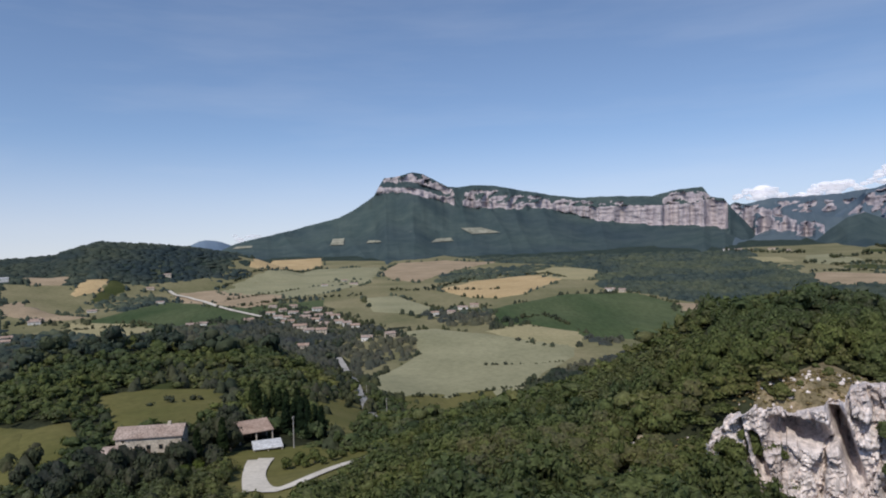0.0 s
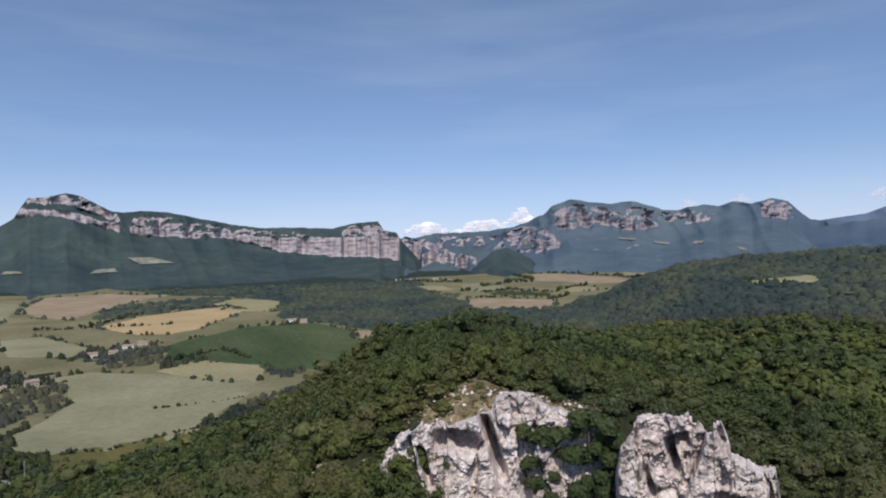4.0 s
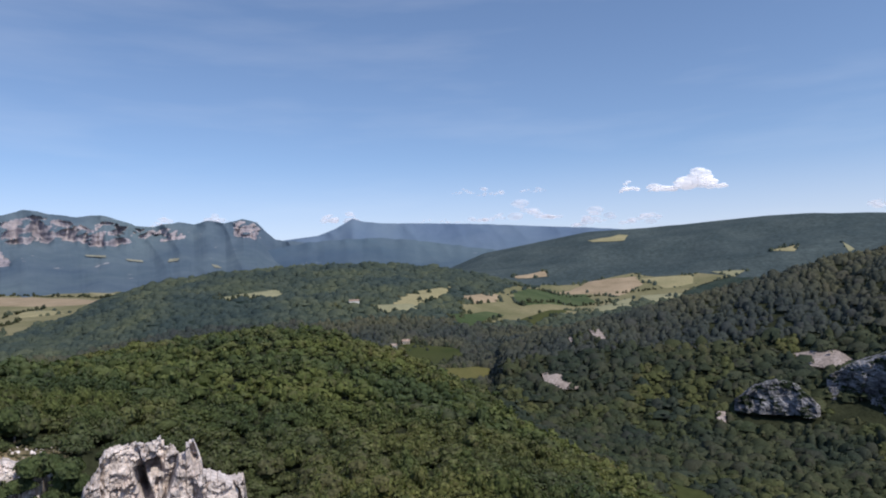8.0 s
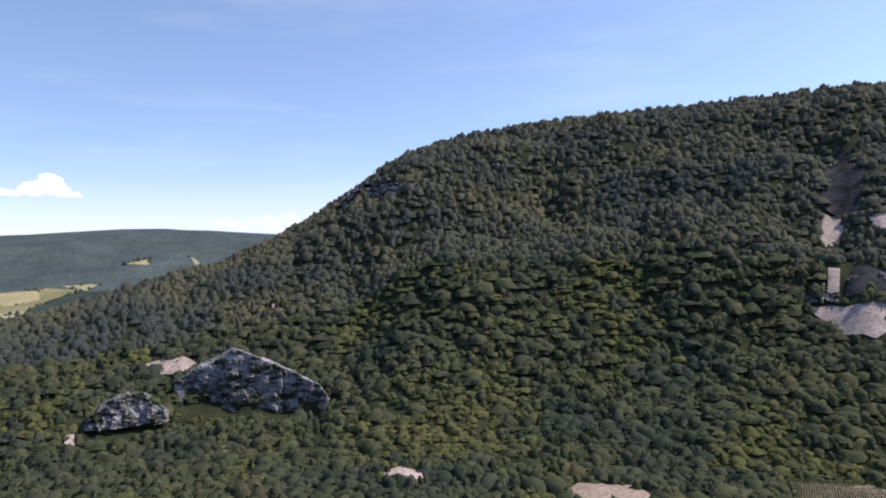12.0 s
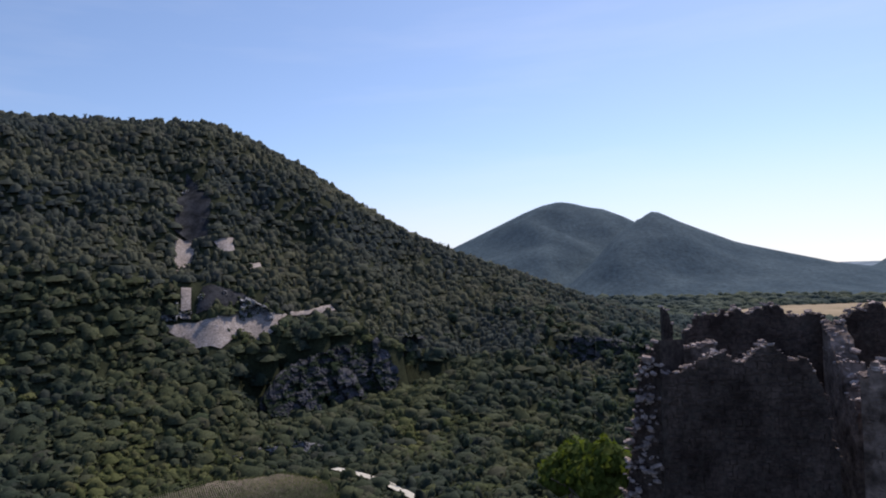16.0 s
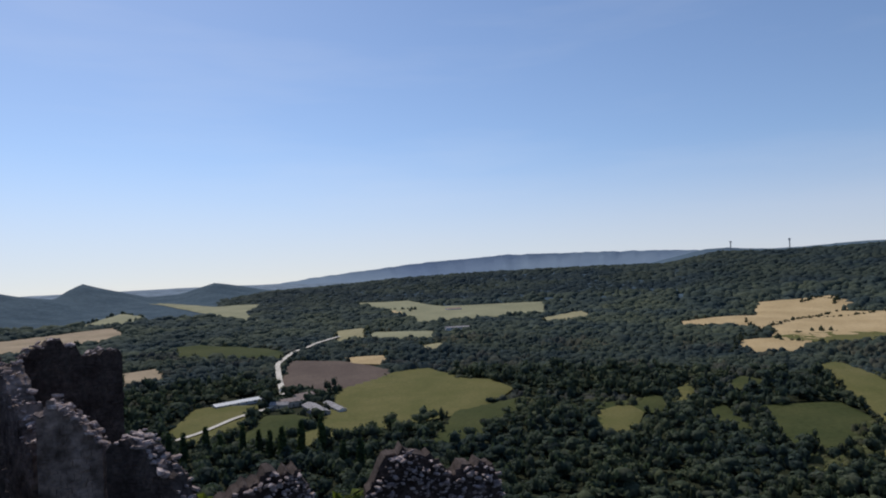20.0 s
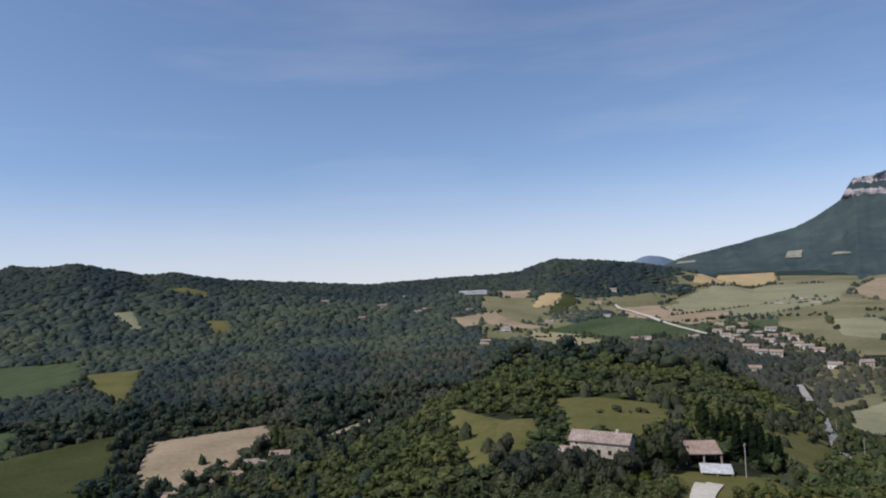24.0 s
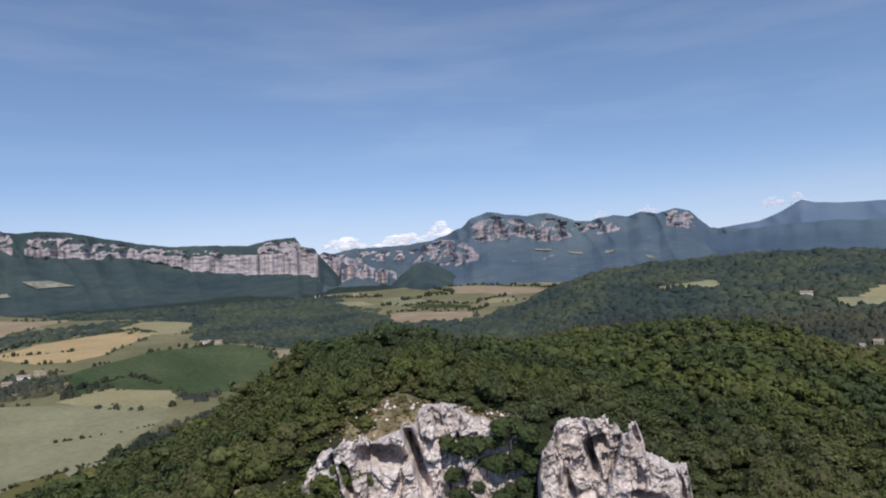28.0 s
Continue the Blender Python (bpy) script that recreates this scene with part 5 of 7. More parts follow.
# Shade on the bluffs' north faces is put into both rock colours.
DEEP_SHADE_BLUFF = cliff_material("shaded_bluff", (0.035, 0.034, 0.042), (0.11, 0.108, 0.125), (0.022, 0.032, 0.018), 50, 0.47)
BLUFF = cliff_material("half_shaded_bluff", (0.055, 0.054, 0.060), (0.34, 0.33, 0.345), (0.026, 0.036, 0.018), 40, 0.49)


def crag(name, label, material, knots, tops, dist, foot_el, seed, depth=4.0, grain=5.0, nb=320, nv=125, lean=0.12, reach=14.0, hollows=()):
    """A rock face by bearing: blocky, cracked and overhanging, its top running back into the hill."""
    b = np.linspace(knots[0], knots[-1], nb)
    d = np.interp(b, knots, dist)
    top = EYE + d * np.tan(np.radians(np.interp(b, knots, tops)))
    foot = EYE + d * np.tan(np.radians(foot_el))
    verts = []
    for i in range(nb):
        ux, uy = math.sin(radians(b[i])), math.cos(radians(b[i]))
        taper = min(1.0, (b[i] - knots[0]) / 0.4 + 0.3, (knots[-1] - b[i]) / 0.4 + 0.3)
        t = b[i] * d[i] / 57
        jag = 1.2 * (noise.cell((t / 3.1 + 0.4 * noise.noise((t, seed, 1.0)), seed, 0.5)) - 0.5) + 0.7 * (noise.cell((t / 1.2, seed, 4.5)) - 0.5)
        for j in range(nv):
            v = j / (nv - 1)
            if v < 0.78:
                k = v / 0.78
                z = foot[i] + (top[i] + jag * depth / 5 - foot[i]) * k
                r = d[i] + lean * (z - foot[i])
            else:
                k = (v - 0.78) / 0.22
                z = top[i] + jag * depth / 5 * (1 - k) - 4.2 * k
                r = d[i] + lean * (top[i] - foot[i]) + reach * k ** 1.3
            p = Vector((ux * r, uy * r, z))
            q = Vector((p.x / grain, p.y / grain, p.z / grain + seed))
            bent = q + 0.06 * noise.noise_vector(q * 2.0)
            push = 0.28 * noise.noise(q * 0.45)
            for scale, amount, flat in ((0.5, 0.95, 0.45), (1.1, 0.40, 0.6), (2.4, 0.20, 1.4), (5.0, 0.085, 1.6), (11.0, 0.03, 1.6)):
                cells, seeds = noise.voronoi(Vector((bent.x * scale + seed, bent.y * scale, bent.z * scale * flat)))
                lie = noise.cell_vector(seeds[0] * 3.7) - Vector((0.5, 0.5, 0.5))
                off = Vector((bent.x * scale + seed, bent.y * scale, bent.z * scale * flat)) - seeds[0]
                push += amount * (noise.cell(seeds[0] * 7.3) - 0.5) + amount * 1.0 * off.dot(lie) + amount * max(0.0, 0.05 - (cells[1] - cells[0])) * 5.0
            el = math.degrees(math.atan2(p.z - EYE, r))
            for hb, he, wb, we, deep in hollows:
                push += deep * math.exp(-((b[i] - hb + 0.3 * (el - he)) / wb) ** 4 - ((el - he) / we) ** 4)
            push = depth * (push + 0.04 * noise.noise(q * 14.0))
            w = 1.0
            r2 = r + push * w * taper + (1 - taper) * 4
            verts.append((ux * r2, uy * r2, z + (0.14 * depth * noise.noise(q * 2.2 + Vector((9, 3, 1))) if v > 0.1 else 0)))
    ob = new(name, mesh_of(name, verts, grid_faces(nb, nv)[:, ::-1], material, False))
    return tagged(ob, label, "rock", kind="structure")


crag("cliff", "pale grey limestone cliff with cracks and overhangs", CRAG, [21.4, 22.2, 23.3, 25.2, 27.5, 30.3, 31.4, 31.8, 32.4, 34.2, 36.1, 38.0, 40.3, 41.6, 42.2],
     [-18.0, -16.0, -14.8, -13.6, -13.8, -12.9, -12.4, -11.3, -10.8, -10.9, -11.7, -12.3, -12.9, -14.0, -16.5],
     [95, 95, 96, 97, 97, 98, 98, 99, 99, 100, 101, 102, 103, 103, 103], -25, 3.0, depth=3.2,
     hollows=[(28.4, -14.9, 2.0, 0.75, 2.4), (31.4, -15.2, 0.5, 2.2, 2.4), (25.4, -16.8, 0.35, 1.4, 1.8), (36.0, -14.0, 1.1, 0.4, 0.6), (34.2, -18.5, 0.5, 1.2, 0.8)])
crag("cliff", "pale weathered limestone bluff above the woods", CRAG, [41.7, 42.2, 43.7, 45.7, 48.2, 48.9, 50.1, 50.8, 53.0, 53.9, 54.4],
     [-18.0, -15.2, -13.1, -12.9, -12.8, -13.8, -13.3, -15.3, -15.9, -15.9, -20.0], [90, 90, 90, 91, 92, 92, 93, 93, 94, 95, 97], -25, 11.0, depth=3.2,
     hollows=[(46.9, -14.6, 0.7, 0.55, 2.2), (46.4, -15.9, 0.35, 1.1, 2.0), (50.6, -18.2, 1.2, 0.35, 1.6), (44.4, -18.0, 0.3, 1.2, 0.7)])
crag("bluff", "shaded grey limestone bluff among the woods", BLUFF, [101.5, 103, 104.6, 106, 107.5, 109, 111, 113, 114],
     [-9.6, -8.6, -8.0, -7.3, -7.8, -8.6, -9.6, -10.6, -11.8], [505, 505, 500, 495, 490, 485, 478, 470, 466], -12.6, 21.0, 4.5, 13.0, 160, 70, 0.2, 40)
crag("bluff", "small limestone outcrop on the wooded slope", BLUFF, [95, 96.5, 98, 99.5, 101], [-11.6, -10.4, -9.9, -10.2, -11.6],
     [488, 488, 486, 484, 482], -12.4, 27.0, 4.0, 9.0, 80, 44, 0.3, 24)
crag("bluff", "limestone amphitheatre above the gorge, shade put into its colour", DEEP_SHADE_BLUFF, [160.5, 162, 164, 167, 171, 174, 176, 177.8, 178.6],
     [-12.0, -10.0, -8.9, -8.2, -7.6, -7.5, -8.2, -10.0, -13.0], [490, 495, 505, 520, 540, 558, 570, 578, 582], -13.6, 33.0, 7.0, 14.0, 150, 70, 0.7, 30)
crag("bluff", "limestone step beside the gorge, shade put into its colour", DEEP_SHADE_BLUFF, [185.8, 187, 189, 191.5, 194, 195],
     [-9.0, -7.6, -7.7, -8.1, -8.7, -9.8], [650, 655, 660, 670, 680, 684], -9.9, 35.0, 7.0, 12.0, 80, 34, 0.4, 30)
crag("bluff", "grey rock ribs near the hilltop", BLUFF, [114.6, 115.6, 116.6, 117.8, 119, 120.2, 121.2], [4.2, 5.4, 6.3, 6.9, 7.2, 6.9, 5.8],
     [762, 758, 752, 745, 738, 730, 724], 3.6, 39.0, 14.0, 14.0, 70, 40, 0.4, 40)
crag("bluff", "grey rock wall of the landslip gully", BLUFF, [154.2, 155, 155.8, 156.6, 157.4], [4.4, 6.2, 6.8, 5.4, 3.4],
     [690, 700, 704, 700, 690], -0.5, 45.0, 14.0, 14.0, 60, 50, 0.7, 30)
crag("bluff", "grey rock steps under the landslip", BLUFF, [152.8, 154.5, 156.5, 158.5, 160.5, 162], [-3.9, -2.8, -2.2, -2.4, -3.2, -4.4],
     [570, 580, 585, 585, 580, 575], -5.0, 51.0, 12.0, 12.0, 70, 36, 0.6, 30)
crag("bluff", "low limestone band at the foot of the hill", BLUFF, [146, 148, 150.5, 153, 156, 160, 164, 168],
     [-17.0, -16.4, -16.0, -16.3, -15.9, -15.5, -15.4, -16.4], [412, 416, 420, 424, 428, 434, 440, 444], -17.2, 57.0, 4.0, 7.0, 110, 34, 0.3, 20)

# ---------------------------------------------------------------- the ruined castle
# Sunlight on the broken tops is put into this paler stone.
RUBBLE = mottled("broken_limestone", (0.130, 0.100, 0.092), (0.56, 0.455, 0.42), 0.7, 0.12, bump=0.8, depth=0.05, mid=(0.32, 0.252, 0.232))
# The backlit walls' shade is put into this dark mortar too.
MORTAR = mottled("shaded_mortar", (0.040, 0.031, 0.028), (0.086, 0.067, 0.060), 1.6, 0.2, bump=0.8, depth=0.05)
# A lighter copy of the wall stone for faces that catch more light.
LIT_MASONRY = mottled("lit_masonry", (0.078, 0.059, 0.050), (0.318, 0.240, 0.206), 0.9, 0.3, bump=0.9, depth=0.06)
STONE_MESHES = []
for k in range(9):
    g = np.random.default_rng(300 + k)
    v, f = ICO1
    v = np.clip(v * g.uniform(0.8, 1.25, (len(v), 1)), -0.62, 0.62) * np.array([g.uniform(0.9, 1.5), g.uniform(0.8, 1.15), g.uniform(0.26, 0.52)])
    STONE_MESHES.append(mesh_of("stone", v, f, RUBBLE))
castle = thing("castle_ruin", *polar(203, 30), float(ground_at(*polar(203, 30))), 0, "roofless ruined castle of rough dark limestone walls", "ruin")
castle_inverse = castle.matrix_world.inverted()


def ruin_wall(label, p0, p1, profile, bottom, thick=1.1, rubble=0.26, loose=4.0, courses=True, seed=0, strewn=False, stone=None):
    """One broken wall: a core, courses of rough stones on its face, and loose stones along its ragged top.
    p0 and p1: bearing and distance of its ends; profile: stretch along the wall and elevation of the top seen from the lookout."""
    g = np.random.default_rng(500 + seed)
    a, c = np.array(polar(*p0)), np.array(polar(*p1))
    length = float(np.linalg.norm(c - a))
    along = (c - a) / length
    out = np.array([along[1], -along[0]])
    if np.dot(out, -(a + c) / 2) < 0:
        out = -out
    n = max(6, int(length / 0.22))
    us = np.linspace(0, 1, n + 1)
    pts = a + (c - a) * us[:, None]
    r = np.hypot(pts[:, 0], pts[:, 1])
    top = EYE + r * np.tan(np.radians(np.interp(us, [q[0] for q in profile], [q[1] for q in profile])))
    top = top + g.uniform(-0.20, 0.16, n + 1) + 0.32 * wave(us * length, us * 0 + seed, 2.0, seed, 4)
    low = EYE + min(r) * math.tan(radians(bottom))
    nv = 14
    verts, faces = [], []
    for i in range(n + 1):
        for j in range(nv):
            k = j / (nv - 1)
            verts.append((*(pts[i] + out * (g.uniform(-0.05, 0.02))), low + (top[i] - low) * k))
        for j in range(nv):
            k = 1 - j / (nv - 1)
            verts.append((*(pts[i] - out * (thick + g.uniform(-0.05, 0.1))), low + (top[i] - low) * k - (0.15 if k > 0.9 else 0)))
    m = 2 * nv
    for i in range(n):
        for j in range(m - 1):
            faces.append((i * m + j, (i + 1) * m + j, (i + 1) * m + j + 1, i * m + j + 1))
    for j in range(nv - 1):
        faces.append((j, j + 1, m - 2 - j, m - 1 - j))
        faces.append((n * m + j, n * m + m - 1 - j, n * m + m - 2 - j, n * m + j + 1))
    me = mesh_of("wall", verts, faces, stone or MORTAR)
    bm = bmesh.new()
    bm.from_mesh(me)
    bmesh.ops.recalc_face_normals(bm, faces=bm.faces[:])
    bm.to_mesh(me)
    bm.free()
    wall = new("wall", me)
    wall.parent, wall.matrix_parent_inverse = castle, castle_inverse
    wall["label"] = label
    # coursed stones, proud of the mortar
    bv, bf, z = [], [], low
    while courses and z < top.max():
        h, u = g.uniform(0.09, 0.26), g.uniform(0, 0.3)
        while u < length - 0.15:
            w = g.uniform(0.14, 0.52)
            t = np.interp((u + w / 2) / length, us, top)
            if z + h < t + 0.05 and u + w < length + 0.1:
                q, k, hh = g.uniform(-0.01, 0.035), len(bv), h * g.uniform(0.7, 1.35)
                lift = g.uniform(-0.05, 0.05)
                for depth, inset in ((-0.05, 0.0), (q, 0.022)):
                    for du, dz in ((inset, inset), (w - inset, inset), (w - inset, hh - inset), (inset, hh - inset)):
                        s = pts[0] + along * (u + du + g.uniform(-0.015, 0.015)) + out * (depth + g.uniform(-0.012, 0.012))
                        bv.append((*s, z + lift + dz + g.uniform(-0.03, 0.03)))
                bf += [(k + 4, k + 5, k + 6, k + 7), (k, k + 1, k + 5, k + 4), (k + 1, k + 2, k + 6, k + 5), (k + 2, k + 3, k + 7, k + 6), (k + 3, k, k + 4, k + 7)]
            u += w
        z += h
    if bv:
        face = new("masonry", mesh_of("masonry", bv, bf, stone or SHADED_MASONRY))
        face.parent, face["kind"] = wall, "stuff"
        face.matrix_parent_inverse = castle_inverse @ Matrix()
        face.matrix_parent_inverse = Matrix()
    count = int(length * loose / rubble)
    for i in range(count):
        u = g.uniform(0, 1)
        p = pts[0] + along * u * length - out * g.uniform(-0.05, thick)
        t = np.interp(u, us, top)
        st = new("stone", STONE_MESHES[g.integers(9)])
        s = rubble * g.uniform(0.25, 0.95)
        st.parent = wall
        if strewn:
            t = low + (t - low) * g.uniform(0.3, 1) ** 0.6
            p = pts[0] + along * u * length + out * g.uniform(-0.2, 0.55)
        st.matrix_local = pose(p[0], p[1], t + s * g.uniform(-0.35, 0.35), g.uniform(-22, 22), g.uniform(-22, 22), g.uniform(0, 360)) @ Matrix.Diagonal((s, s * g.uniform(0.5, 1), s * 1.2, 1))
    return wall


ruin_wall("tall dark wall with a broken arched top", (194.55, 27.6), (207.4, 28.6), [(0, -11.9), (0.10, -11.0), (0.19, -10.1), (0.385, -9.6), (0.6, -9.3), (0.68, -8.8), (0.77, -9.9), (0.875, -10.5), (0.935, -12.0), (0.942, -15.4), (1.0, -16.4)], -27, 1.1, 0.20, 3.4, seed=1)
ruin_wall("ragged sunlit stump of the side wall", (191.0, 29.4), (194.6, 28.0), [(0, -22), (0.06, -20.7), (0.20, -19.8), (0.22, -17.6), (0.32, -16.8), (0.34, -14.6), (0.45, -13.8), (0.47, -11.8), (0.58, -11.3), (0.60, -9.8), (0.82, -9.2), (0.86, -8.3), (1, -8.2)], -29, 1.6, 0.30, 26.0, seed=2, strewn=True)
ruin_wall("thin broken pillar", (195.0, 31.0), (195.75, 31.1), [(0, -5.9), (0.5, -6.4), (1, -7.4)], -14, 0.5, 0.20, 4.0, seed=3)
ruin_wall("broken inner wall", (195.4, 31.4), (199.0, 32.0), [(0, -8.8), (0.3, -8.6), (0.6, -9.2), (1, -9.0)], -16, 0.7, 0.3, seed=4, stone=LIT_MASONRY)
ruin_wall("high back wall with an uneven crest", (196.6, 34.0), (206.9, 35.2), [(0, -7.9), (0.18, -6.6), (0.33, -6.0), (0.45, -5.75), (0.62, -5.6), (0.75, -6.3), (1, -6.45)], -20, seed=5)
ruin_wall("side wall linking the back wall to the tower", (206.6, 35.0), (208.6, 30.5), [(0, -6.6), (0.3, -8.4), (0.6, -10.6), (1, -13.5)], -22, 0.9, seed=6, stone=LIT_MASONRY)
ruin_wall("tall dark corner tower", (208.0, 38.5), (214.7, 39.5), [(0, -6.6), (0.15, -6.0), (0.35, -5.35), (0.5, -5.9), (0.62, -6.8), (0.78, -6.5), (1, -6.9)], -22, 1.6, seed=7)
ruin_wall("leaning stump with a sloping rubble top", (208.9, 29.6), (213.2, 29.0), [(0, -10.2), (0.2, -9.9), (0.45, -11.0), (0.7, -12.2), (1, -13.2)], -27, 1.3, 0.30, 9.0, seed=8, stone=LIT_MASONRY)
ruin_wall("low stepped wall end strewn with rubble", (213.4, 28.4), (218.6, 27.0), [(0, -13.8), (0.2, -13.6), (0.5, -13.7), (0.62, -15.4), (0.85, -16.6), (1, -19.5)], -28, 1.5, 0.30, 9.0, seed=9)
ruin_wall("heap of fallen wall stones", (220.4, 29.5), (229.6, 30.0), [(0, -20.5), (0.12, -18.6), (0.45, -17.7), (0.75, -17.4), (0.92, -18.2), (1, -21)], -28, 1.8, 0.26, 21.0, seed=10, strewn=True)
ruin_wall("low broken wall with pale capping stones", (233.6, 31.0), (245.4, 32.2), [(0, -19.8), (0.12, -17.2), (0.3, -16.3), (0.42, -16.6), (0.5, -17.6), (0.7, -17.8), (0.92, -17.4), (1, -20)], -28, 1.5, 0.24, 17.0, seed=11, strewn=True)
BARE.append([(180, 8), (180, 46), (218, 50), (250, 42), (255, 8)])
BARE.append([(101.6, 484), (107, 474), (114, 456), (114, 474), (107, 494), (101.6, 508)])
BARE.append([(95, 478), (101, 474), (101, 490), (95, 494)])
BARE.append([(114.8, 712), (117.6, 735), (120.6, 716), (121, 735), (118.5, 752), (114.8, 770)])
BARE.append([(154.4, 676), (156.8, 664), (157.4, 712), (155.6, 780), (154.6, 720)])
BARE.append([(154.2, 568), (161, 585), (161, 604), (154.2, 600)])
BARE.append([(162, 528), (177.0, 568), (177, 580), (168, 564), (162, 546)])
BARE.append([(23.4, 95), (30, 95), (41.6, 98), (41.8, 110), (38, 113), (33, 115), (29, 115), (25.4, 111), (23.4, 101)])
BARE.append([(43, 86), (53.5, 90), (53.5, 97), (49, 103), (43, 102)])

# ---------------------------------------------------------------- buildings
TILE = mottled("clay_tiles", (0.27, 0.190, 0.150), (0.40, 0.300, 0.245), 5, 0.5, bump=0.6, depth=0.08)
OLD_TILE = mottled("weathered_tiles", (0.27, 0.205, 0.172), (0.39, 0.312, 0.270), 4, 0.5, bump=0.6, depth=0.08)
PLASTER = mottled("lime_plaster", (0.42, 0.36, 0.29), (0.56, 0.50, 0.42), 4, 0.5, bump=0.2, depth=0.03)
WHITE_WALL = mottled("white_render", (0.62, 0.60, 0.55), (0.76, 0.74, 0.70), 5, 0.6, bump=0.1, depth=0.02)
SHEET = mottled("metal_sheet", (0.50, 0.50, 0.50), (0.66, 0.66, 0.65), 6, 0.6, rough=0.5)
SHEET.node_tree.nodes["Principled BSDF"].inputs["Specular IOR Level"].default_value = 0.5
GREY_ROOF = mottled("fibre_cement", (0.26, 0.24, 0.24), (0.36, 0.34, 0.33), 6, 0.6)
TIMBER = mottled("old_timber", (0.10, 0.075, 0.055), (0.17, 0.13, 0.10), 1.5, 0.2)
GLASS, _, _, gb = node_material("window_glass", 0.08)
gb.inputs["Base Color"].default_value = (0.02, 0.025, 0.03, 1)
gb.inputs["Specular IOR Level"].default_value = 0.6


def box(bm, x0, x1, y0, y1, z0, z1):
    v = [bm.verts.new(p) for p in ((x0, y0, z0), (x1, y0, z0), (x1, y1, z0), (x0, y1, z0), (x0, y0, z1), (x1, y0, z1), (x1, y1, z1), (x0, y1, z1))]
    for f in ((3, 2, 1, 0), (4, 5, 6, 7), (0, 1, 5, 4), (1, 2, 6, 5), (2, 3, 7, 6), (3, 0, 4, 7)):
        bm.faces.new([v[i] for i in f])


def place(b, r):
    x, y = polar(b, r)
    return float(x), float(y), float(ground_at(x, y))


def house(name, label, b, r, long, deep, high, rise, turn, wall_mat, roof_mat, windows=2, door=True, chimney=True, lift=0.0, over=0.5, pent=False, clear=1.0, category="house"):
    """A gabled house: four walls with gables, a thick overhanging roof, windows and a door on both long sides. turn: bearing of its front."""
    x, y, z = place(b, r)
    corners = [polar(b, r)]
    lo = min(float(ground_at(x + dx, y + dy)) for dx in (-long / 2, long / 2) for dy in (-deep / 2, deep / 2)) - 0.4
    base = max(z + lift, lo + 0.4)
    t = thing(name, x, y, base, turn + 180, label, category)
    L, D = long / 2, deep / 2
    bm = bmesh.new()
    d0 = lo - base
    v = [bm.verts.new(p) for p in ((-L, -D, d0), (L, -D, d0), (L, D, d0), (-L, D, d0), (-L, -D, high), (L, -D, high), (L, D, high), (-L, D, high), (-L, 0, high + rise), (L, 0, high + rise))]
    for f in ((0, 1, 5, 4), (1, 2, 6, 9, 5), (2, 3, 7, 6), (3, 0, 4, 8, 7)):
        bm.faces.new([v[i] for i in f])
    part("wall", bm, wall_mat, t)
    bm = bmesh.new()
    s = rise / D
    for q in (-1, 1):
        lo_e, hi_e = (L + over, q * (D + over), high - over * s), (L + over, 0, high + rise)
        a = [(-lo_e[0], lo_e[1], lo_e[2] + 0.05), lo_e[:2] + (lo_e[2] + 0.05,), hi_e[:2] + (hi_e[2] + 0.05,), (-hi_e[0], 0, hi_e[2] + 0.05)]
        vv = [bm.verts.new(p) for p in a] + [bm.verts.new((p[0], p[1], p[2] + 0.22)) for p in a]
        for f in ((3, 2, 1, 0), (4, 5, 6, 7), (0, 1, 5, 4), (1, 2, 6, 5), (2, 3, 7, 6), (3, 0, 4, 7)):
            bm.faces.new([vv[i] for i in f])
    bmesh.ops.recalc_face_normals(bm, faces=bm.faces[:])
    roof = part("roof", bm, roof_mat, t)
    if chimney:
        bm = bmesh.new()
        box(bm, L * 0.5, L * 0.5 + 0.8, -0.4, 0.4, high + rise - 0.6, high + rise + 1.0)
        part("chimney", bm, wall_mat, t)
    for q in (-1, 1):
        for i in range(windows):
            wx = -L + (i + 0.7) * 2 * L / (windows + 0.4)
            for fl in range(max(1, int(high // 2.7))):
                wz = 1.0 + fl * 2.7
                bm = bmesh.new()
                box(bm, wx - 0.55, wx + 0.55, q * D - 0.06, q * D + 0.06, wz, wz + 1.35)
                win = part("window", bm, TIMBER, t)
                bm = bmesh.new()
                box(bm, wx - 0.45, wx + 0.45, q * D - 0.08, q * D + 0.08, wz + 0.1, wz + 1.25)
                part("pane", bm, GLASS, win)
    if door:
        bm = bmesh.new()
        box(bm, -0.5, 0.5, -D - 0.07, -D + 0.05, 0.0, 2.1)
        part("door", bm, TIMBER, t)
    rad = math.hypot(L, D) * clear + 2
    cx, cy = x, y
    BARE.append([(math.degrees(math.atan2(cx + rad * math.cos(k), cy + rad * math.sin(k))) % 360, math.hypot(cx + rad * math.cos(k), cy + rad * math.sin(k))) for k in (0.4, 1.57, 2.7, 3.9, 4.71, 5.6)])
    return t


house("farmhouse", "long stone farmhouse with a faded red tile roof", 335.4, 203, 17.5, 7.4, 4.6, 2.1, 172, PLASTER, OLD_TILE, 5, lift=0.0, clear=1.15)
house("farmhouse_annex", "low plastered annex beside the farmhouse", 332.5, 200.5, 3.6, 5.0, 2.4, 0.9, 172, WHITE_WALL, OLD_TILE, 1, door=False, chimney=False)


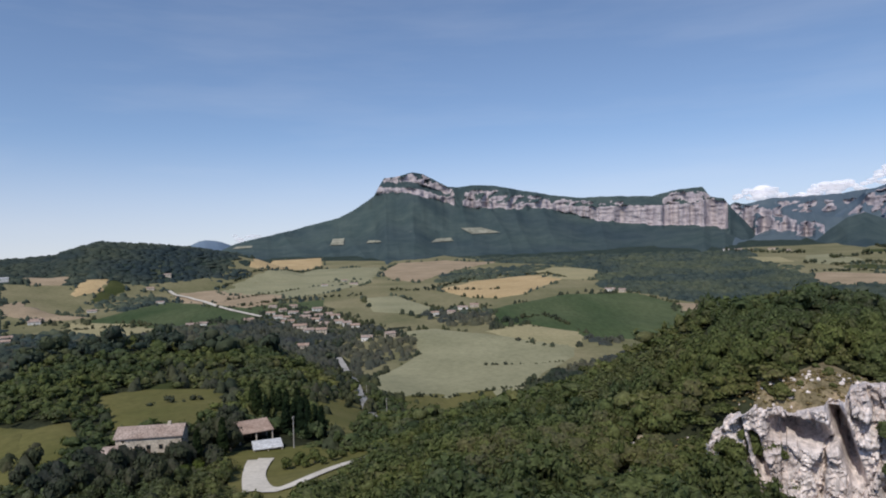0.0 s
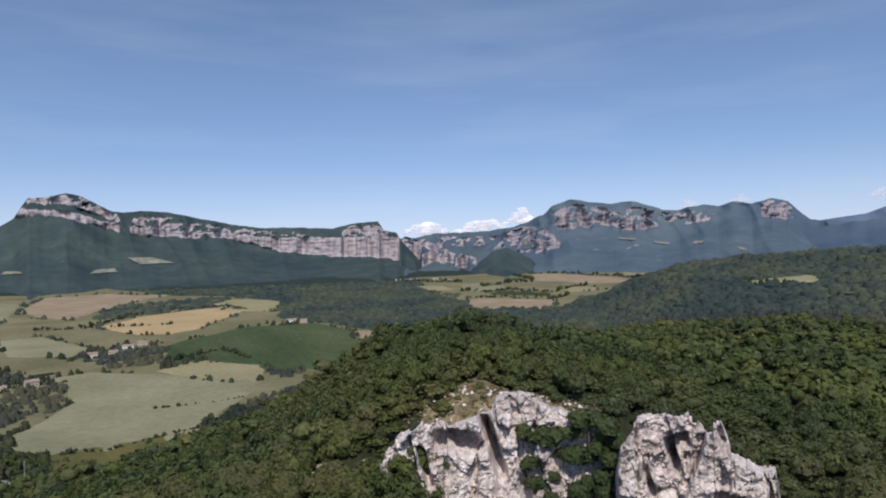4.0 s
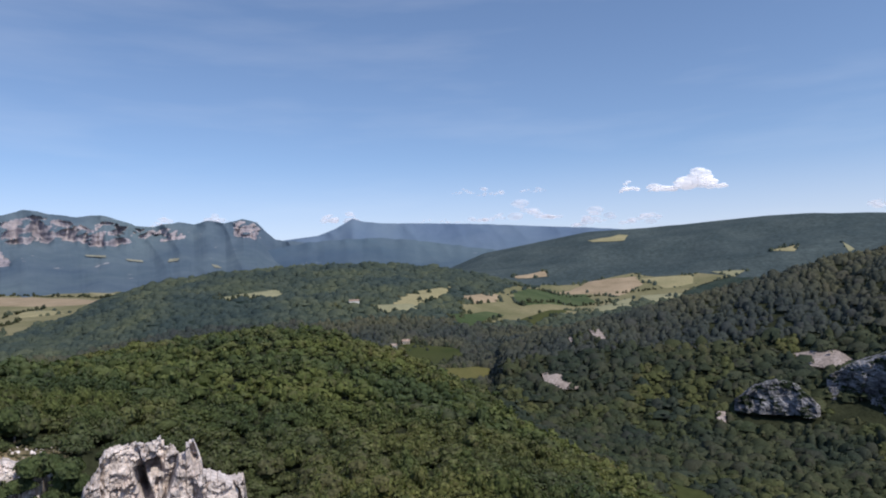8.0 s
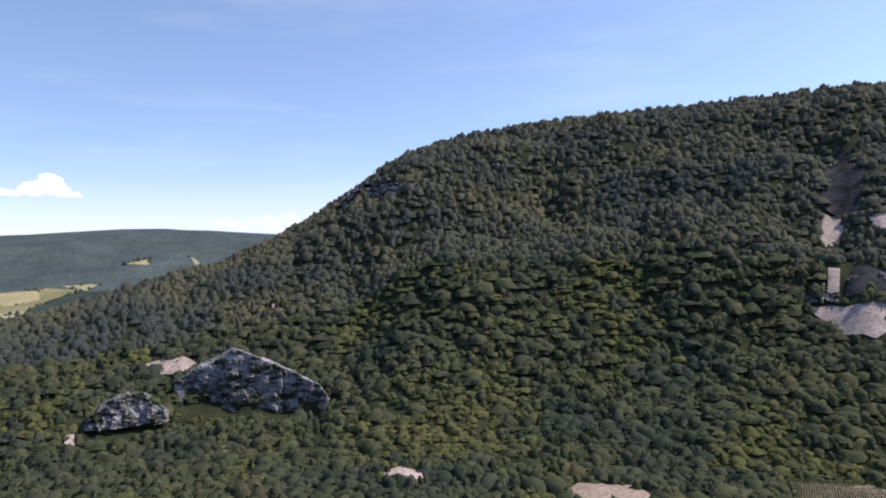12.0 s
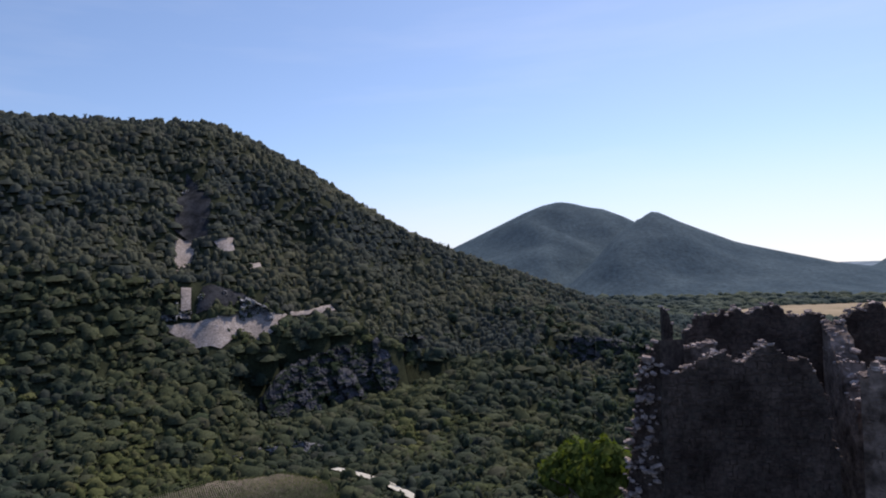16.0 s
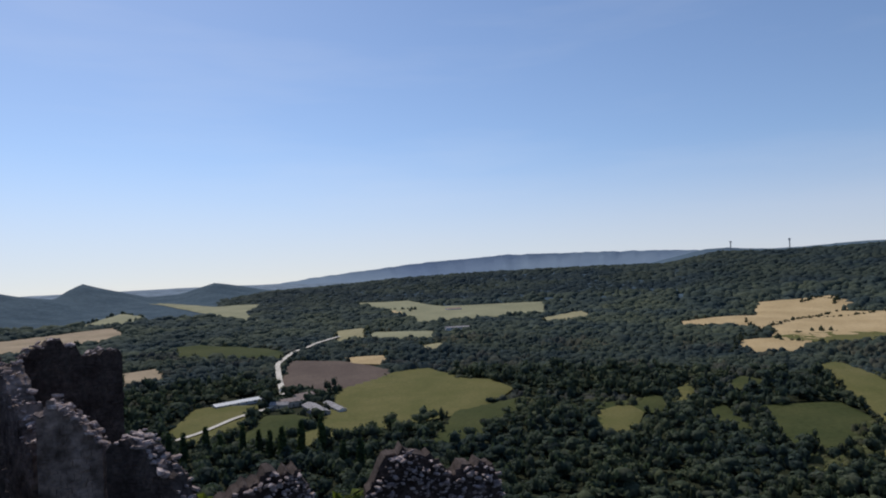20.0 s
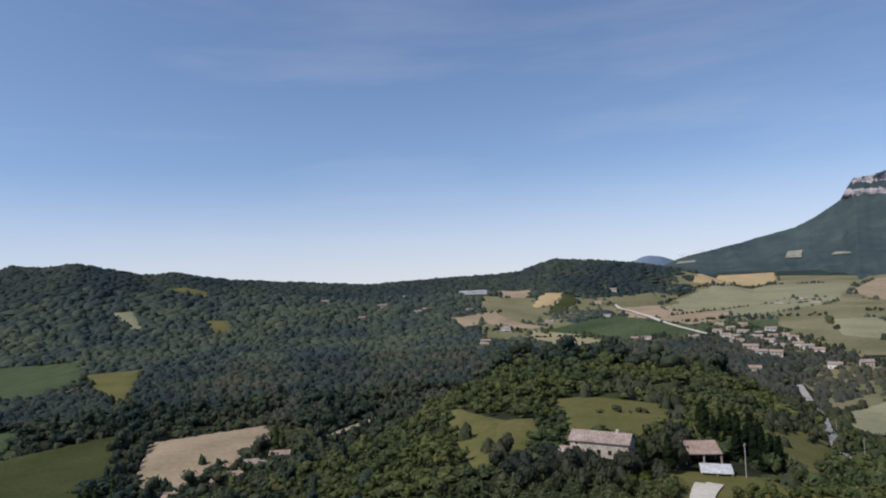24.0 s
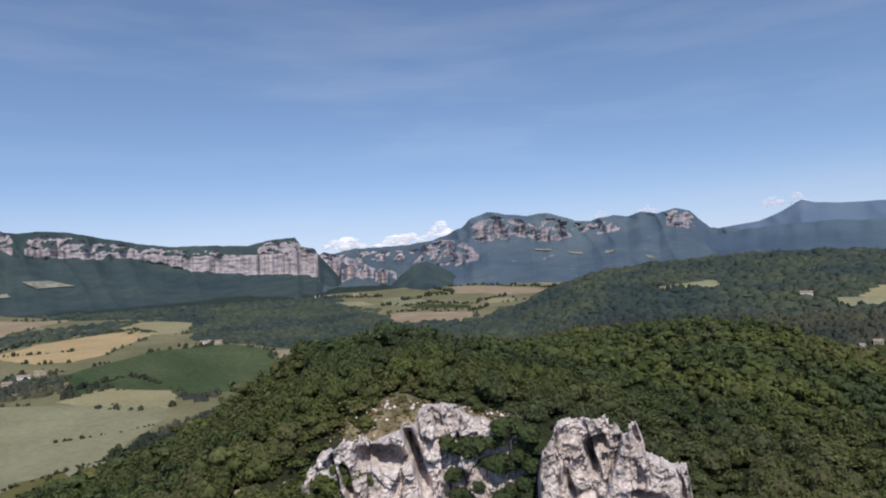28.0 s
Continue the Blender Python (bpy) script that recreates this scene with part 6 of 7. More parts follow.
def open_shed(name, label, b, r, long, deep, high, rise, turn, roof_mat):
    """A roof on posts, open on all sides, with a tie beam."""
    x, y, z = place(b, r)
    t = thing(name, x, y, z, turn + 180, label, "shed")
    L, D = long / 2, deep / 2
    bm = bmesh.new()
    a = [(-L - 0.4, -D - 0.4, high - 0.2), (L + 0.4, -D - 0.4, high - 0.2), (L + 0.4, D + 0.4, high + rise), (-L - 0.4, D + 0.4, high + rise)]
    vv = [bm.verts.new(p) for p in a] + [bm.verts.new((p[0], p[1], p[2] + 0.2)) for p in a]
    for f in ((3, 2, 1, 0), (4, 5, 6, 7), (0, 1, 5, 4), (1, 2, 6, 5), (2, 3, 7, 6), (3, 0, 4, 7)):
        bm.faces.new([vv[i] for i in f])
    part("roof", bm, roof_mat, t)
    for px in (-L, 0, L):
        for py in (-D, D):
            bm = bmesh.new()
            box(bm, px - 0.18, px + 0.18, py - 0.18, py + 0.18, -2.0, high + (rise if py > 0 else -0.15) + 0.0)
            part("post", bm, PLASTER, t)
    bm = bmesh.new()
    box(bm, -L, L, -D - 0.1, -D + 0.1, high - 0.5, high - 0.2)
    part("beam", bm, TIMBER, t)
    bm = bmesh.new()
    box(bm, -L, L, D - 0.15, D + 0.15, -1.5, high + rise - 0.1)
    part("back_wall", bm, TIMBER, t)
    BARE.append([(b - 3, r - 9), (b + 3, r - 9), (b + 3, r + 7), (b - 3, r + 7)])
    return t


open_shed("open_shed", "open-sided shed with a rusty red tile roof", 343.2, 203, 9.5, 7.0, 3.4, 1.6, 150, TILE)
open_shed("low_shed", "low shed with a pale sheet roof", 344.3, 191, 7.4, 6.0, 1.5, 0.35, 160, SHEET)
BARE.append([(332, 186), (341, 184), (341, 196), (332, 197)])
BARE.append([(341.5, 128), (346, 128), (350, 140), (354, 146), (354, 160), (348, 176), (346.5, 188), (341.5, 186)])

# village: bearing, distance, length, depth, height, bearing of the front
VILLAGE = [(345.6, 1020, 14, 9, 6, 170), (347.9, 1000, 16, 9, 6, 185), (346.4, 960, 18, 9, 5, 165), (349.2, 860, 14, 9, 6, 175), (348.9, 1120, 16, 9, 6, 160), (349.9, 1040, 12, 8, 5, 185), (350.4, 1000, 14, 9, 5, 170), (346.9, 1180, 14, 9, 6, 170), (351.4, 905, 12, 9, 5, 165), (345.2, 1190, 14, 9, 5, 175),
           (345.0, 1108, 14, 9, 5, 170), (346.0, 1139, 12, 9, 6, 150), (346.9, 1081, 16, 10, 6, 175), (348.1, 1066, 13, 9, 5, 160), (348.8, 963, 15, 9, 5, 200),
           (347.4, 904, 18, 10, 6, 170), (348.1, 873, 14, 9, 5, 150), (349.5, 917, 13, 10, 5, 190), (350.7, 933, 12, 9, 5, 165), (347.6, 772, 13, 8, 4, 170)]
OUTSKIRTS = [(353.1, 791, 13, 9, 5, 180), (355.1, 805, 12, 9, 5, 160), (352.1, 873, 12, 9, 5, 175), (343.2, 1015, 14, 9, 5, 165), (339.6, 1022, 12, 9, 4, 180),
             (338.7, 1026, 16, 9, 4, 160), (327.9, 1257, 20, 10, 5, 150), (325.9, 1096, 16, 10, 5, 140), (1.6, 1055, 16, 9, 5, 190), (0.6, 997, 12, 9, 5, 200)]
HAMLETS = [(359.1, 987, 12, 8, 5, 170), (2.6, 1085, 14, 9, 5, 180), (349.6, 1600, 16, 10, 5, 170), (352.1, 1590, 20, 10, 5, 180), (351.3, 1700, 14, 10, 5, 160),
           (335.7, 1590, 16, 10, 5, 160), (336.4, 1396, 14, 9, 5, 170), (337.0, 1700, 16, 10, 5, 160), (346.4, 1010, 14, 9, 5, 175), (349.0, 1010, 12, 9, 6, 160)]
WESTERN = [(317.0, 1519, 22, 10, 5, 130), (320.1, 1431, 16, 10, 5, 140), (320.8, 1451, 14, 10, 5, 140), (325.8, 1047, 14, 9, 5, 150), (327.7, 1239, 18, 9, 5, 150),
           (318.9, 1629, 16, 10, 5, 140), (312.1, 1568, 18, 10, 5, 130), (315.2, 1387, 14, 9, 4, 130), (331.5, 1339, 16, 9, 4, 150), (324.6, 1420, 14, 9, 4, 150)]
RIVERSIDE = [(299.2, 419, 10, 7, 4, 150), (304.1, 444, 12, 7, 4, 140), (305.3, 466, 13, 8, 5, 130), (306.3, 462, 10, 7, 4, 170), (307.9, 479, 14, 8, 5, 140), (303.0, 430, 9, 7, 4, 160)]
EASTERN = [(14.3, 1244, 18, 10, 5, 195), (15.3, 1227, 12, 9, 5, 200), (63.5, 1100, 16, 9, 5, 240), (67.9, 838, 9, 7, 4, 250), (66.8, 815, 7, 6, 4, 240),
           (24.4, 2700, 26, 14, 7, 200), (25.3, 2650, 22, 14, 7, 200), (26.8, 2700, 26, 14, 7, 210), (23.5, 2720, 22, 14, 7, 200), (27.9, 2600, 20, 14, 7, 205)]
k = 0
for rows_of in (VILLAGE, OUTSKIRTS, HAMLETS, WESTERN, RIVERSIDE, EASTERN):
    for b, r, long, deep, high, turn in rows_of:
        k += 1
        far = r > 1300
        walls, tiles = ((PLASTER, TILE), (WHITE_WALL, OLD_TILE), (PLASTER, OLD_TILE), (WHITE_WALL, TILE))[k % 4]
        tagged(house("village_house", ("cream-walled house with a clay tile roof among trees", "white-walled house with a weathered tile roof", "plastered house with a weathered tile roof", "white house with a clay tile roof")[k % 4],
                     b, r, long, deep, high, 2.0, turn, walls, tiles, 1 if far else 3, door=not far, chimney=k % 3 == 0, lift=0.6, clear=1.1), group="valley houses")
house("poultry_barn", "long low barn with a white sheet roof", 223.4, 628, 50, 11, 2.6, 1.3, 20, SHEET, SHEET, 6, door=False, chimney=False, lift=0.5, category="barn")
house("cattle_barn", "long barn with a grey roof beside the farm", 229.6, 572, 38, 12, 3.6, 2.0, 300, GREY_ROOF, GREY_ROOF, 4, door=False, chimney=False, lift=0.5, category="barn")
house("cattle_barn", "narrow barn with a grey-white roof", 231.2, 578, 36, 7, 3.0, 1.4, 300, SHEET, GREY_ROOF, 4, door=False, chimney=False, lift=0.5, category="barn")
house("farm_building", "stone farm building with a dull tile roof", 227.6, 604, 20, 10, 4.6, 2.2, 30, PLASTER, OLD_TILE, 3, lift=0.5)
house("farm_building", "low stone farm building with a grey roof", 226.6, 598, 16, 9, 3.8, 1.8, 60, PLASTER, GREY_ROOF, 3, lift=0.5)
house("farm_building", "stone farm building with a dull tile roof", 228.6, 622, 18, 9, 4.6, 2.0, 15, PLASTER, OLD_TILE, 3, lift=0.5)
house("hangar", "long white hangar roof above the fields", 325.0, 1640, 70, 16, 5, 1.5, 145, WHITE_WALL, SHEET, 3, door=False, chimney=False, lift=1.5, category="barn")
house("farm_building", "pale farm roof among the fields", 241.8, 1440, 34, 12, 4, 1.8, 40, WHITE_WALL, TILE, 2, door=False, chimney=False, lift=1.5)
house("farm_building", "grey roof among the woods", 242.1, 1085, 40, 10, 3, 1.4, 50, SHEET, GREY_ROOF, 2, door=False, chimney=False, lift=1.5)


def utility_pole(b, r, high):
    x, y, z = place(b, r)
    t = thing("utility_pole", x, y, z, 100, "grey wooden utility pole with a crossarm", "pole")
    bm = bmesh.new()
    bmesh.ops.create_cone(bm, cap_ends=True, segments=10, radius1=0.17, radius2=0.11, depth=high + 1, matrix=Matrix.Translation((0, 0, high / 2 - 0.5)))
    part("shaft", bm, POLE, t)
    bm = bmesh.new()
    box(bm, -0.7, 0.7, -0.06, 0.06, high - 0.6, high - 0.45)
    part("crossarm", bm, POLE, t)
    for px in (-0.6, 0, 0.6):
        bm = bmesh.new()
        bmesh.ops.create_cone(bm, cap_ends=True, segments=8, radius1=0.06, radius2=0.04, depth=0.22, matrix=Matrix.Translation((px, 0, high - 0.36)))
        part("insulator", bm, SHEET, t)
    return t


POLE = mottled("weathered_pole", (0.34, 0.32, 0.29), (0.46, 0.44, 0.40), 2, 0.2)
utility_pole(346.5, 188, 9.6)
utility_pole(354.6, 300, 9.0)
utility_pole(352.9, 420, 9.0)
BARE.append([(345.6, 160), (347.4, 160), (347.4, 191), (345.6, 191)])


def mast(b, r, z0, high):
    x, y = polar(b, r)
    t = thing("radio_mast", x, y, z0, 0, "thin steel lattice mast on the ridge", "mast")
    bm = bmesh.new()
    box(bm, -2.2, 2.2, -2.2, 2.2, -20, high)
    part("lattice", bm, GREY_ROOF, t)
    bm = bmesh.new()
    box(bm, -4.5, 4.5, -4.5, 4.5, high * 0.8, high)
    part("head", bm, GREY_ROOF, t)


mast(264.9, 3380, 116, 30)
mast(269.1, 3380, 108, 42)

# ---------------------------------------------------------------- single trees
BARK = mottled("bark", (0.09, 0.075, 0.06), (0.17, 0.145, 0.12), 0.8, 0.1, bump=0.8, depth=0.03)
CYPRESS = foliage("cypress_leaves", [(0.014, 0.024, 0.012), (0.024, 0.038, 0.016), (0.032, 0.046, 0.022)], grain=0.4)
POPLAR = foliage("poplar_leaves", [(0.032, 0.050, 0.024), (0.050, 0.074, 0.032), (0.066, 0.090, 0.040)], grain=0.6)
BRIGHT = foliage("young_leaves", [(0.062, 0.086, 0.020), (0.090, 0.114, 0.027), (0.114, 0.128, 0.038)], grain=0.4)


def trunk_mesh(seed, high, thick, limbs):
    """A tapered, slightly bent trunk with limbs."""
    g = np.random.default_rng(seed)
    bm = bmesh.new()

    def limb(p, d, length, r0, r1, n=5):
        rings = []
        p, d = Vector(p), Vector(d).normalized()
        for i in range(n):
            k = i / (n - 1)
            q = d.to_track_quat("Z", "Y").to_matrix()
            rad = r0 + (r1 - r0) * k
            rings.append([bm.verts.new(p + q @ Vector((math.cos(a) * rad, math.sin(a) * rad, 0))) for a in np.arange(6) * math.pi / 3])
            p = p + d * length / (n - 1)
            d = (d + Vector(g.uniform(-0.12, 0.12, 3))).normalized()
        for a, c in zip(rings[:-1], rings[1:]):
            for i in range(6):
                bm.faces.new((a[i], a[(i + 1) % 6], c[(i + 1) % 6], c[i]))
        return p

    limb((0, 0, -0.6), (0, 0, 1), high + 0.6, thick, thick * 0.4)
    for i in range(limbs):
        a = i * 2.4 + g.uniform(-0.4, 0.4)
        limb((0, 0, high * g.uniform(0.45, 0.85)), (math.cos(a), math.sin(a), 0.8), high * 0.5, thick * 0.4, thick * 0.12, 4)
    return bm


def tree_thing(name, label, material, seed, radius, tall, lumps, leaves, leaf, spread=0.55, slim=1.0, trunk=0.35, category="tree", high=None):
    t = thing(name, 0, 0, -500, 0, label, category)
    part("trunk", trunk_mesh(seed, tall * trunk * 1.5, max(0.06, 0.035 * tall), 0 if slim > 1.5 else 4), BARK, t)
    v, f = crown_template(seed, lumps, 2 if lumps < 9 else 1, leaves, leaf, spread)
    if high:
        v = v * np.array([radius, radius, high]) + np.array([0, 0, tall - high * 1.15])
    else:
        v = v * np.array([radius, radius, tall * 0.78]) + np.array([0, 0, tall * 0.14])
    crown = new("crown", mesh_of("crown", v, f, material))
    crown.parent = t
    return t


def cone_thing(name, label, material, seed, radius, tall, category="tree", blunt=0.35):
    """A slim upright tree: rings of leafy lumps that narrow to the tip."""
    g = np.random.default_rng(seed)
    t = thing(name, 0, 0, -500, 0, label, category)
    part("trunk", trunk_mesh(seed, tall * 0.7, 0.02 * tall, 0), BARK, t)
    vs, fs, n = [], [], 0
    for i in range(26):
        k = i / 25
        w = radius * (min(1, k * 6 + 0.35)) * (1 - k) ** blunt
        a = g.uniform(0, 6.28)
        c = np.array([math.cos(a) * w * 0.35, math.sin(a) * w * 0.35, tall * (0.06 + 0.88 * k)])
        v = ICO1[0] * (1 + g.uniform(-0.3, 0.3, (12, 1))) * np.array([w, w, tall * 0.085]) + c
        vs.append(v)
        fs.append(ICO1[1] + n)
        n += 12
    for i in range(220):
        k = g.uniform(0.03, 1)
        w = radius * (min(1, k * 6 + 0.35)) * (1 - k) ** blunt * g.uniform(0.9, 1.25)
        a = g.uniform(0, 6.28)
        p = np.array([math.cos(a) * w, math.sin(a) * w, tall * (0.06 + 0.92 * k)])
        u = g.normal(size=(2, 3)) * radius * 0.13
        vs.append(np.stack([p - u[0], p + u[0], p + u[1] + np.array([0, 0, radius * 0.3])]))
        fs.append(np.array([[n, n + 1, n + 2]]))
        n += 3
    crown = new("crown", mesh_of("crown", np.concatenate(vs), np.concatenate(fs), material))
    crown.parent = t
    return t


def set_out(proto, places, size=(0.85, 1.2), group=""):
    """The first place takes the tree itself, the others copies, each turned and sized a little differently."""
    for i, (b, r) in enumerate(places):
        x, y, z = place(b, r)
        s = rng.uniform(*size)
        proto_or_copy = proto if i == 0 else copy_thing(proto, Matrix())
        proto_or_copy.matrix_basis = pose(x, y, z - 0.1, 0, 0, rng.uniform(0, 360)) @ Matrix.Diagonal((s, s, s * rng.uniform(0.9, 1.1), 1))
        if group:
            proto_or_copy["group"] = group


cyp = cone_thing("cypress", "dark narrow cypress beside the sheds", CYPRESS, 901, 1.5, 11)
set_out(cyp, [(347.2, 205), (347.8, 199), (348.4, 203), (348.9, 197), (346.6, 212), (346.0, 222), (345.4, 231), (344.9, 240), (344.3, 226), (343.6, 236), (345.9, 208), (343.2, 246), (340.7, 186), (338.7, 178), (347.6, 214), (346.9, 224)], group="cypresses by the farmhouse")
pop = cone_thing("poplar", "tall slim dark poplar by the river", POPLAR, 905, 2.0, 19, blunt=0.22)
set_out(pop, [(215.6, 472), (216.6, 469), (217.8, 463), (218.9, 461), (220.6, 461), (221.7, 458), (223.5, 458), (224.8, 456), (226.7, 442), (230.0, 451), (231.8, 400), (233.3, 392), (228.3, 446), (225.7, 448)],
        (1.0, 1.4), "poplars along the river")
pop2 = cone_thing("poplar", "tall slim poplar among the fields", POPLAR, 909, 1.9, 18, blunt=0.22)
set_out(pop2, [(283.3, 390), (285.8, 390), (289.6, 394), (292.9, 422), (294.0, 415), (293.4, 430), (295.2, 440), (307.6, 500), (308.2, 505), (312.6, 560)], (0.8, 1.15), "poplars among the fields")
lime = tree_thing("bush", "bright yellow-green bush behind the ruin", BRIGHT, 911, 1.9, 3.2, 8, 420, 0.10, category="bush")
set_out(lime, [(219.8, 38), (221.6, 40), (223.2, 39), (222.4, 44), (225.0, 43), (189.2, 44), (187.6, 47), (190.2, 49), (218.4, 42), (186.0, 52), (188.0, 55)], (0.7, 1.25), "bright bushes by the ruin")
YOUNG = foliage("young_oak_leaves", [(0.070, 0.095, 0.020), (0.100, 0.125, 0.028), (0.125, 0.145, 0.040)], grain=0.5)
slope_tree = tree_thing("slope_tree", "yellow-green leafy tree rising beside the ruin", YOUNG, 913, 2.9, 10.6, 9, 900, 0.085, trunk=0.5, high=3.6)
set_out(slope_tree, [(219.4, 36.5), (220.9, 39), (222.6, 38), (231.0, 38), (246.6, 39), (189.8, 47), (188.4, 50), (187.0, 53)], (0.86, 1.0), "trees by the ruin")
garden = tree_thing("garden_tree", "leafy garden tree in front of the farmhouse", WOODS, 921, 3.4, 7.6, 8, 500, 0.10)
set_out(garden, [(331.5, 182), (333.0, 178), (334.3, 184), (335.8, 180), (337.0, 186), (338.2, 188), (339.4, 192), (340.5, 196), (332.2, 174), (334.8, 172), (337.5, 176), (339.8, 180), (341.0, 201), (330.6, 190), (341.4, 190), (328.6, 186), (329.6, 180), (327.6, 178), (330.4, 172), (331.6, 168), (333.6, 166), (335.6, 164), (328.8, 170), (336.6, 170), (340.2, 172), (326.4, 196), (327.2, 204), (342.0, 214), (341.2, 222), (339.0, 206)], (0.6, 1.15), "garden trees")
bank = tree_thing("garden_bush", "rounded green bush on the bank above the drive", OAK, 923, 1.9, 3.0, 8, 460, 0.10, category="bush")
set_out(bank, [(346.6, 168), (347.4, 164), (348.2, 167), (349.0, 163), (349.8, 166), (350.6, 169), (351.4, 172), (347.0, 172), (348.4, 173), (352.2, 176), (345.9, 165)], (0.7, 1.2), "bushes by the drive")
yellow = tree_thing("garden_shrub", "yellow-green shrub beside the yard", BRIGHT, 927, 1.6, 3.2, 6, 320, 0.11, category="bush")
set_out(yellow, [(338.9, 172), (337.6, 168)], (0.9, 1.2))
oak_a = tree_thing("oak_tree", "rounded dark green oak on the rocky crest", OAK, 931, 2.6, 4.8, 8, 620, 0.085)
crest_b, crest_r = rng.uniform(22, 44, 70), rng.uniform(119, 152, 70)
set_out(oak_a, [(float(b), float(r)) for b, r in zip(crest_b, crest_r)], (0.7, 1.25), "oaks on the crest")
oak_b = tree_thing("oak_tree", "spreading olive-green scrub oak near the cliffs", SCRUB, 937, 2.3, 3.6, 8, 560, 0.085)
low_b = np.r_[rng.uniform(2, 22, 60), rng.uniform(38.2, 42.2, 14), rng.uniform(54.5, 66, 30)]
low_r = np.r_[rng.uniform(84, 110, 60), rng.uniform(84, 100, 14), rng.uniform(88, 112, 30)]
set_out(oak_b, [(float(b), float(r)) for b, r in zip(low_b, low_r)], (0.65, 1.2), "scrub oaks by the cliffs")
shrub = tree_thing("shrub", "dark shrub rooted in the rock face", OAK, 941, 1.8, 2.6, 7, 420, 0.10, category="bush")
ledges = [(24.8, -16.4), (24.0, -18.0), (27.4, -19.8), (34.0, -15.2), (41.6, -16.2), (42.4, -18.6), (41.0, -18.6), (42.0, -20.0), (35.8, -16.0), (34.4, -17.6), (35.2, -19.2), (36.4, -18.4), (37.4, -16.8), (38.2, -15.2), (39.0, -17.4), (39.8, -18.9), (40.6, -16.4), (41.4, -15.0), (41.9, -17.4),
          (40.4, -19.9), (26.2, -17.8), (25.4, -19.6), (38.6, -19.9), (36.8, -20.2), (23.2, -17.6), (22.6, -19.4), (39.6, -14.6)]
for i, (b, el) in enumerate(ledges):
    one = shrub if i == 0 else copy_thing(shrub, Matrix())
    x, y = polar(b, 97.5)
    s = rng.uniform(0.8, 1.6)
    one.matrix_basis = pose(x, y, EYE + 97.5 * math.tan(radians(el)) - 0.8, 0, 0, rng.uniform(0, 360)) @ Matrix.Diagonal((s, s, s, 1))
    one["group"] = "shrubs on the cliff"


def hedge_row(label, gap, high, *stops):
    """A field hedge: one row of uneven bushes."""
    pts = [np.array(polar(b, r)) for b, r in stops]
    xs = []
    for a, c in zip(pts[:-1], pts[1:]):
        n = max(2, int(np.linalg.norm(c - a) / gap))
        xs += [a + (c - a) * (i + rng.uniform(-0.3, 0.3)) / n for i in range(n) if rng.uniform() > 0.12]
    p = np.array(xs)
    x, y = p[:, 0] + rng.normal(0, gap * 0.12, len(p)), p[:, 1] + rng.normal(0, gap * 0.12, len(p))
    s = gap * rng.uniform(0.5, 0.95, len(p))
    return stamped("hedge", label, WOODS, MID_T, x, y, ground_at(x, y) - 0.2, s, high * rng.uniform(0.5, 1.2, len(p)), "hedge")


hedge_row("dark field hedge along the pale hay field", 4, 3.5, (354.6, 452), (358.4, 486), (3.0, 510), (7.0, 535))
hedge_row("dark field hedge in the pale hay field", 4, 3.5, (3.5, 630), (8.4, 634), (10.5, 650))
hedge_row("hedge with trees below the village", 6, 6, (330, 1110), (334.9, 1090), (338.3, 1018), (344.6, 1040))
hedge_row("hedge between the green fields", 5, 6, (281.5, 525), (285.3, 573), (288.8, 643))
hedge_row("hedge between the green fields", 5, 5, (282.3, 459), (285.5, 470), (288.5, 481))
hedge_row("low hedge between the green fields", 4, 2.5, (274.7, 538), (277.5, 536), (280.2, 545))
hedge_row("hedge along the field track", 5, 5, (276.0, 690), (278.4, 600), (274.0, 575))
hedge_row("tree row in the wheat fields", 6, 6, (267.5, 1130), (271, 1240), (275, 1320), (278, 1350))
hedge_row("tree row between valley fields", 7, 7, (341.3, 1330), (345, 1450), (347.5, 1540))
hedge_row("tree row between valley fields", 7, 7, (355, 1400), (1.5, 1350), (5.0, 1330))
hedge_row("tree row between valley fields", 7, 7, (5.0, 880), (8.5, 960), (11.0, 850))
hedge_row("trees along the country road", 5, 7, (351.4, 300), (350.7, 380), (350.4, 464), (349.6, 600))
hedge_row("trees round the farm", 6, 8, (225.5, 640), (227.5, 655), (230.5, 650), (231.5, 620))
hedge_row("low hedge below the meadow", 3, 2.5, (335.5, 262), (338.5, 268), (341.5, 270))
hedge_row("trees in the side valley", 8, 8, (78, 1240), (81, 1370), (84.5, 1480), (86, 1560))
hedge_row("trees in the side valley", 8, 8, (77, 1500), (81, 1650), (86, 1780), (90, 1850))

hedge_row("tree clumps in the gorge plain", 14, 13, (31.0, 2120), (33.4, 2300), (35.2, 2330), (35.1, 2560), (33.6, 2800))
hedge_row("tree row in the gorge plain", 12, 10, (29.0, 1930), (31.3, 1850), (33.0, 1990), (37.0, 1800), (40, 2080))
hedge_row("tree row in the gorge plain", 12, 9, (29.4, 1640), (33.4, 1640), (37.3, 1590), (38.2, 1700))
hedge_row("tree row before the massif", 16, 12, (35, 3010), (38, 2900), (41.6, 2680), (44.6, 2300))
hedge_row("trees round the far town", 16, 13, (23.6, 2640), (25.6, 2560), (27.6, 2480), (29.4, 2420))
hedge_row("trees beyond the wheat field", 9, 8, (359.0, 1400), (2.0, 1590), (5.5, 1680), (8.8, 1720), (10.8, 1580))
hedge_row("trees along the valley lane", 8, 7, (342.0, 1230), (345.4, 1290), (349.6, 1320), (353.0, 1330))
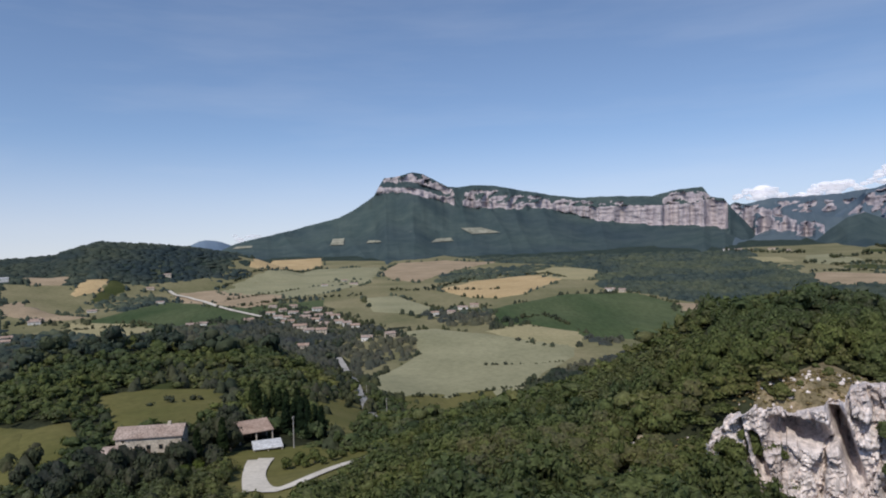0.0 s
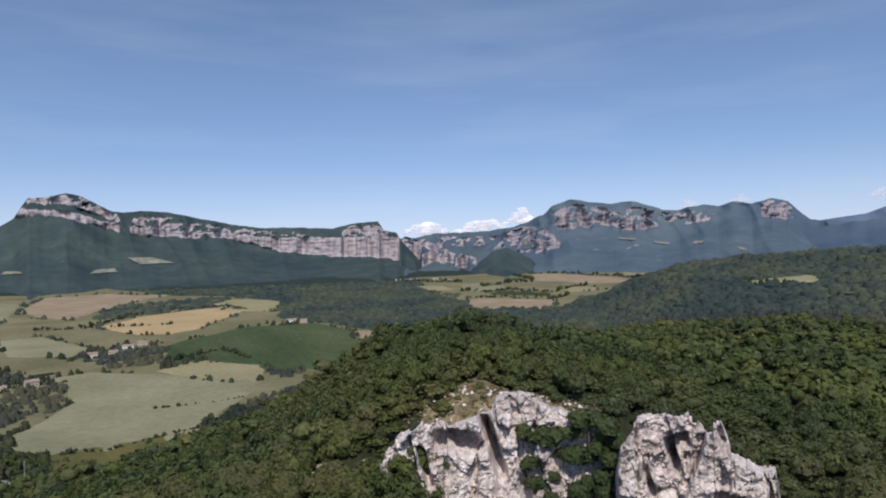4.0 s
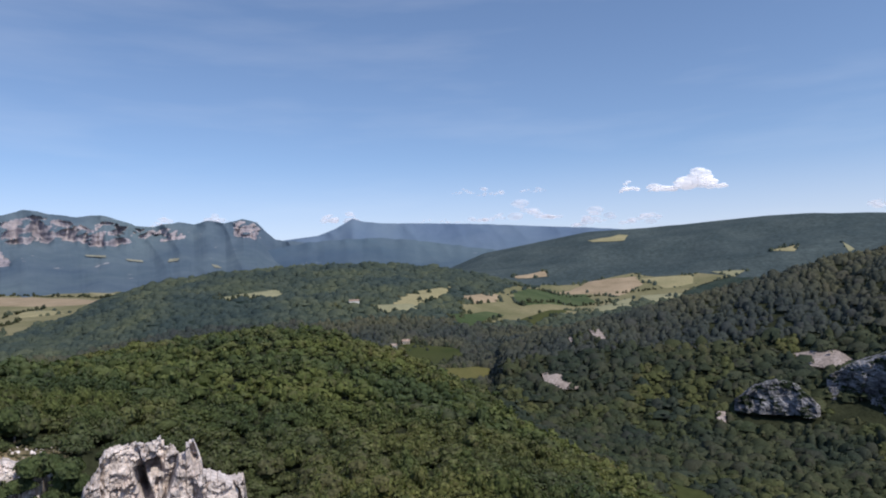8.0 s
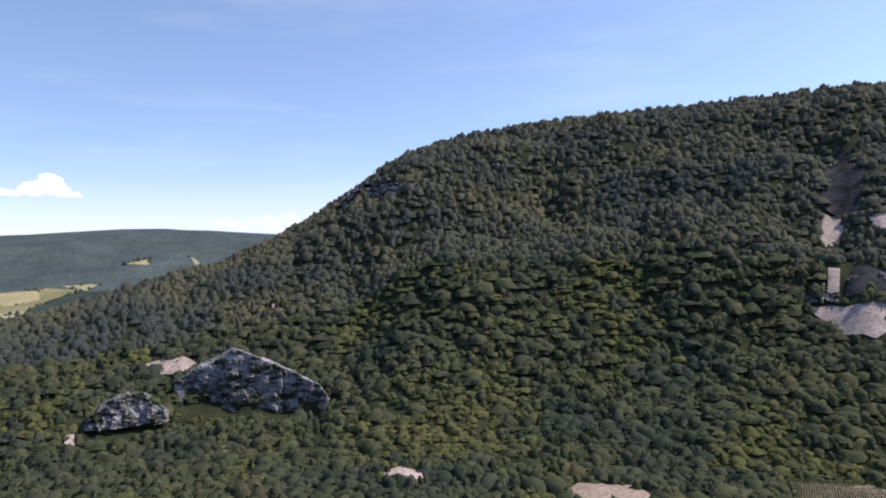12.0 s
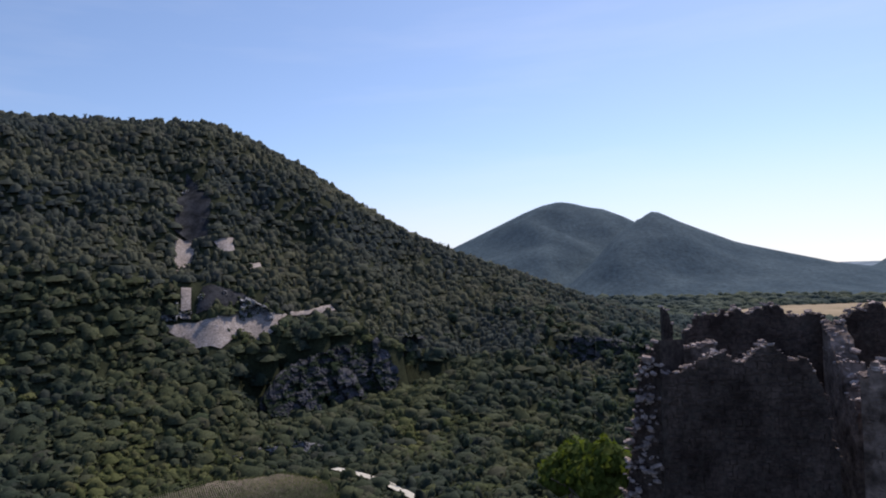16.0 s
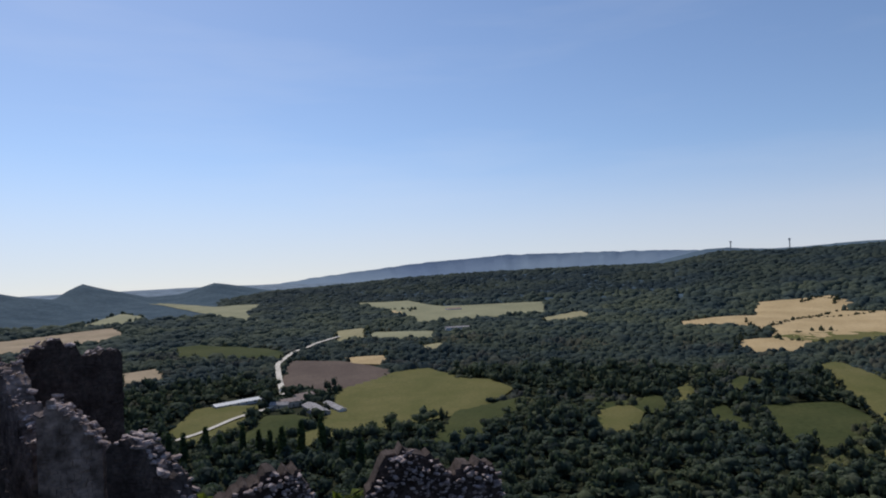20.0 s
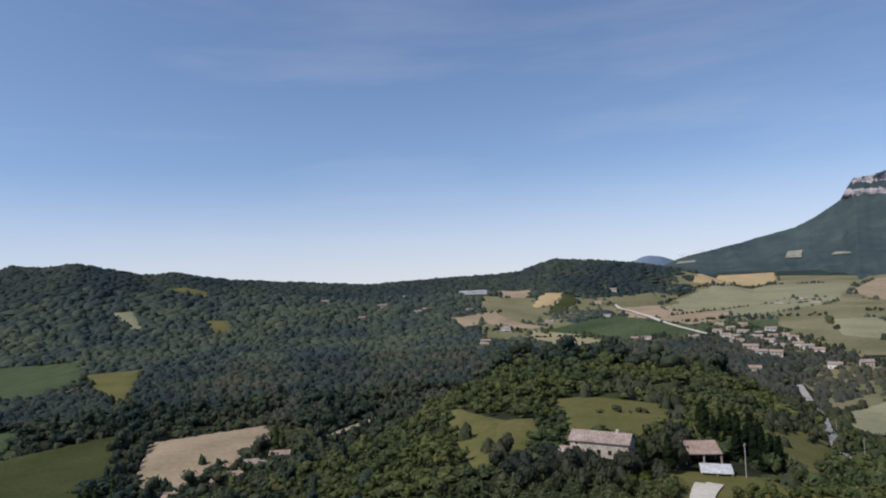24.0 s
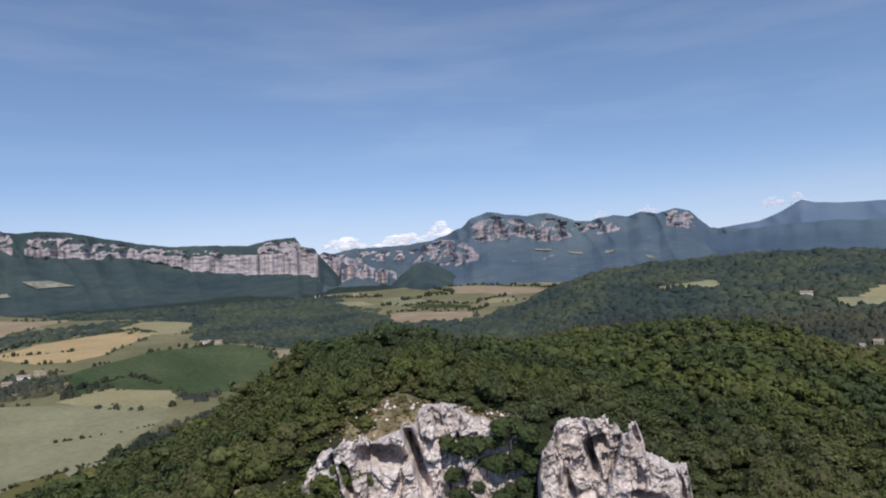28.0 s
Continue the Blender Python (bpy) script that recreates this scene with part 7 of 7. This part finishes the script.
hedge_row("tree row between valley fields", 8, 8, (340.8, 1640), (343.6, 1830), (346.4, 1960), (349.8, 2300))
hedge_row("hedge between the meadows", 4, 5, (270.4, 770), (273.6, 600), (275.4, 520))
hedge_row("dark hedge round the green meadow", 4, 6, (265.9, 590), (268.6, 478), (272.0, 468), (274.8, 560))
hedge_row("dark hedge along the lower meadows", 5, 6, (282.6, 446), (286.0, 384), (289.6, 366), (295.2, 404))
hedge_row("trees round the wheat fields", 7, 8, (265.8, 1130), (266.9, 1000), (265.4, 970), (264.8, 840))
hedge_row("trees round the wheat fields", 7, 8, (277.4, 1350), (279.6, 1240), (281.4, 1200), (285.6, 1270))

hedge_row("hedge across the wheat field", 6, 6, (266.7, 1031), (267.8, 1102), (269.8, 1208), (271.7, 1314), (273.8, 1369))
hedge_row("clump of trees in the wheat field", 7, 10, (269.7, 1433), (270.9, 1491), (272.1, 1452), (271.8, 1396))
hedge_row("clump of trees in the wheat field", 7, 10, (278.1, 1250), (279.6, 1335), (281.0, 1288), (280.7, 1226))

# dry grass clumps and loose stones on the banks above the cliffs
HAY = foliage("dry_tufts", [(0.20, 0.165, 0.085), (0.27, 0.215, 0.115), (0.15, 0.145, 0.070), (0.24, 0.175, 0.115)], grain=0.3, thin_share=0.25, thin_tint=(1.1, 1.1, 0.9))
bank_b = np.r_[rng.uniform(23.6, 41.4, 1300), rng.uniform(43, 53, 420), rng.uniform(15.0, 20.5, 260)]
bank_r = np.r_[rng.uniform(101, 116, 1300), rng.uniform(101, 109, 420), rng.uniform(86, 105, 260)]
bx, by = polar(bank_b, bank_r)
stamped("dry_tufts", "dry ochre grass clumps on the banks above the cliffs", HAY, MID_T, bx, by, ground_at(bx, by) + 0.05, rng.uniform(0.2, 0.62, len(bx)), rng.uniform(0.2, 0.55, len(bx)), "grass")
few = rng.uniform(size=len(bx)) < 0.2
bx, by = polar(bank_b[few] + 0.2, bank_r[few] + 0.3)
stamped("bank_stones", "loose pale stones on the dry banks", CRAG, FAR_T, bx, by, ground_at(bx, by) + 0.1, rng.uniform(0.12, 0.5, len(bx)), rng.uniform(0.15, 0.5, len(bx)), "stones")

# vines in rows
xs, ys = [], []
for u in np.arange(-60, 60, 2.6):
    for w in np.arange(-60, 60, 1.3):
        xs.append(365 * math.sin(radians(159.5)) + u * 0.82 + w * 0.57)
        ys.append(365 * math.cos(radians(159.5)) - u * 0.57 + w * 0.82)
xs, ys = np.array(xs), np.array(ys)
rows_in = np.zeros(len(xs), bool)
for c in CLEARINGS:
    if 140 < c[0][0] < 170 and 300 < c[0][1] < 420:
        rows_in |= inside(c, xs, ys)
xs, ys = xs[rows_in], ys[rows_in]
stamped("vines", "low vines in straight rows on brown soil", SCRUB, FAR_T, xs, ys, ground_at(xs, ys) + 1.8, np.full(len(xs), 0.6), np.full(len(xs), 1.2), "vines")

tuft = tree_thing("shrub", "low olive shrub on the dry cliff top", SCRUB, 945, 1.1, 1.3, 5, 220, 0.12, category="bush")
set_out(tuft, [(float(b), float(r)) for b, r in zip(rng.uniform(23, 41, 44), rng.uniform(106, 122, 44))], (0.5, 1.5), "shrubs above the cliff")
tuft2 = tree_thing("shrub", "low olive shrub on the dry bluff top", SCRUB, 947, 1.1, 1.3, 5, 220, 0.12, category="bush")
set_out(tuft2, [(float(b), float(r)) for b, r in zip(rng.uniform(43, 54, 36), rng.uniform(103, 113, 36))], (0.5, 1.4), "shrubs above the cliff")

# ---------------------------------------------------------------- clouds
CLOUD, cn, cl, cb = node_material("cloud_white", 1.0)
cb.inputs["Base Color"].default_value = (0.90, 0.90, 0.92, 1)
cb.inputs["Specular IOR Level"].default_value = 0.0
cthin, cgap, cboth, cveil = cn.new("ShaderNodeBsdfTranslucent"), cn.new("ShaderNodeBsdfTransparent"), cn.new("ShaderNodeMixShader"), cn.new("ShaderNodeMixShader")
cthin.inputs["Color"].default_value = (0.90, 0.90, 0.93, 1)
cboth.inputs[0].default_value, cveil.inputs[0].default_value = 0.45, 0.52
# An added weak glow lifts the grey shading on the clouds.
cb.inputs["Emission Color"].default_value, cb.inputs["Emission Strength"].default_value = (0.96, 0.95, 1.0, 1), 0.30
cl.new(cb.outputs[0], cboth.inputs[1])
cl.new(cthin.outputs[0], cboth.inputs[2])
cl.new(cboth.outputs[0], cveil.inputs[1])
cl.new(cgap.outputs[0], cveil.inputs[2])
cl.new(cveil.outputs[0], cn["Material Output"].inputs["Surface"])


FAINT = CLOUD.copy()
FAINT.name = "thin_cloud"
faint_nodes = FAINT.node_tree.nodes
faint_nodes["Principled BSDF"].inputs["Base Color"].default_value = (0.90, 0.84, 0.88, 1)
for node in faint_nodes:
    if node.type == "MIX_SHADER" and abs(node.inputs[0].default_value - 0.52) < 0.01:
        node.inputs[0].default_value = 0.80


def cloud(b0, b1, e0, e1, puffs, seed, material=CLOUD, label="small white cumulus cloud above the horizon"):
    """A flat-based heap of puffs far away, between two bearings and two elevations."""
    g = np.random.default_rng(seed)
    vs, fs, n = [], [], 0
    d = 4900
    for i in range(puffs * 2):
        u = g.uniform(0, 1)
        hump = (0.55 + 0.45 * math.sin(seed * 2.3 + u * 9)) * math.sin(math.pi * min(max(u, 0.06), 0.94)) ** 0.7
        rad = (e1 - e0) * radians(1) * d * g.uniform(0.07, 0.26) * (0.4 + 0.6 * hump)
        el = e0 + (e1 - e0) * hump * g.uniform(0.05, 0.8)
        x, y = polar(b0 + (b1 - b0) * u, d + g.uniform(-60, 60))
        v = ICO2[0] * (1 + g.uniform(-0.10, 0.10, (len(ICO2[0]), 1))) * rad * np.array([1.7, 1.7, 0.8]) + np.array([x, y, EYE + d * math.tan(radians(el))])
        vs.append(v)
        fs.append(ICO2[1] + n)
        n += len(v)
    ob = new("cloud", mesh_of("cloud", np.concatenate(vs), np.concatenate(fs), material, True))
    tagged(ob, label, "cloud", kind="structure")


cloud(89.2, 95.2, 5.5, 7.5, 40, 1)
cloud(86.9, 88.4, 5.6, 6.8, 12, 2)
cloud(24.2, 33.5, 2.5, 4.5, 34, 3)
cloud(32.0, 36.5, 3.2, 4.8, 18, 4)
for seed, where in enumerate(((45.5, 49.8, 3.7, 4.8, 16), (50.0, 55.6, 3.9, 4.9, 16), (61.0, 64.2, 3.9, 5.5, 12), (72.4, 74.4, 6.1, 6.9, 7), (74.5, 77.0, 5.9, 7.1, 9), (78.5, 80.6, 6.0, 6.8, 7),
                              (74.0, 82.2, 3.7, 5.6, 22), (82.8, 90.0, 2.9, 4.8, 20), (104.5, 112.6, 3.0, 4.8, 20), (68.0, 74.0, 3.6, 4.4, 10), (340.0, 352.0, 0.2, 1.9, 14))):
    cloud(*where, 20 + seed, FAINT, "thin pinkish cloud low over the horizon")

# ---------------------------------------------------------------- the woods themselves
plant(62, 170, lambda r: 3.7, "hill_scrub", "olive-green scrub covering the castle hill", SCRUB, NEAR_T, 0.78, 0.66, vary=0.36, light=True, west=False)
plant(62, 170, lambda r: 3.7, "hill_oaks", "darker scrub oaks among the hill scrub", OAK, NEAR_T, 0.78, 0.76, vary=0.40, light=False, west=False)
plant(99, 114, lambda r: 2.9, "bank_scrub", "scrub on the steep bank beside the cliffs", OAK, NEAR_T, 0.85, 0.75, vary=0.3, light=False)
plant(170, 430, lambda r: max(4.2, r * 0.0150), "hill_woods", "dense oak woods on the slopes round the castle", OAK, MID_T, 0.82, 0.70, vary=0.36, light=False, west=False, gorge=False)
plant(170, 430, lambda r: max(4.2, r * 0.0150), "slope_scrub", "olive-green scrub on the slopes round the castle", SCRUB, MID_T, 0.82, 0.62, vary=0.36, light=True, west=False, gorge=False)
plant(62, 170, lambda r: 4.6, "west_scrub", "dark green scrub below the ruin", WEST_WOODS, NEAR_T, 0.68, 0.68, vary=0.34, west=True)
plant(170, 430, lambda r: max(5.5, r * 0.0200), "west_woods", "dark green woods on the slopes below the ruin", WEST_WOODS, BROAD_T, 0.80, 0.95, vary=0.40, west=True)
plant(175, 585, lambda r: 5.6 + max(0, r - 430) * 0.006, "gorge_woods", "dark mixed woods at the bottom of the gorge", WOODS, DOME_T, 0.92, 0.84, sink=0.15, vary=0.38, light=False, west=False, gorge=True)
plant(585, 1000, lambda r: 5.6 + (r - 585) * 0.006, "hillside_woods", "oak woods covering the steep hill, greyed by haze in their colour", HILL_WOODS, SOFT_T, 0.72, 0.98, sink=0.2, vary=0.32, light=False, west=False)
plant(430, 720, lambda r: 7.6 + (r - 430) * 0.003, "river_woods", "dark woods along the river plain, blued by haze in their colour", WEST_WOODS, BROAD_T, 0.82, 0.98, vary=0.42, light=False, west=True)
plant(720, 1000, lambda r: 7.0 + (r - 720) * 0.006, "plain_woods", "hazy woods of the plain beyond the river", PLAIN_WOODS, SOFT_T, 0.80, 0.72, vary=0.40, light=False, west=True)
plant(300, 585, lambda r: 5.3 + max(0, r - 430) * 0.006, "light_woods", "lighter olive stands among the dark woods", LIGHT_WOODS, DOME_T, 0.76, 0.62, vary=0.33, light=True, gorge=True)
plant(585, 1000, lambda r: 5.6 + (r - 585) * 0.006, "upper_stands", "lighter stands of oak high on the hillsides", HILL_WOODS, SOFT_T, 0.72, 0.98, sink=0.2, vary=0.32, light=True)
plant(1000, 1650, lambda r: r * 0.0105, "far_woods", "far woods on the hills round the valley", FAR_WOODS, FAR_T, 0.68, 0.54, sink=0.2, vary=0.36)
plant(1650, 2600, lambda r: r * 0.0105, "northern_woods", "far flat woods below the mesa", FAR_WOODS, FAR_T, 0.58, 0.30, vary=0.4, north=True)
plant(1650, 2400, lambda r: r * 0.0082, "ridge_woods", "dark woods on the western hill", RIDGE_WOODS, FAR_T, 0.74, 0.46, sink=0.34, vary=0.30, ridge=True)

# trees along the edges of the fields and round the houses
ex, ey = [], []
for corners in CLEARINGS:
    pts = [np.array(polar(b, r)) for b, r in corners]
    if not 280 < corners[0][1] < 2300:
        continue
    for a, c in zip(pts, pts[1:] + pts[:1]):
        n = int(np.linalg.norm(c - a) / (3.0 + 0.003 * np.linalg.norm(a)))
        for i in range(n):
            p = a + (c - a) * (i + rng.uniform(0, 1)) / n
            if wave(p[0], p[1], 130, 3.3, 2) + 0.3 * rng.normal() > 0.30:
                ex.append(p[0] + rng.normal(0, 2.5))
                ey.append(p[1] + rng.normal(0, 2.5))
for b, r, *size in VILLAGE + OUTSKIRTS + HAMLETS + WESTERN + RIVERSIDE + EASTERN:
    hx, hy = polar(b, r)
    for i in range(18):
        a, q = rng.uniform(0, 6.28), rng.uniform(13, 46)
        dx, dy = q * math.cos(a), q * math.sin(a)
        if math.hypot(hx + dx, hy + dy) > r - 6 or q > 24:
            ex.append(hx + dx)
            ey.append(hy + dy)
ex, ey = np.array(ex), np.array(ey)
er = np.hypot(ex, ey)
es = rng.uniform(1.3, 3.6, len(ex)) * (1 + er / 2600)
for name, label, material, m in (("hedgerow_trees", "hedgerow trees and bushes along the field edges", WOODS, er < 1250), ("far_hedgerows", "far hedgerows and tree clumps between the fields", FAR_WOODS, er >= 1250)):
    stamped(name, label, material, DOME_T, ex[m], ey[m], ground_at(ex[m], ey[m]) - 0.3, es[m], es[m] * rng.uniform(1.1, 2.3, m.sum()), "trees")
